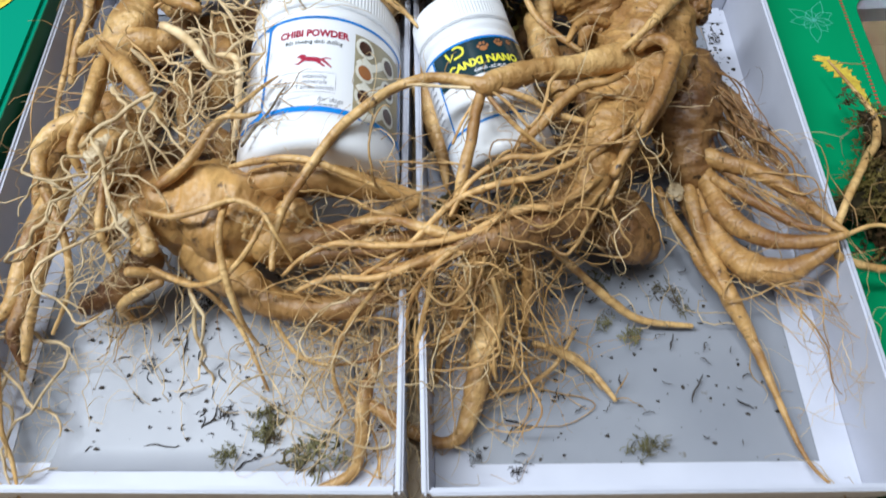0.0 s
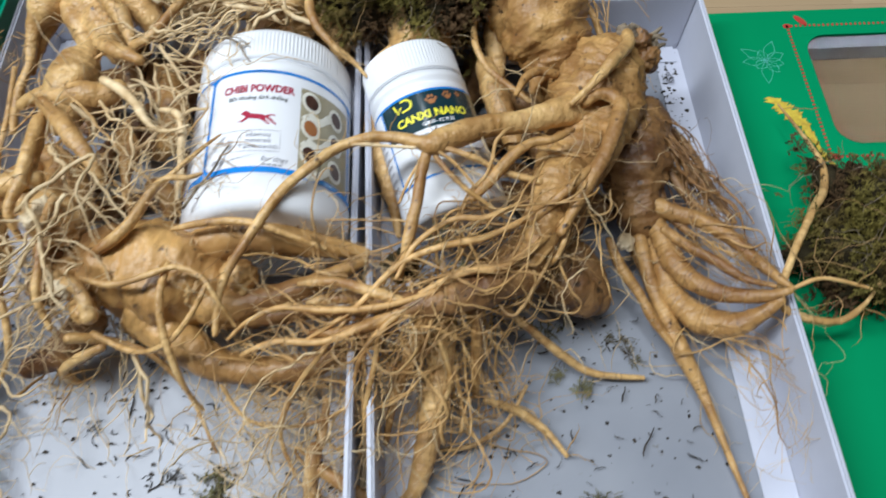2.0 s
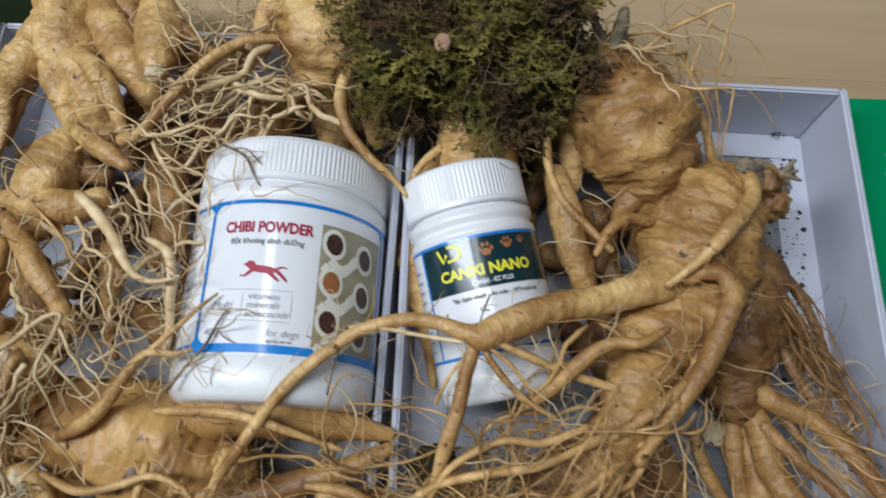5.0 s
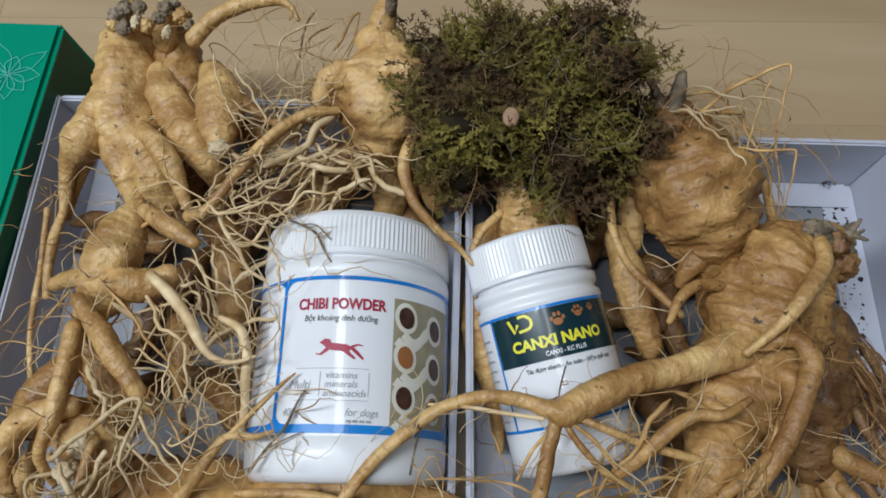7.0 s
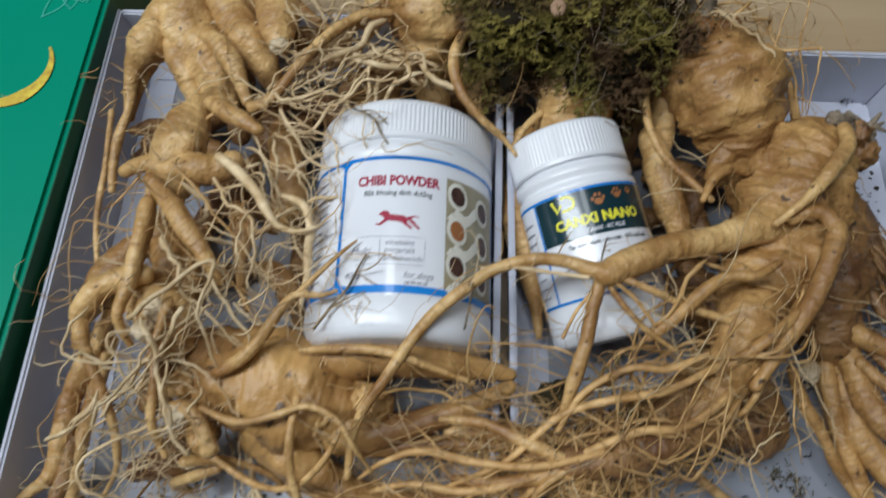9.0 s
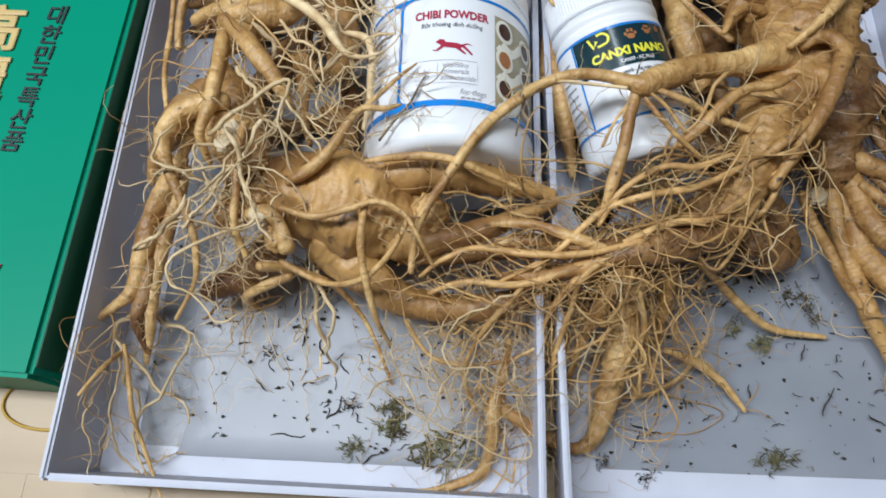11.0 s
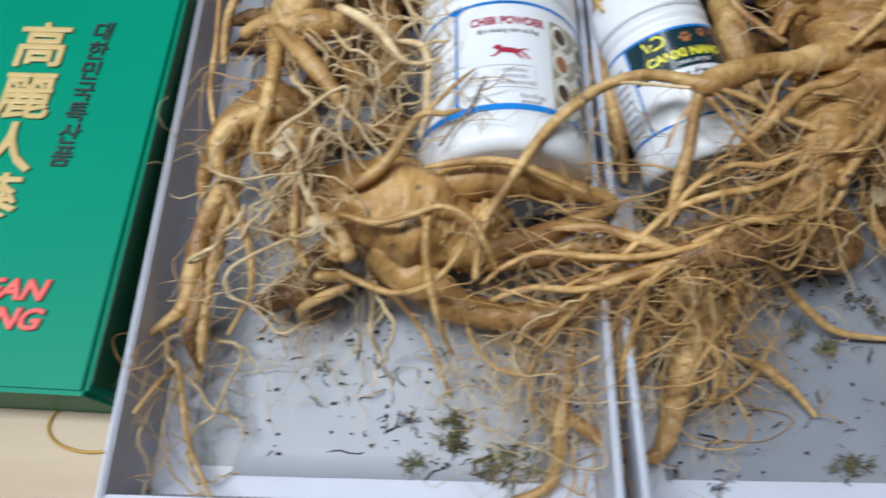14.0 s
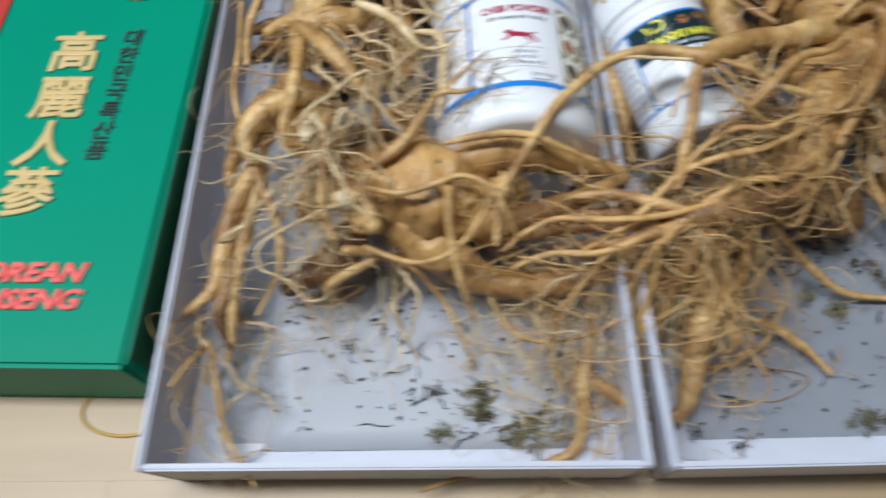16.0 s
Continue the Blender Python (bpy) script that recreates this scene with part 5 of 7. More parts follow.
front_left = plant("thick tan ginseng root lying across the front of the pile")
limb(front_left, "body", [(-0.1592, 0.1687, 0.0500, 0.0127), (-0.1427, 0.1612, 0.0520, 0.0187), (-0.1201, 0.1544, 0.0550, 0.0253), (-0.0946, 0.1497, 0.0550, 0.0282), (-0.0761, 0.1452, 0.0520, 0.0213), (-0.0610, 0.1444, 0.0500, 0.0137)], ROOTSMOOTH, 30, 97, rough=0.10, wrinkle=0.02, rings=0.12)
limb(front_left, "leg", [(-0.0826, 0.1612, 0.0600, 0.0106), (-0.0639, 0.1666, 0.0660, 0.0111), (-0.0429, 0.1674, 0.0660, 0.0108), (-0.0220, 0.1654, 0.0600, 0.0079), (-0.0069, 0.1646, 0.0550, 0.0052), (0.0085, 0.1634, 0.0520, 0.0031)], ROOTSMOOTH, 14, 98, rough=0.10, wrinkle=0.02, rings=0.12)
limb(front_left, "leg", [(-0.0710, 0.1337, 0.0560, 0.0119), (-0.0559, 0.1327, 0.0560, 0.0092), (-0.0384, 0.1365, 0.0550, 0.0069), (-0.0208, 0.1429, 0.0550, 0.0057), (-0.0046, 0.1497, 0.0560, 0.0045), (0.0086, 0.1570, 0.0560, 0.0030)], ROOTSMOOTH, 10, 99, rough=0.10, wrinkle=0.02, rings=0.12)
limb(front_left, "leg", [(-0.0684, 0.1282, 0.0500, 0.0075), (-0.0441, 0.1277, 0.0500, 0.0057), (-0.0202, 0.1297, 0.0500, 0.0039), (0.0038, 0.1299, 0.0500, 0.0027), (0.0216, 0.1323, 0.0500, 0.0018)], ROOTSMOOTH, 10, 100, rough=0.10, wrinkle=0.02, rings=0.12)
limb(front_left, "leg", [(-0.1062, 0.1323, 0.0480, 0.0153), (-0.0916, 0.1198, 0.0440, 0.0125), (-0.0771, 0.1083, 0.0400, 0.0100), (-0.0585, 0.1025, 0.0380, 0.0082), (-0.0371, 0.1020, 0.0380, 0.0075), (-0.0190, 0.1038, 0.0400, 0.0069), (-0.0042, 0.1085, 0.0420, 0.0048), (0.0104, 0.1145, 0.0450, 0.0033)], ROOTSMOOTH, 14, 101, rough=0.10, wrinkle=0.02, rings=0.12)
knob(front_left, "knob", -0.0556, 0.1444, 0.0660, 0.0085, ROOT, 102)
knob(front_left, "knob", -0.0781, 0.1376, 0.0680, 0.0073, ROOT, 103)
limb(front_left, "side_root", [(-0.0872, 0.1645, 0.0820, 0.0014), (-0.0720, 0.1651, 0.0860, 0.0020), (-0.0545, 0.1652, 0.0880, 0.0021), (-0.0403, 0.1629, 0.0870, 0.0020), (-0.0262, 0.1592, 0.0820, 0.0016), (-0.0091, 0.1547, 0.0750, 0.0011)], ROOT, 3, 104)
limb(front_left, "side_root", [(-0.1266, 0.1367, 0.0850, 0.0017), (-0.1092, 0.1314, 0.0880, 0.0018), (-0.0925, 0.1348, 0.0900, 0.0018), (-0.0793, 0.1393, 0.0900, 0.0016), (-0.0667, 0.1347, 0.0880, 0.0014), (-0.0593, 0.1249, 0.0840, 0.0011), (-0.0521, 0.1146, 0.0700, 0.0008)], ROOT, 3, 105)
limb(front_left, "side_root", [(-0.0851, 0.1431, 0.0850, 0.0017), (-0.0863, 0.1273, 0.0860, 0.0022), (-0.0861, 0.1150, 0.0800, 0.0023), (-0.0830, 0.1012, 0.0700, 0.0019), (-0.0790, 0.0885, 0.0550, 0.0014), (-0.0738, 0.0809, 0.0400, 0.0010)], ROOT, 3, 106)
knob(front_left, "wart", -0.1582, 0.1804, 0.0780, 0.0066, CUT, 107)
knob(front_left, "wart", -0.1492, 0.1672, 0.0750, 0.0080, ROOT, 108)
knob(front_left, "wart", -0.1421, 0.1475, 0.0720, 0.0064, ROOT, 109)
knob(front_left, "wart", -0.1389, 0.1350, 0.0780, 0.0051, CUT, 110)
knob(front_left, "wart", -0.1308, 0.1258, 0.0700, 0.0066, ROOT, 111)
knob(front_left, "wart", -0.1558, 0.1596, 0.0700, 0.0075, ROOTDARK, 112)
knob(front_left, "wart", -0.1621, 0.1451, 0.0550, 0.0092, ROOTDARK, 113)
limb(front_left, "collar", [(-0.1461, 0.1361, 0.0750, 0.0034), (-0.1356, 0.1366, 0.0800, 0.0037), (-0.1280, 0.1298, 0.0800, 0.0036), (-0.1242, 0.1199, 0.0750, 0.0042)], ROOT, 6, 114)
limb(front_left, "tail", [(-0.1412, 0.1304, 0.0450, 0.0093), (-0.1526, 0.1205, 0.0350, 0.0110), (-0.1660, 0.1133, 0.0300, 0.0079), (-0.1787, 0.1094, 0.0250, 0.0058)], ROOTDARK, 6, 115)
bundle(front_left, 35, [(-0.1500, 0.1659, 0.0800, 0.0175), (-0.1555, 0.1492, 0.0800, 0.0230), (-0.1627, 0.1346, 0.0700, 0.0233), (-0.1739, 0.1169, 0.0500, 0.0272)], 0.0009, .00014, 116, PALEFIBRE)
bundle(front_left, 20, [(-0.1391, 0.1301, 0.0750, 0.0143), (-0.1537, 0.1139, 0.0600, 0.0234), (-0.1682, 0.0982, 0.0400, 0.0243), (-0.1712, 0.0763, 0.0150, 0.0222)], 0.0010, .00014, 117, PALEFIBRE)
bundle(front_left, 18, [(-0.1464, 0.1182, 0.0500, 0.0181), (-0.1516, 0.1023, 0.0200, 0.0160), (-0.1554, 0.0850, 0.0100, 0.0162)], .0006, .0001, 118, FIBRE)
bundle(front_left, 45, [(-0.0372, 0.1045, 0.0400, 0.0241), (-0.0426, 0.0852, 0.0300, 0.0303), (-0.0396, 0.0670, 0.0150, 0.0309), (-0.0353, 0.0466, 0.0100, 0.0276)], .0005, .0001, 119, PALEFIBRE)
bundle(front_left, 45, [(-0.0670, 0.1154, 0.0500, 0.0178), (-0.0428, 0.1057, 0.0450, 0.0268), (-0.0189, 0.0975, 0.0350, 0.0302), (-0.0305, 0.0706, 0.0150, 0.0279)], .0005, .0001, 120, FIBRE)

left_cluster = plant("tangled tan ginseng root with finger-like arms")
limb(left_cluster, "arm", [(-0.1691, 0.2312, 0.0880, 0.0037), (-0.1685, 0.2108, 0.0900, 0.0039), (-0.1698, 0.1907, 0.0880, 0.0035), (-0.1731, 0.1753, 0.0850, 0.0026), (-0.1698, 0.1646, 0.0750, 0.0015)], ROOT, 5, 124)
limb(left_cluster, "arm", [(-0.1664, 0.1969, 0.0820, 0.0051), (-0.1812, 0.1922, 0.0830, 0.0057), (-0.1921, 0.1833, 0.0800, 0.0057), (-0.1959, 0.1746, 0.0770, 0.0042), (-0.1911, 0.1589, 0.0720, 0.0033), (-0.1837, 0.1440, 0.0660, 0.0025), (-0.1778, 0.1268, 0.0580, 0.0021), (-0.1797, 0.1096, 0.0450, 0.0015), (-0.1949, 0.0935, 0.0250, 0.0012)], ROOT, 8, 125)
limb(left_cluster, "body", [(-0.1722, 0.1924, 0.0700, 0.0107), (-0.1627, 0.1832, 0.0680, 0.0137), (-0.1546, 0.1741, 0.0600, 0.0123), (-0.1509, 0.1658, 0.0500, 0.0094)], ROOT, 10, 126)
knob(left_cluster, "wart", -0.1594, 0.1700, 0.0860, 0.0046, CUT, 127)
limb(left_cluster, "leg", [(-0.1952, 0.1758, 0.0550, 0.0047), (-0.2049, 0.1579, 0.0480, 0.0057), (-0.2119, 0.1397, 0.0420, 0.0055), (-0.2147, 0.1226, 0.0380, 0.0048), (-0.2183, 0.1058, 0.0340, 0.0040), (-0.2285, 0.0963, 0.0320, 0.0028), (-0.2363, 0.0870, 0.0350, 0.0014)], ROOT, 10, 128)
limb(left_cluster, "leg", [(-0.1936, 0.1716, 0.0500, 0.0038), (-0.2005, 0.1471, 0.0420, 0.0041), (-0.2058, 0.1259, 0.0350, 0.0041), (-0.2084, 0.1043, 0.0300, 0.0037), (-0.2084, 0.0865, 0.0250, 0.0028), (-0.2118, 0.0700, 0.0150, 0.0016)], ROOT, 10, 129)
limb(left_cluster, "leg", [(-0.2103, 0.1223, 0.0350, 0.0045), (-0.2121, 0.1034, 0.0320, 0.0045), (-0.2144, 0.0911, 0.0300, 0.0032), (-0.2095, 0.0751, 0.0200, 0.0016)], ROOTDARK, 6, 130)
limb(left_cluster, "side_root", [(-0.1501, 0.1839, 0.0860, 0.0023), (-0.1514, 0.1639, 0.0880, 0.0021), (-0.1496, 0.1458, 0.0860, 0.0021), (-0.1505, 0.1300, 0.0800, 0.0019), (-0.1455, 0.1164, 0.0700, 0.0017)], ROOT, 4, 131)
limb(left_cluster, "side_root", [(-0.2232, 0.3032, 0.0500, 0.0016), (-0.2222, 0.2711, 0.0450, 0.0018), (-0.2227, 0.2403, 0.0400, 0.0017), (-0.2152, 0.2116, 0.0400, 0.0015), (-0.2069, 0.1967, 0.0450, 0.0013)], ROOT, 3, 132)
limb(left_cluster, "side_root", [(-0.1249, 0.1517, 0.0820, 0.0025), (-0.1120, 0.1581, 0.0880, 0.0030), (-0.1028, 0.1672, 0.0920, 0.0030), (-0.0947, 0.1794, 0.0960, 0.0025), (-0.0888, 0.1863, 0.0960, 0.0017), (-0.0778, 0.1866, 0.0960, 0.0013), (-0.0708, 0.1891, 0.0960, 0.0007)], ROOT, 4, 134)
limb(left_cluster, "side_root", [(-0.0933, 0.1811, 0.0960, 0.0014), (-0.0828, 0.1932, 0.0960, 0.0013), (-0.0720, 0.2055, 0.0960, 0.0009), (-0.0644, 0.2128, 0.0960, 0.0006)], ROOT, 2, 135)
limb(left_cluster, "side_root", [(-0.1406, 0.1146, 0.0600, 0.0029), (-0.1251, 0.1161, 0.0500, 0.0027), (-0.1061, 0.1112, 0.0400, 0.0018), (-0.0891, 0.0946, 0.0250, 0.0014), (-0.0750, 0.0652, 0.0080, 0.0009)], ROOT, 3, 136)
limb(left_cluster, "side_root", [(-0.1315, 0.1186, 0.0550, 0.0018), (-0.1066, 0.1067, 0.0600, 0.0016), (-0.0865, 0.1065, 0.0700, 0.0015), (-0.0720, 0.1177, 0.0800, 0.0015), (-0.0641, 0.1336, 0.0850, 0.0011)], ROOT, 3, 137)
limb(left_cluster, "side_root", [(-0.1281, 0.1128, 0.0500, 0.0024), (-0.1424, 0.1079, 0.0450, 0.0027), (-0.1538, 0.1047, 0.0350, 0.0027), (-0.1516, 0.1018, 0.0200, 0.0019)], ROOT, 3, 138)
bundle(left_cluster, 16, [(-0.1251, 0.1161, 0.0500, 0.0148), (-0.1321, 0.1009, 0.0300, 0.0245), (-0.1401, 0.0859, 0.0150, 0.0250), (-0.1271, 0.0691, 0.0080, 0.0187)], 0.0009, .00014, 139, PALEFIBRE)
bundle(left_cluster, 20, [(-0.1640, 0.2148, 0.0850, 0.0182), (-0.1428, 0.1936, 0.0850, 0.0236), (-0.1284, 0.1732, 0.0850, 0.0230), (-0.1338, 0.1464, 0.0800, 0.0255)], 0.0010, .00014, 140, PALEFIBRE)
bundle(left_cluster, 16, [(-0.1520, 0.2423, 0.0800, 0.0189), (-0.1278, 0.2232, 0.0850, 0.0213), (-0.1074, 0.2053, 0.0850, 0.0178), (-0.1044, 0.1841, 0.0800, 0.0176)], 0.0010, .00014, 141, PALEFIBRE)
bundle(left_cluster, 14, [(-0.1959, 0.1773, 0.0700, 0.0121), (-0.1800, 0.1643, 0.0750, 0.0177), (-0.1679, 0.1541, 0.0700, 0.0206), (-0.1555, 0.1398, 0.0600, 0.0178)], .0006, .0001, 142, FIBRE)
bundle(left_cluster, 12, [(-0.2113, 0.0912, 0.0300, 0.0122), (-0.2111, 0.0751, 0.0200, 0.0154), (-0.2008, 0.0525, 0.0120, 0.0153), (-0.1870, 0.0267, 0.0100, 0.0150)], 0.0009, .00014, 143, PALEFIBRE)
bundle(left_cluster, 8, [(-0.2258, 0.0890, 0.0350, 0.0091), (-0.2316, 0.0734, 0.0450, 0.0116), (-0.2167, 0.0635, 0.0400, 0.0145), (-0.2008, 0.0728, 0.0300, 0.0150)], .0005, .0001, 144, FIBRE)
bundle(left_cluster, 6, [(-0.2242, 0.0657, 0.0300, 0.0060), (-0.2311, 0.0484, 0.0400, 0.0086), (-0.2207, 0.0308, 0.0300, 0.0115), (-0.2030, 0.0135, 0.0200, 0.0115)], .0005, .0001, 145, PALEFIBRE)

left_middle = plant("brown ginseng root half buried in rootlets")
limb(left_middle, "body", [(-0.1598, 0.2956, 0.0740, 0.0057), (-0.1629, 0.2806, 0.0760, 0.0112), (-0.1648, 0.2655, 0.0760, 0.0132), (-0.1669, 0.2536, 0.0720, 0.0127), (-0.1744, 0.2472, 0.0640, 0.0084)], ROOT, 10, 1014, rings=1.0)
limb(left_middle, "arm", [(-0.1497, 0.2896, 0.0840, 0.0039), (-0.1391, 0.2831, 0.0860, 0.0049), (-0.1287, 0.2767, 0.0880, 0.0043), (-0.1211, 0.2726, 0.0880, 0.0032)], ROOT, 5, 1015)
limb(left_middle, "arm", [(-0.1341, 0.2594, 0.0800, 0.0054), (-0.1415, 0.2548, 0.0800, 0.0070), (-0.1528, 0.2536, 0.0820, 0.0075), (-0.1651, 0.2531, 0.0820, 0.0048), (-0.1807, 0.2567, 0.0780, 0.0044), (-0.1938, 0.2554, 0.0720, 0.0036)], ROOT, 6, 1016, rings=0.8)
limb(left_middle, "arm", [(-0.1702, 0.2438, 0.0880, 0.0037), (-0.1571, 0.2303, 0.0900, 0.0051), (-0.1475, 0.2190, 0.0900, 0.0048), (-0.1397, 0.2097, 0.0880, 0.0042), (-0.1339, 0.2007, 0.0840, 0.0030), (-0.1295, 0.1953, 0.0800, 0.0020)], ROOT, 5, 1017, rings=0.8)
limb(left_middle, "arm", [(-0.1713, 0.2395, 0.0840, 0.0026), (-0.1693, 0.2234, 0.0840, 0.0031), (-0.1723, 0.2084, 0.0800, 0.0033), (-0.1795, 0.1937, 0.0740, 0.0034), (-0.1879, 0.1815, 0.0660, 0.0031), (-0.1961, 0.1667, 0.0550, 0.0024)], ROOT, 6, 1018, rings=0.6)
limb(left_middle, "leg", [(-0.1213, 0.2927, 0.0520, 0.0078), (-0.1168, 0.2768, 0.0520, 0.0094), (-0.1133, 0.2620, 0.0500, 0.0096), (-0.1153, 0.2479, 0.0460, 0.0082), (-0.1226, 0.2401, 0.0400, 0.0053)], ROOTMID, 8, 1019, rings=1.0)
limb(left_middle, "leg", [(-0.1360, 0.2413, 0.0600, 0.0045), (-0.1312, 0.2324, 0.0620, 0.0061), (-0.1299, 0.2226, 0.0620, 0.0055), (-0.1298, 0.2120, 0.0600, 0.0030), (-0.1282, 0.1992, 0.0560, 0.0022), (-0.1259, 0.1895, 0.0500, 0.0014)], ROOTMID, 4, 1020, rings=1.2)
limb(left_middle, "leg", [(-0.1825, 0.2316, 0.0500, 0.0103), (-0.1666, 0.2117, 0.0520, 0.0117), (-0.1607, 0.1960, 0.0480, 0.0106), (-0.1667, 0.1858, 0.0400, 0.0062)], ROOTMID, 8, 1021, rings=1.0)
limb(left_middle, "leg", [(-0.1853, 0.2175, 0.0600, 0.0072), (-0.1950, 0.2063, 0.0580, 0.0093), (-0.2052, 0.1931, 0.0520, 0.0083), (-0.2133, 0.1825, 0.0460, 0.0050), (-0.2164, 0.1694, 0.0400, 0.0028)], ROOTMID, 8, 1022, rings=1.0)
limb(left_middle, "side_root", [(-0.1363, 0.2549, 0.0920, 0.0026), (-0.1234, 0.2445, 0.0960, 0.0028), (-0.1129, 0.2339, 0.0980, 0.0025), (-0.1061, 0.2240, 0.0980, 0.0022), (-0.1008, 0.2185, 0.0960, 0.0017), (-0.0922, 0.2167, 0.0950, 0.0012), (-0.0823, 0.2194, 0.0960, 0.0007)], PALEFIBRE, 6, 1023)
limb(left_middle, "side_root", [(-0.1037, 0.2379, 0.0860, 0.0015), (-0.0924, 0.2320, 0.0900, 0.0020), (-0.0882, 0.2219, 0.0900, 0.0020), (-0.0886, 0.2114, 0.0860, 0.0020), (-0.0892, 0.1999, 0.0800, 0.0018), (-0.0924, 0.1885, 0.0720, 0.0010)], PALEFIBRE, 5, 1024)
limb(left_middle, "leg", [(-0.1191, 0.2127, 0.0450, 0.0057), (-0.1097, 0.2056, 0.0480, 0.0072), (-0.1067, 0.1967, 0.0440, 0.0056)], ROOTMID, 3, 1025, rings=0.8)
bundle(left_middle, 20, [(-0.1352, 0.2643, 0.0800, 0.0161), (-0.1155, 0.2455, 0.0800, 0.0209), (-0.1034, 0.2259, 0.0750, 0.0207), (-0.1073, 0.2059, 0.0700, 0.0206)], 0.0012, .00014, 156, PALEFIBRE)
bundle(left_middle, 17, [(-0.1173, 0.2830, 0.0850, 0.0134), (-0.0940, 0.2556, 0.0850, 0.0182), (-0.0893, 0.2305, 0.0800, 0.0154), (-0.0907, 0.2052, 0.0800, 0.0149)], 0.0010, .00014, 157, PALEFIBRE)
bundle(left_middle, 17, [(-0.1651, 0.2493, 0.0800, 0.0133), (-0.1496, 0.2294, 0.0750, 0.0210), (-0.1346, 0.2099, 0.0700, 0.0208), (-0.1168, 0.1856, 0.0700, 0.0202)], .0007, .0001, 158, FIBRE)
bundle(left_middle, 17, [(-0.1491, 0.2783, 0.0800, 0.0164), (-0.1668, 0.2452, 0.0750, 0.0214), (-0.1820, 0.2160, 0.0700, 0.0159), (-0.1934, 0.1830, 0.0600, 0.0158)], .0008, .0001, 159, FIBRE)
bundle(left_middle, 10, [(-0.1213, 0.1884, 0.0900, 0.0095), (-0.0996, 0.1866, 0.0950, 0.0139), (-0.0777, 0.1937, 0.1000, 0.0115), (-0.0605, 0.2058, 0.1000, 0.0070)], 0.0009, .00014, 160, PALEFIBRE)

middle_tangle = plant("mass of long ochre ginseng rootlets knotted together")
limb(middle_tangle, "body", [(0.1207, 0.1843, 0.0550, 0.0122), (0.1023, 0.1646, 0.0520, 0.0121), (0.0813, 0.1513, 0.0500, 0.0106), (0.0602, 0.1389, 0.0500, 0.0090), (0.0426, 0.1308, 0.0480, 0.0075)], ROOTDARK, 15, 162)
limb(middle_tangle, "stump", [(0.1055, 0.1639, 0.0400, 0.0140), (0.1165, 0.1508, 0.0360, 0.0134), (0.1300, 0.1414, 0.0300, 0.0119)], ROOTDARK, 8, 163)
limb(middle_tangle, "leg", [(0.0512, 0.1209, 0.0500, 0.0074), (0.0495, 0.1055, 0.0400, 0.0068), (0.0467, 0.0885, 0.0340, 0.0071), (0.0429, 0.0720, 0.0260, 0.0069), (0.0386, 0.0549, 0.0200, 0.0057), (0.0332, 0.0405, 0.0160, 0.0042), (0.0230, 0.0347, 0.0160, 0.0033), (0.0094, 0.0387, 0.0200, 0.0035), (-0.0042, 0.0461, 0.0240, 0.0035), (-0.0149, 0.0526, 0.0260, 0.0030)], ROOT, 14, 164)
limb(middle_tangle, "leg", [(0.0384, 0.1289, 0.0600, 0.0052), (0.0181, 0.1335, 0.0580, 0.0044), (-0.0025, 0.1355, 0.0550, 0.0036), (-0.0206, 0.1353, 0.0500, 0.0027)], ROOT, 8, 165)
limb(middle_tangle, "leg", [(0.0835, 0.1287, 0.0500, 0.0021), (0.0985, 0.1222, 0.0350, 0.0023), (0.1172, 0.1119, 0.0200, 0.0025), (0.1345, 0.1036, 0.0120, 0.0022), (0.1636, 0.1013, 0.0080, 0.0014)], ROOT, 6, 166)
limb(middle_tangle, "leg", [(0.0734, 0.0873, 0.0200, 0.0021), (0.0895, 0.0830, 0.0150, 0.0025), (0.1055, 0.0724, 0.0100, 0.0022), (0.1159, 0.0594, 0.0080, 0.0014)], ROOT, 6, 167)
limb(middle_tangle, "side_root", [(0.0469, 0.0628, 0.0120, 0.0011), (0.0655, 0.0657, 0.0100, 0.0012), (0.0838, 0.0771, 0.0120, 0.0012), (0.0961, 0.0961, 0.0150, 0.0011)], ROOT, 4, 168)
knob(middle_tangle, "peat", 0.0294, 0.1509, 0.0600, 0.0089, MOSSCORE, 169)
bundle(middle_tangle, 56, [(0.1061, 0.1654, 0.0700, 0.0174), (0.0769, 0.1481, 0.0700, 0.0200), (0.0492, 0.1304, 0.0650, 0.0171), (0.0212, 0.1219, 0.0600, 0.0230), (-0.0078, 0.1213, 0.0500, 0.0267)], .00075, .0001, 170, FIBRE)
bundle(middle_tangle, 34, [(0.0626, 0.1381, 0.0700, 0.0170), (0.0379, 0.1237, 0.0650, 0.0142), (0.0098, 0.1183, 0.0600, 0.0201), (-0.0251, 0.1186, 0.0550, 0.0234), (-0.0554, 0.1191, 0.0500, 0.0209)], .00075, .0001, 171, FIBRE)
bundle(middle_tangle, 57, [(0.0527, 0.1264, 0.0600, 0.0173), (0.0338, 0.1076, 0.0500, 0.0233), (0.0176, 0.0868, 0.0350, 0.0267), (0.0040, 0.0591, 0.0200, 0.0271)], .0007, .0001, 172, FIBRE)
bundle(middle_tangle, 54, [(0.0620, 0.1226, 0.0550, 0.0203), (0.0554, 0.0995, 0.0400, 0.0236), (0.0490, 0.0798, 0.0200, 0.0244), (0.0318, 0.0498, 0.0120, 0.0213)], .0006, .0001, 173, FIBRE)
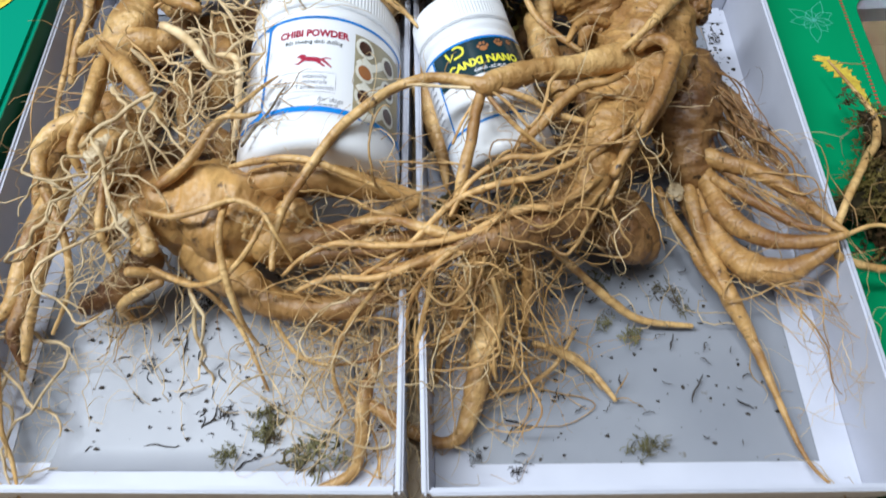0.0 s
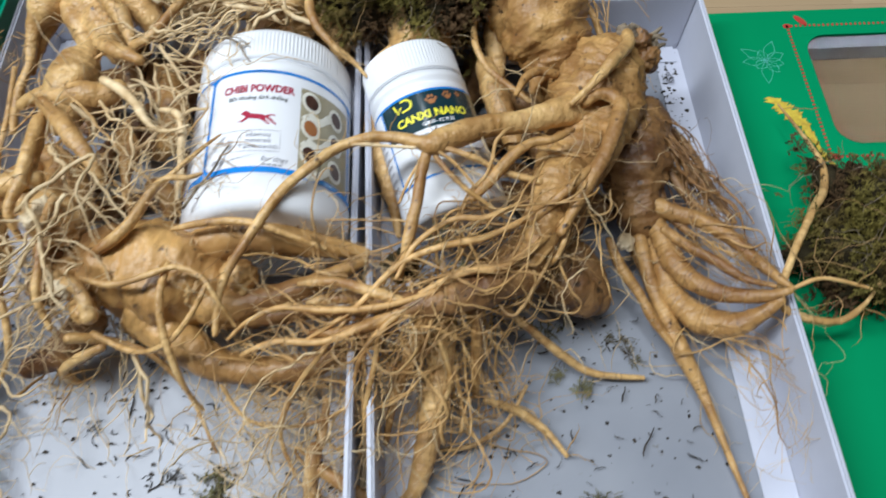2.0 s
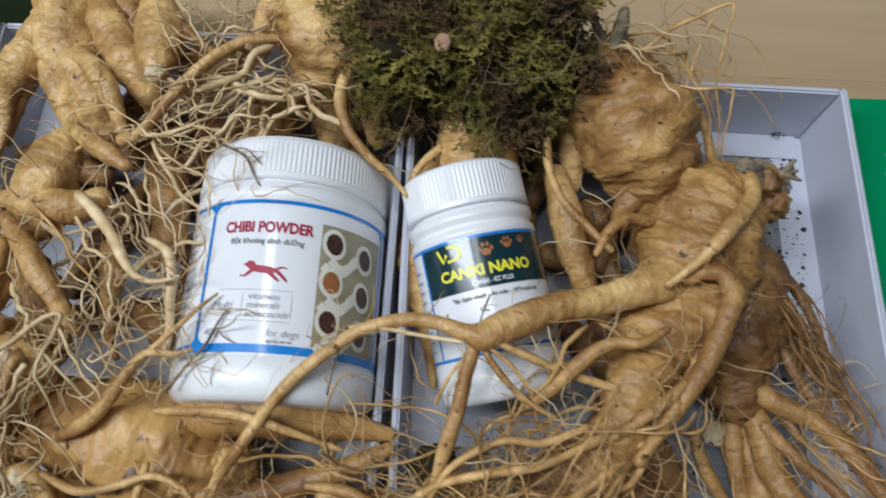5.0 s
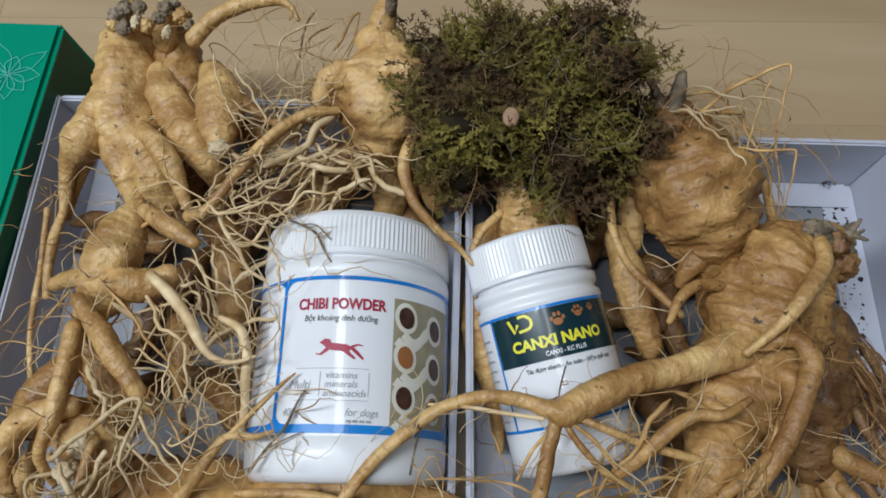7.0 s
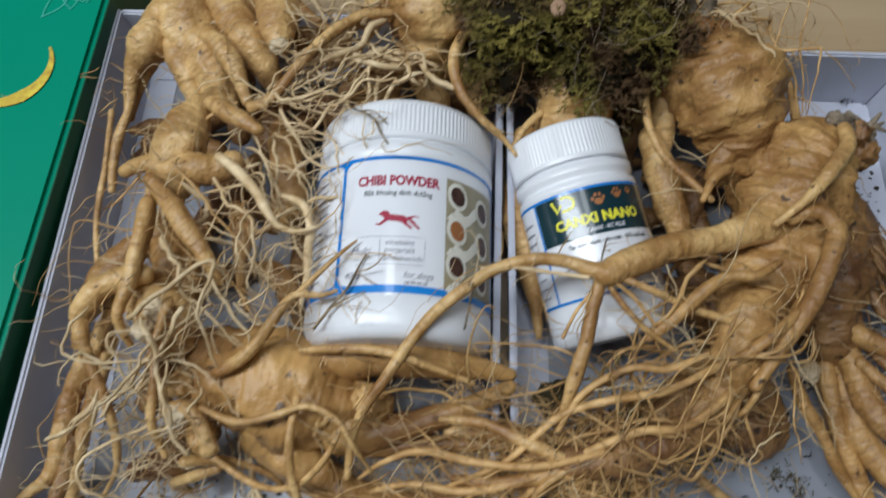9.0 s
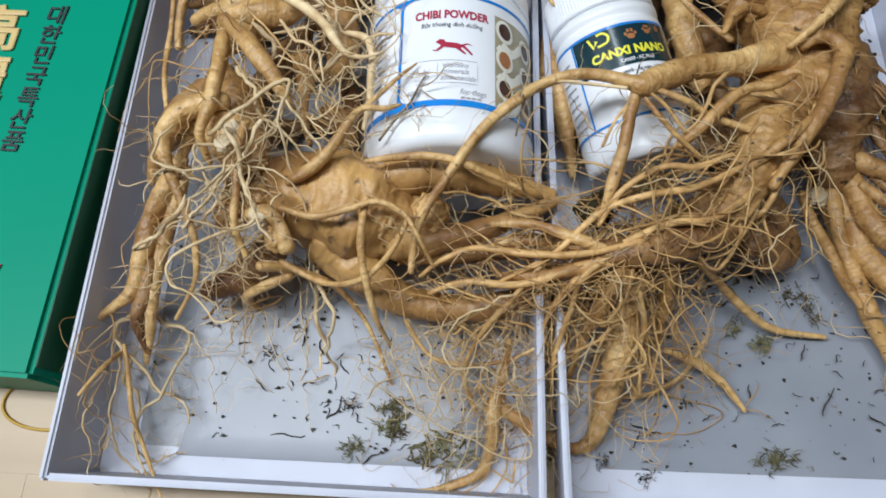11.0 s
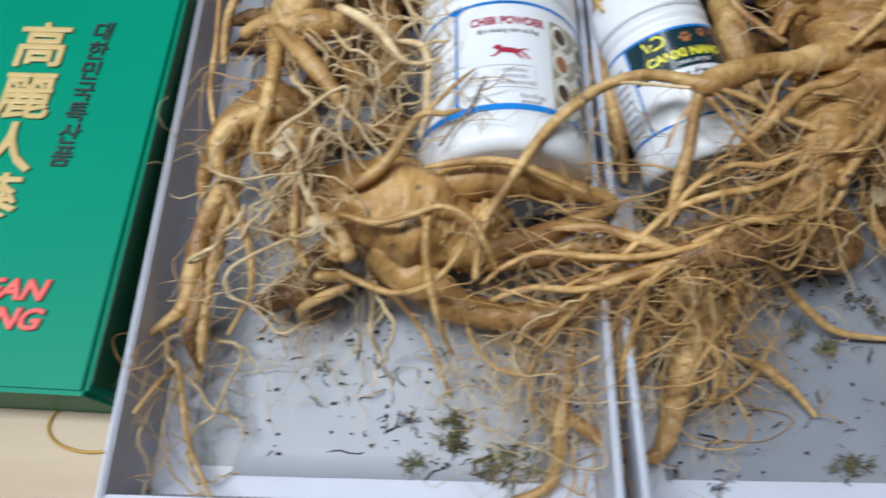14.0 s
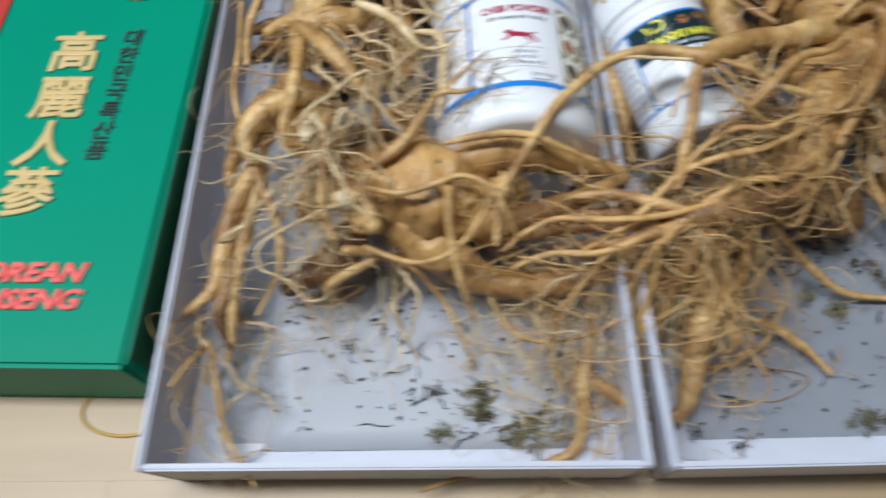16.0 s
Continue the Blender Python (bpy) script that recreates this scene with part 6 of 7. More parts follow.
bundle(middle_tangle, 46, [(0.0745, 0.1219, 0.0500, 0.0176), (0.0727, 0.0985, 0.0250, 0.0214), (0.0623, 0.0823, 0.0120, 0.0250), (0.0440, 0.0692, 0.0100, 0.0248)], .0005, .0001, 174, FIBRE)
bundle(middle_tangle, 47, [(0.0104, 0.1096, 0.0500, 0.0234), (-0.0091, 0.0855, 0.0350, 0.0268), (-0.0170, 0.0580, 0.0200, 0.0272), (-0.0213, 0.0236, 0.0100, 0.0210)], .0005, .0001, 175, PALEFIBRE)
bundle(middle_tangle, 34, [(0.1141, 0.1793, 0.0750, 0.0173), (0.0834, 0.1559, 0.0800, 0.0168), (0.0591, 0.1449, 0.0750, 0.0169), (0.0286, 0.1460, 0.0700, 0.0172)], .0007, .0001, 176, FIBRE)
bundle(middle_tangle, 26, [(0.0372, 0.1464, 0.0700, 0.0172), (0.0084, 0.1516, 0.0700, 0.0174), (-0.0210, 0.1528, 0.0650, 0.0206), (-0.0449, 0.1551, 0.0650, 0.0178)], .0007, .0001, 177, FIBRE)
bundle(middle_tangle, 16, [(0.1278, 0.1934, 0.0800, 0.0116), (0.1233, 0.1661, 0.0700, 0.0144), (0.1181, 0.1473, 0.0550, 0.0177), (0.0990, 0.1320, 0.0350, 0.0215)], .00075, .0001, 178, FIBRE)
limb(middle_tangle, "side_root", [(-0.0168, 0.0621, 0.0300, 0.0038), (-0.0191, 0.0481, 0.0250, 0.0041), (-0.0201, 0.0344, 0.0180, 0.0036), (-0.0256, 0.0204, 0.0100, 0.0027), (-0.0505, 0.0106, 0.0080, 0.0018), (-0.0800, 0.0082, 0.0100, 0.0013), (-0.1030, 0.0000, 0.0200, 0.0010)], ROOT, 6, 179)
bundle(middle_tangle, 30, [(-0.0168, 0.0621, 0.0300, 0.0177), (-0.0159, 0.0402, 0.0200, 0.0178), (-0.0271, 0.0203, 0.0100, 0.0150), (-0.0625, 0.0099, 0.0080, 0.0120)], .0006, .0001, 180, FIBRE)
limb(middle_tangle, "side_root", [(-0.0123, 0.0867, 0.0300, 0.0021), (-0.0145, 0.0693, 0.0250, 0.0024), (-0.0212, 0.0518, 0.0200, 0.0027)], ROOT, 2, 181)
bundle(middle_tangle, 8, [(0.0115, 0.1453, 0.0700, 0.0115), (-0.0093, 0.1620, 0.0850, 0.0169), (0.0042, 0.1757, 0.0900, 0.0169), (0.0327, 0.1702, 0.0850, 0.0197)], .0006, .0001, 182, FIBRE)
limb(middle_tangle, "side_root", [(0.1001, 0.1682, 0.0820, 0.0017), (0.0740, 0.1544, 0.0850, 0.0018), (0.0493, 0.1488, 0.0850, 0.0019), (0.0279, 0.1411, 0.0800, 0.0017), (0.0066, 0.1224, 0.0720, 0.0014), (-0.0185, 0.1108, 0.0600, 0.0011)], FIBRE, 4, 183)
limb(middle_tangle, "side_root", [(0.1062, 0.1579, 0.0780, 0.0017), (0.0827, 0.1404, 0.0800, 0.0019), (0.0608, 0.1365, 0.0800, 0.0019), (0.0367, 0.1251, 0.0760, 0.0018), (0.0156, 0.1087, 0.0660, 0.0015), (0.0052, 0.0941, 0.0500, 0.0012), (0.0033, 0.0751, 0.0300, 0.0009)], FIBRE, 4, 184)
limb(middle_tangle, "side_root", [(0.0368, 0.1226, 0.0750, 0.0014), (0.0208, 0.1112, 0.0720, 0.0015), (0.0162, 0.0974, 0.0600, 0.0015), (0.0103, 0.0778, 0.0450, 0.0014), (0.0097, 0.0635, 0.0300, 0.0010)], ROOT, 4, 185)
limb(middle_tangle, "side_root", [(0.0491, 0.1062, 0.0650, 0.0013), (0.0539, 0.0905, 0.0500, 0.0014), (0.0480, 0.0780, 0.0400, 0.0013), (0.0419, 0.0651, 0.0300, 0.0010)], ROOT, 4, 186)
limb(middle_tangle, "side_root", [(0.0474, 0.1277, 0.0780, 0.0016), (0.0202, 0.1206, 0.0780, 0.0019), (-0.0073, 0.1210, 0.0740, 0.0019), (-0.0302, 0.1247, 0.0700, 0.0017), (-0.0474, 0.1194, 0.0660, 0.0013), (-0.0590, 0.1120, 0.0600, 0.0009)], FIBRE, 4, 187)
limb(middle_tangle, "side_root", [(0.0424, 0.1202, 0.0740, 0.0017), (0.0153, 0.1146, 0.0700, 0.0019), (-0.0097, 0.1090, 0.0620, 0.0020), (-0.0359, 0.1107, 0.0580, 0.0016), (-0.0541, 0.1066, 0.0500, 0.0012)], FIBRE, 4, 188)
limb(middle_tangle, "side_root", [(0.0898, 0.1695, 0.0900, 0.0014), (0.0732, 0.1625, 0.0900, 0.0016), (0.0569, 0.1619, 0.0900, 0.0016), (0.0383, 0.1514, 0.0850, 0.0015), (0.0281, 0.1360, 0.0780, 0.0012)], FIBRE, 4, 189)
limb(middle_tangle, "side_root", [(0.1196, 0.1833, 0.0850, 0.0013), (0.1170, 0.1636, 0.0800, 0.0014), (0.1108, 0.1495, 0.0700, 0.0014), (0.1020, 0.1443, 0.0600, 0.0013), (0.0965, 0.1312, 0.0450, 0.0010)], ROOT, 4, 190)
limb(middle_tangle, "side_root", [(0.0039, 0.1209, 0.0680, 0.0013), (-0.0123, 0.1027, 0.0580, 0.0014), (-0.0265, 0.0880, 0.0450, 0.0015), (-0.0353, 0.0701, 0.0300, 0.0012), (-0.0287, 0.0514, 0.0200, 0.0009)], ROOT, 4, 191)
limb(middle_tangle, "side_root", [(-0.0663, 0.0936, 0.0400, 0.0010), (-0.0542, 0.0784, 0.0300, 0.0012), (-0.0360, 0.0741, 0.0260, 0.0012), (-0.0118, 0.0774, 0.0300, 0.0010), (0.0057, 0.0849, 0.0400, 0.0009)], ROOT, 4, 192)

fine_front = plant("loose sheaf of hair-fine ginseng rootlets over the front edge")
bundle(fine_front, 40, [(-0.0552, 0.0957, 0.0350, 0.0242), (-0.0489, 0.0799, 0.0250, 0.0275), (-0.0362, 0.0641, 0.0150, 0.0308), (-0.0381, 0.0406, 0.0080, 0.0276)], .00028, .00008, 194, PALEFIBRE)
bundle(fine_front, 40, [(0.0223, 0.1009, 0.0500, 0.0232), (0.0119, 0.0804, 0.0350, 0.0296), (0.0010, 0.0589, 0.0200, 0.0271), (-0.0067, 0.0304, 0.0080, 0.0212)], .00028, .00008, 195, PALEFIBRE)
bundle(fine_front, 30, [(-0.1559, 0.1151, 0.0400, 0.0216), (-0.1600, 0.0952, 0.0200, 0.0255), (-0.1639, 0.0779, 0.0100, 0.0225), (-0.1639, 0.0559, 0.0070, 0.0190)], .00028, .00008, 196, PALEFIBRE)
bundle(fine_front, 18, [(0.2190, 0.1197, 0.0300, 0.0225), (0.2221, 0.0896, 0.0350, 0.0184), (0.2291, 0.0719, 0.0300, 0.0182), (0.2179, 0.0438, 0.0200, 0.0181)], .00028, .00008, 197, PALEFIBRE)
bundle(fine_front, 30, [(-0.2145, 0.0863, 0.0300, 0.0155), (-0.2173, 0.0631, 0.0200, 0.0187), (-0.2119, 0.0369, 0.0120, 0.0155), (-0.1990, 0.0107, 0.0120, 0.0121)], .00028, .00008, 198, PALEFIBRE)
bundle(fine_front, 30, [(-0.0938, 0.3421, 0.0900, 0.0224), (-0.0729, 0.3588, 0.0900, 0.0227), (-0.0659, 0.3936, 0.0850, 0.0238)], .00028, .00008, 199, PALEFIBRE)
limb(fine_front, "side_root", [(-0.2183, 0.0765, 0.0300, 0.0012), (-0.2120, 0.0581, 0.0300, 0.0014), (-0.2088, 0.0410, 0.0250, 0.0014), (-0.2040, 0.0248, 0.0150, 0.0011), (-0.1842, 0.0018, 0.0300, 0.0007)], ROOT, 4, 200)
limb(fine_front, "side_root", [(-0.2191, 0.0733, 0.0300, 0.0012), (-0.2206, 0.0603, 0.0450, 0.0012), (-0.2257, 0.0473, 0.0500, 0.0009)], ROOT, 4, 201)

hub = plant("knotted reddish-brown root crown in the middle of the rootlets")
limb(hub, "body", [(0.0957, 0.1432, 0.0620, 0.0087), (0.0741, 0.1333, 0.0680, 0.0093), (0.0537, 0.1261, 0.0720, 0.0084), (0.0344, 0.1237, 0.0720, 0.0067), (0.0178, 0.1271, 0.0680, 0.0042)], ROOTDARK, 14, 203)
limb(hub, "leg", [(0.0371, 0.1238, 0.0720, 0.0047), (0.0208, 0.1164, 0.0700, 0.0039), (0.0014, 0.1133, 0.0640, 0.0031), (-0.0158, 0.1140, 0.0600, 0.0023)], ROOTMID, 8, 204)
limb(hub, "leg", [(0.0429, 0.1234, 0.0700, 0.0048), (0.0385, 0.1135, 0.0600, 0.0043), (0.0312, 0.0990, 0.0480, 0.0035), (0.0236, 0.0841, 0.0350, 0.0024), (0.0189, 0.0659, 0.0200, 0.0015)], ROOTMID, 8, 205)
limb(hub, "leg", [(0.0659, 0.1276, 0.0660, 0.0042), (0.0682, 0.1178, 0.0520, 0.0035), (0.0679, 0.1045, 0.0360, 0.0027), (0.0673, 0.0901, 0.0200, 0.0018)], ROOTMID, 8, 206)
limb(hub, "leg", [(0.0313, 0.1238, 0.0750, 0.0030), (0.0146, 0.1306, 0.0750, 0.0031), (-0.0054, 0.1382, 0.0700, 0.0026), (-0.0229, 0.1393, 0.0660, 0.0017)], ROOT, 6, 207)
bundle(hub, 20, [(0.1175, 0.1700, 0.0800, 0.0169), (0.1041, 0.1562, 0.0750, 0.0198), (0.0921, 0.1448, 0.0650, 0.0201), (0.0893, 0.1289, 0.0500, 0.0177)], .0003, .00008, 208, PALEFIBRE)
bundle(hub, 40, [(0.0485, 0.1252, 0.0700, 0.0196), (0.0357, 0.1073, 0.0600, 0.0255), (0.0320, 0.0862, 0.0400, 0.0293), (0.0249, 0.0662, 0.0200, 0.0272)], .0003, .00008, 209, FIBRE)
bundle(hub, 24, [(0.0368, 0.1226, 0.0750, 0.0193), (0.0152, 0.1176, 0.0700, 0.0251), (-0.0067, 0.1053, 0.0600, 0.0284), (-0.0240, 0.0895, 0.0400, 0.0266)], .0003, .00008, 210, FIBRE)

jar_strands = plant("few thin grey rootlets lying over the jar")
limb(jar_strands, "side_root", [(-0.0789, 0.2831, 0.0955, 0.0005), (-0.0704, 0.2802, 0.0965, 0.0006), (-0.0621, 0.2757, 0.0965, 0.0006), (-0.0570, 0.2667, 0.0955, 0.0005), (-0.0514, 0.2598, 0.0945, 0.0004)], BARK, 4, 212)
limb(jar_strands, "side_root", [(-0.0691, 0.2796, 0.0965, 0.0004), (-0.0626, 0.2798, 0.0965, 0.0004), (-0.0555, 0.2734, 0.0960, 0.0003)], BARK, 3, 213)
limb(jar_strands, "side_root", [(-0.0809, 0.1733, 0.0880, 0.0007), (-0.0725, 0.1834, 0.0930, 0.0006), (-0.0659, 0.1914, 0.0950, 0.0006), (-0.0622, 0.2006, 0.0955, 0.0005), (-0.0593, 0.2065, 0.0955, 0.0004)], BARK, 5, 214)
limb(jar_strands, "side_root", [(-0.0735, 0.1823, 0.0930, 0.0005), (-0.0640, 0.1869, 0.0955, 0.0003), (-0.0585, 0.1894, 0.0955, 0.0002)], BARK, 3, 215)
limb(jar_strands, "side_root", [(-0.0084, 0.2028, 0.0940, 0.0006), (0.0069, 0.2017, 0.1000, 0.0008), (0.0206, 0.2000, 0.1010, 0.0009), (0.0385, 0.1981, 0.1010, 0.0009)], PALEFIBRE, 4, 216)
limb(jar_strands, "side_root", [(-0.0137, 0.1751, 0.0930, 0.0005), (-0.0120, 0.1860, 0.0945, 0.0005), (-0.0096, 0.1972, 0.0950, 0.0003), (-0.0083, 0.2027, 0.0950, 0.0003)], BARK, 3, 217)
limb(jar_strands, "side_root", [(0.0495, 0.2219, 0.0860, 0.0004), (0.0465, 0.2116, 0.0900, 0.0004), (0.0447, 0.1994, 0.0950, 0.0003)], BARK, 2, 218)
limb(jar_strands, "side_root", [(0.0422, 0.1947, 0.0970, 0.0007), (0.0349, 0.1861, 0.0900, 0.0008), (0.0295, 0.1751, 0.0850, 0.0008)], FIBRE, 3, 219)
limb(jar_strands, "side_root", [(0.0497, 0.1969, 0.1000, 0.0008), (0.0590, 0.1911, 0.0960, 0.0009), (0.0686, 0.1811, 0.0900, 0.0008)], FIBRE, 3, 220)


# ---- broken roots underneath the pile ----
# Filler roots; their dark brown skin takes in the shade beneath the pile.
under = random.Random(21)
for x0, x1, y0, y1, n in ((-0.205, -0.105, 0.19, 0.335, 13), (-0.10, -0.02, 0.300, 0.345, 6), (0.030, 0.185, 0.235, 0.325, 13), (0.085, 0.180, 0.165, 0.23, 6)):
    for _ in range(n):
        x, y = under.uniform(x0, x1), under.uniform(y0, y1)
        a, ln, r = under.uniform(0, math.pi), under.uniform(0.025, 0.055), under.uniform(0.006, 0.012)
        dx, dy = math.cos(a) * ln, math.sin(a) * ln
        z = 0.004 + r + under.choice((0, 0, 0.006, 0.012))
        pts = [(x - dx * 0.5, y - dy * 0.5, z, r * 0.7), (x, y, z + 0.003, r), (x + dx * 0.4, y + dy * 0.4 + 0.004, z, r * 0.7), (x + dx * 0.8, y + dy * 0.7, max(0.008, z - 0.004), r * 0.3)]
        tagged(mesh_object("root_piece", tube(bmesh.new(), pts, 14, 0.002, 0.13, 0.08, under.randrange(999)), ROOTDARK, smooth=True),
               "small brown ginseng root half hidden in the pile", "root", "small roots in the pile")


# ---- moss ----
def moss_clump(label, cx, cy, cz, rx, ry, rz, n, seed, size=1.0, stray=0.25):
    rng = random.Random(seed)
    ob = thing("moss_clump", label, "moss")
    off = Vector((seed * 2.3, seed, 0))

    def reach(d):
        return 1 + 0.55 * noise.noise(d * 1.7 + off) + 0.50 * noise.noise(d * 3.6 + off) + 0.30 * noise.noise(d * 8.5 + off)

    bm = bmesh.new()
    bmesh.ops.create_icosphere(bm, subdivisions=4, radius=1)
    for v in bm.verts:
        d = v.co.normalized()
        k = 0.84 * reach(d) + 0.06 * noise.noise(d * 13 + off)
        v.co = (cx + d.x * rx * k, cy + d.y * ry * k, max(0.0165, cz + d.z * rz * k))
    part("peat_core", bm, MOSSCORE, ob, "dark peaty core", smooth=True)
    verts, faces = [], []
    for _ in range(n):
        d = Vector((rng.gauss(0, 1), rng.gauss(0, 1), rng.gauss(0.25, 1))).normalized()
        k = reach(d) * rng.uniform(0.74, 1.02)
        p = Vector((cx + d.x * rx * k, cy + d.y * ry * k, max(0.017, cz + d.z * rz * k)))
        head = (d * 0.6 + Vector((rng.gauss(0, 0.6), rng.gauss(0, 0.6), rng.gauss(0.05, 0.6)))).normalized()
        length = rng.uniform(0.004, 0.0095) * size * (1.6 if rng.random() < stray * 0.3 else 1)
        q = p.copy()
        w = rng.uniform(0.00022, 0.00045)
        prev = None
        for s in range(6):
            side = head.cross(Vector((0.3, 0.2, 1))).normalized()
            i = len(verts)
            verts.extend((q - side * w, q + side * w))
            if prev is not None:
                faces.append((prev, prev + 1, i + 1, i))
            prev = i
            if s:
                for sg in (-1, 1):
                    out = (side * sg + head * 0.7 + Vector((rng.gauss(0, 0.35), rng.gauss(0, 0.35), rng.gauss(0, 0.35)))).normalized()
                    lf = rng.uniform(0.0014, 0.0031) * size * (1.1 - s * 0.1)
                    i = len(verts)
                    verts.extend((q, q + out * lf * 0.5 + head * 0.0006, q + out * lf, q + out * lf * 0.5 - head * 0.0006))
                    faces.append((i, i + 1, i + 2, i + 3))
            head = (head + Vector((rng.gauss(0, 0.28), rng.gauss(0, 0.28), rng.gauss(-0.04, 0.28)))).normalized()
            q = q + head * length / 5
    list_object("moss_frond", verts, faces, MOSS, ob, "green and brown moss fronds", "stuff")
    verts, faces = [], []
    for _ in range(n // 45):
        d = Vector((rng.gauss(0, 1), rng.gauss(0, 1), rng.gauss(0.3, 1))).normalized()
        k = reach(d) * 0.9
        q = Vector((cx + d.x * rx * k, cy + d.y * ry * k, max(0.018, cz + d.z * rz * k)))
        head = Vector((rng.gauss(0, 1), rng.gauss(0, 1), rng.gauss(0.3, 0.6))).normalized()
        line = []
        for s in range(8):
            line.append(q.copy())
            head = (head + Vector((rng.gauss(0, 0.35), rng.gauss(0, 0.35), rng.gauss(-0.05, 0.3)))).normalized()
            q = q + head * 0.0045
        thread(verts, faces, line, 0.00035, 0.0001, 4)
    list_object("dead_thread", verts, faces, BARK, ob, "brown dead threads", "stuff")
    return ob


moss_clump("thick green and brown moss clump on a root head", 0.036, 0.350, 0.084, 0.058, 0.044, 0.038, 8500, 5)
moss_clump("green moss clump lying on the green lid", 0.308, 0.172, 0.036, 0.048, 0.046, 0.024, 3600, 8)
chip = bmesh.new()
bmesh.ops.create_icosphere(chip, subdivisions=3, radius=1)
for v in chip.verts:
    v.co = Vector((0.0235, 0.322, 0.1215)) + Vector((v.co.x * 0.0036, v.co.y * 0.0048, v.co.z * 0.0016)) * (1 + 0.2 * noise.noise(v.co * 2))
tagged(mesh_object("root_chip", chip, CHIP, smooth=True), "pale pinkish root chip caught in the moss", "root chip")


# ---- litter on the tray floors ----
def scrap(name, label, x, y, r, mat, seed, flat=0.35, long=1.0, turn=0.0, n=26, z=0.0058):
    """A ragged little tuft of flakes and threads."""
    rng = random.Random(seed)
    verts, faces = [], []
    for _ in range(n):
        a, q = rng.uniform(0, 6.28), r * rng.random() ** 0.6
        px, py = q * math.cos(a) * long, q * math.sin(a)
        p = Vector((x + px * math.cos(turn) - py * math.sin(turn), y + px * math.sin(turn) + py * math.cos(turn), z + rng.random() * r * flat))
        head = Vector((rng.gauss(0, 1), rng.gauss(0, 1), rng.gauss(0, 0.4))).normalized()
        line = []
        for s in range(5):
            line.append(p.copy())
            head = (head + Vector((rng.gauss(0, 0.5), rng.gauss(0, 0.5), rng.gauss(0, 0.25)))).normalized()
            p = p + head * r * 0.22
            p.z = max(p.z, z)
        thread(verts, faces, line, r * rng.uniform(0.05, 0.13), r * 0.03, 4)
    return tagged(list_object(name, verts, faces, mat), label, name.replace("_", " "))


tuft = "dry green moss scrap on the tray floor"
for i, (x, y, r, lg, tn) in enumerate(((-0.074, 0.049, 0.0085, 1.2, 1.2), (-0.044, 0.030, 0.0115, 1.3, 0.1), (-0.094, 0.031, 0.0050, 1.5, 0.6), (0.129, 0.096, 0.0055, 1.0, 1.0),
                                       (0.130, 0.035, 0.0060, 1.9, 0.2), (0.159, 0.118, 0.0048, 2.6, 1.9), (-0.072, 0.041, 0.0060, 0.8, 1.0), (0.115, 0.105, 0.0042, 1.4, 0.8))):
    scrap("moss_scrap", tuft, x, y, r, MOSSBIT, i + 40, 0.4, lg, tn, 60)
for i, (x, y, r, lg, tn) in enumerate(((-0.097, 0.053, 0.0045, 1.0, 0.3), (-0.145, 0.080, 0.0036, 1.3, 0.2), (-0.163, 0.121, 0.0036, 1.6, 0.5), (-0.132, 0.130, 0.0050, 1.7, 2.2), (0.039, 0.029, 0.0034, 1.4, 0.9),
                                       (0.063, 0.023, 0.0038, 1.5, 0.4), (-0.118, 0.118, 0.0046, 1.0, 0.4), (0.012, 0.030, 0.0030, 1.2, 1.1), (0.214, 0.318, 0.0036, 1.2, 0.4), (0.213, 0.350, 0.0030, 2.0, 0.2), (0.208, 0.262, 0.0030, 1.2, 1.0))):
    scrap("soil_lump", "dark crumbly soil lump on white card", x, y, r, SOIL, i + 70, 0.5, lg, tn, 34)


def twig(x, y, length, turn, seed, bend=0.6, r=0.00065, z=0.0062, mat=None):
    rng = random.Random(seed)
    verts, faces = [], []
    p, head = Vector((x, y, z)), turn
    line = []
    for _ in range(9):
        line.append(p.copy())
        head += rng.gauss(0, bend * 0.6)
        p = p + Vector((math.cos(head), math.sin(head), rng.gauss(0, 0.05))) * length / 8
        p.z = max(z - 0.0006, p.z)
    thread(verts, faces, line, r, r * 0.4, 5)
    return tagged(list_object("twig", verts, faces, mat or SOIL), "thin dark root fibre scrap on white card", "twig", "dark fibre scraps")


for i, (x, y, ln, tn) in enumerate(((0.055, 0.050, 0.017, -0.3), (0.060, 0.046, 0.012, -1.2), (0.158, 0.058, 0.018, 1.1), (-0.115, 0.080, 0.011, 0.9), (-0.128, 0.084, 0.018, 1.0), (-0.088, 0.022, 0.013, 0.7),
                                    (-0.152, 0.065, 0.010, -0.5), (-0.140, 0.035, 0.020, 0.5), (-0.110, 0.045, 0.016, 0.5), (-0.175, 0.100, 0.009, -0.9), (-0.085, 0.092, 0.012, 0.4), (-0.100, 0.070, 0.010, 2.0), (0.105, 0.118, 0.012, 0.2),
                                    (0.090, 0.090, 0.011, 2.4), (0.150, 0.088, 0.010, 0.9), (0.182, 0.060, 0.010, -0.8), (0.120, 0.066, 0.008, 0.3), (-0.060, 0.075, 0.011, 0.4), (-0.125, 0.062, 0.009, 1.3), (-0.165, 0.084, 0.008, 0.2))):
    twig(x, y, ln, tn, i + 300)
rng = random.Random(77)
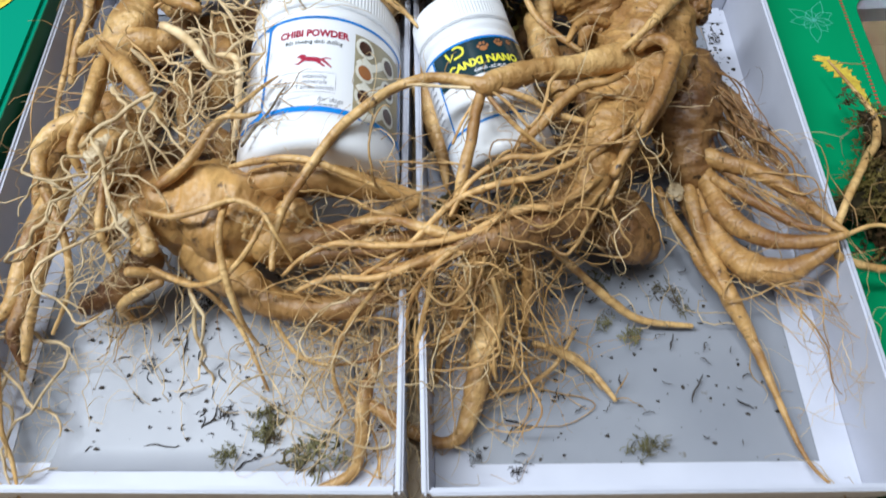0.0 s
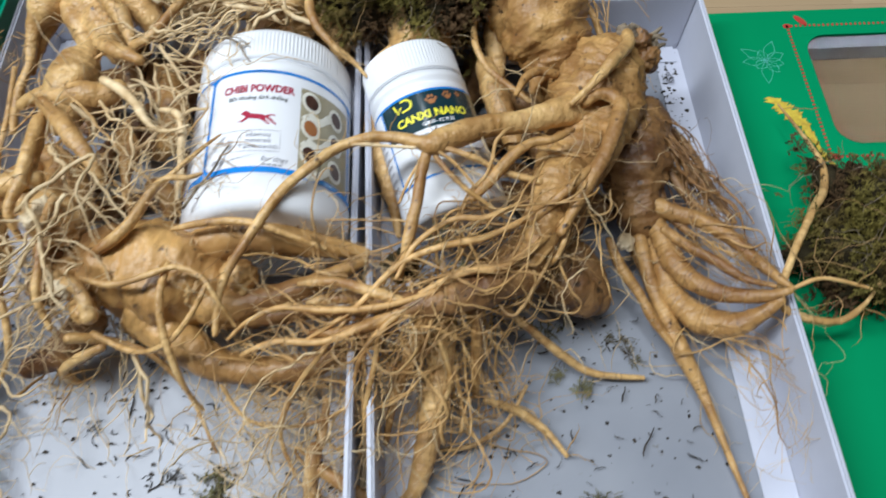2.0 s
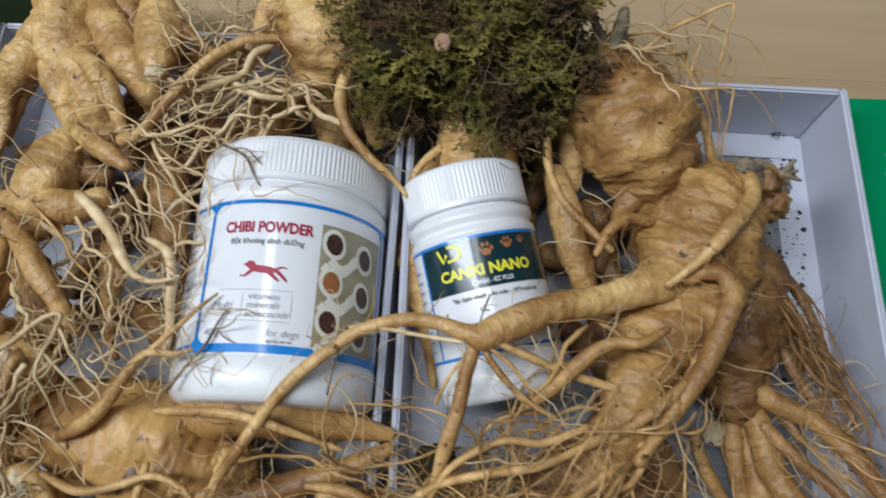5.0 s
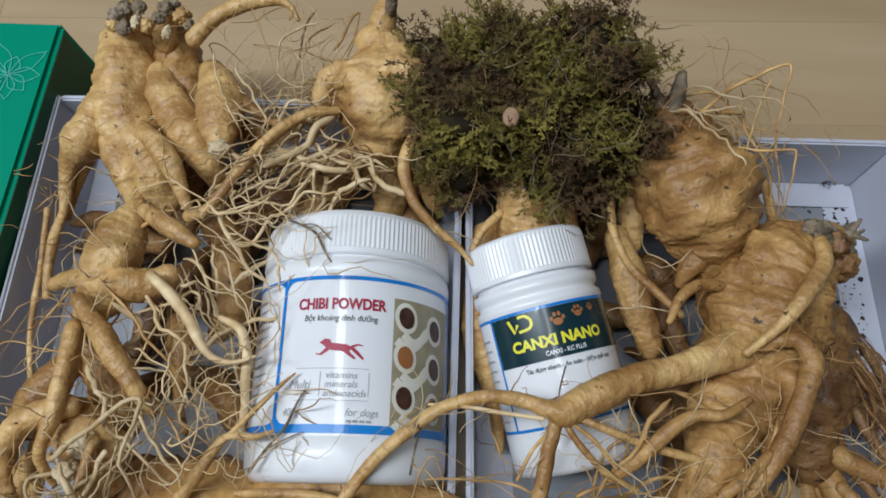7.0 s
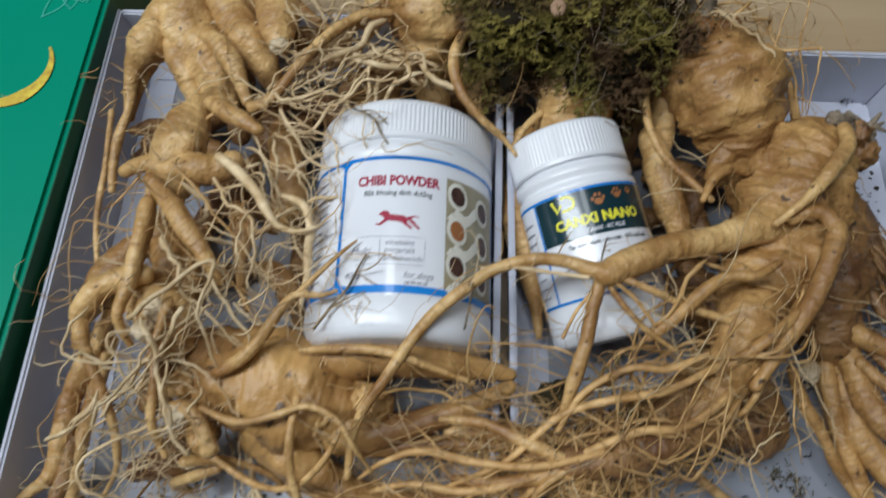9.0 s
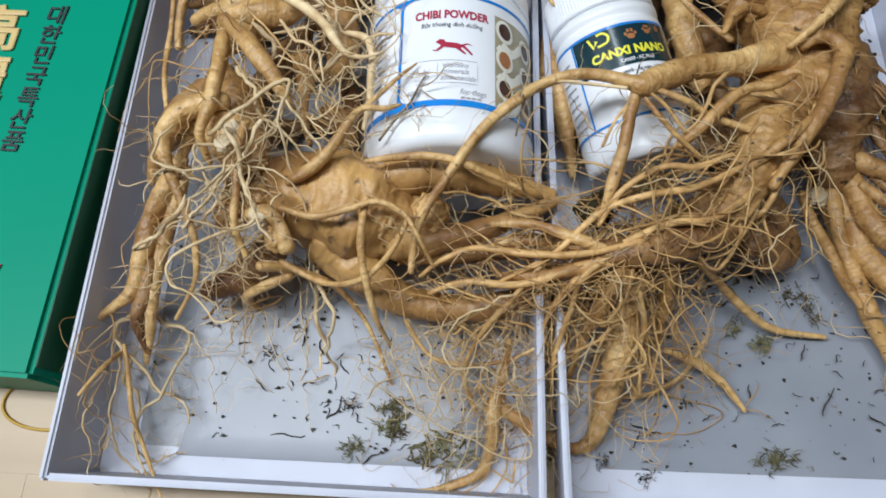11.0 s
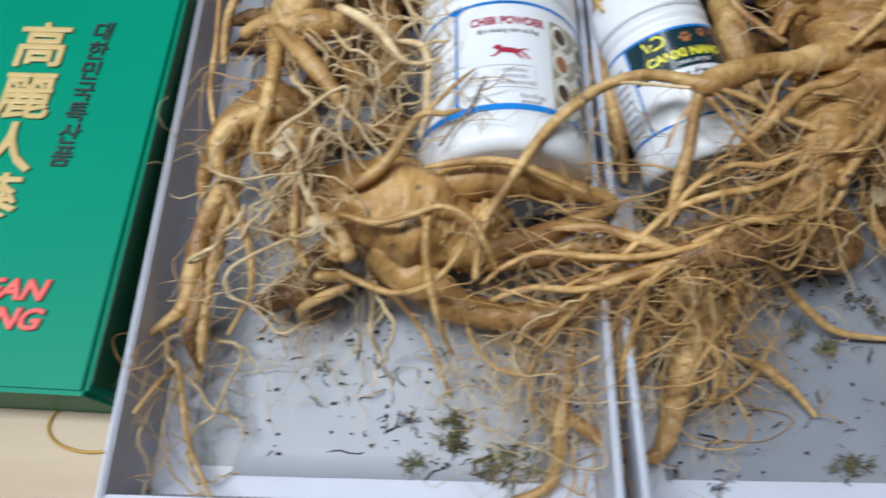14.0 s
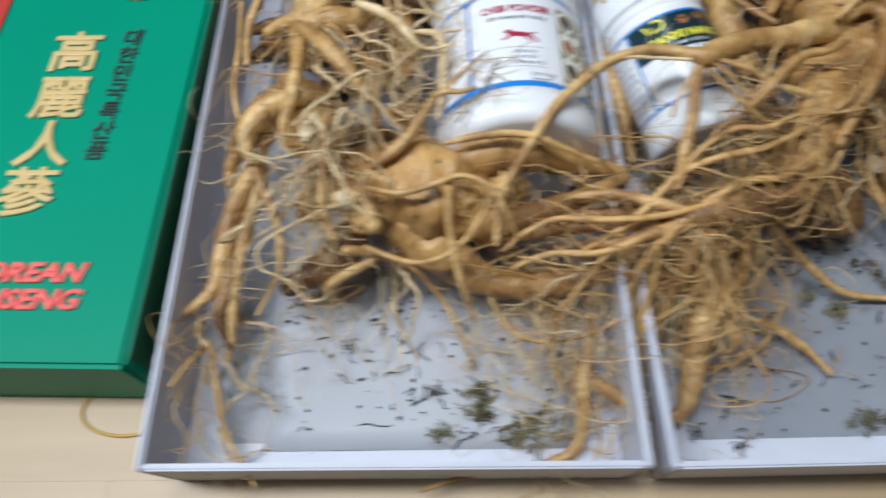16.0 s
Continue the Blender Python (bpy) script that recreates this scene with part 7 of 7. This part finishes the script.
for _ in range(110):
    if rng.random() < 0.62:
        x, y = rng.uniform(-0.180, -0.030), rng.uniform(0.028, 0.150)
    else:
        x, y = rng.uniform(0.045, 0.195), rng.uniform(0.025, 0.140)
    twig(x, y, rng.uniform(0.003, 0.009), rng.uniform(0, 6.28), rng.randrange(9999), 0.9, rng.uniform(0.00022, 0.0005))


def crumbs(name, label, areas, seed):
    rng = random.Random(seed)
    verts, faces = [], []
    for x0, x1, y0, y1, n, z in areas:
        for _ in range(n):
            x, y = rng.uniform(x0, x1), rng.uniform(y0, y1)
            r = rng.choice((0.0003, 0.0004, 0.0005, 0.0007, 0.0011))
            base = len(verts)
            k = rng.choice((4, 5, 6))
            turn = rng.uniform(0, 6.28)
            for i in range(k):
                a = turn + 2 * math.pi * i / k
                verts.append((x + r * rng.uniform(0.4, 2.2) * math.cos(a), y + r * rng.uniform(0.4, 1.6) * math.sin(a), z))
            verts.append((x, y, z + r * rng.uniform(0.4, 0.9)))
            for i in range(k):
                faces.append((base + i, base + (i + 1) % k, base + k))
    ob = list_object(name, verts, faces, SOIL, None, label, "stuff")
    ob["category"] = "soil"
    return ob


crumbs("soil_crumbs", "scattered dark soil crumbs on the tray floors",
       ((-0.185, -0.030, 0.025, 0.160, 150, 0.0066), (-0.022, -0.004, 0.02, 0.15, 130, 0.0038), (0.035, 0.205, 0.022, 0.150, 170, 0.0030), (0.205, 0.224, 0.20, 0.345, 150, 0.0038), (0.185, 0.206, 0.23, 0.345, 120, 0.0030),
        (-0.222, -0.205, 0.05, 0.34, 40, 0.0038), (0.060, 0.160, 0.120, 0.170, 120, 0.0031)), 13)

scrap("moss_scrap", "dry brown moss scrap lying on the table", -0.118, -0.012, 0.0060, MOSSBIT, 801, 0.5, 1.6, 0.2, 70, 0.0006)
for i, (x, y, r) in enumerate(((0.112, 0.132, 0.007), (0.150, 0.126, 0.005))):
    scrap("soil_lump", "loose fibrous brown soil on the liner paper", x, y, r, MOSSBIT, i + 900, 0.3, 1.5, 0.7 * i, 24, 0.0036)
# moss caught in the middle of the tangle
for i, (x, y, z, r) in enumerate(((0.048, 0.160, 0.080, 0.007), (0.062, 0.146, 0.072, 0.006))):
    scrap("moss_scrap", "dry green moss scrap caught in rootlets", x, y, r * 0.8, MOSSBIT, i + 500, 0.5, 1.5, 0.9, 40, z)
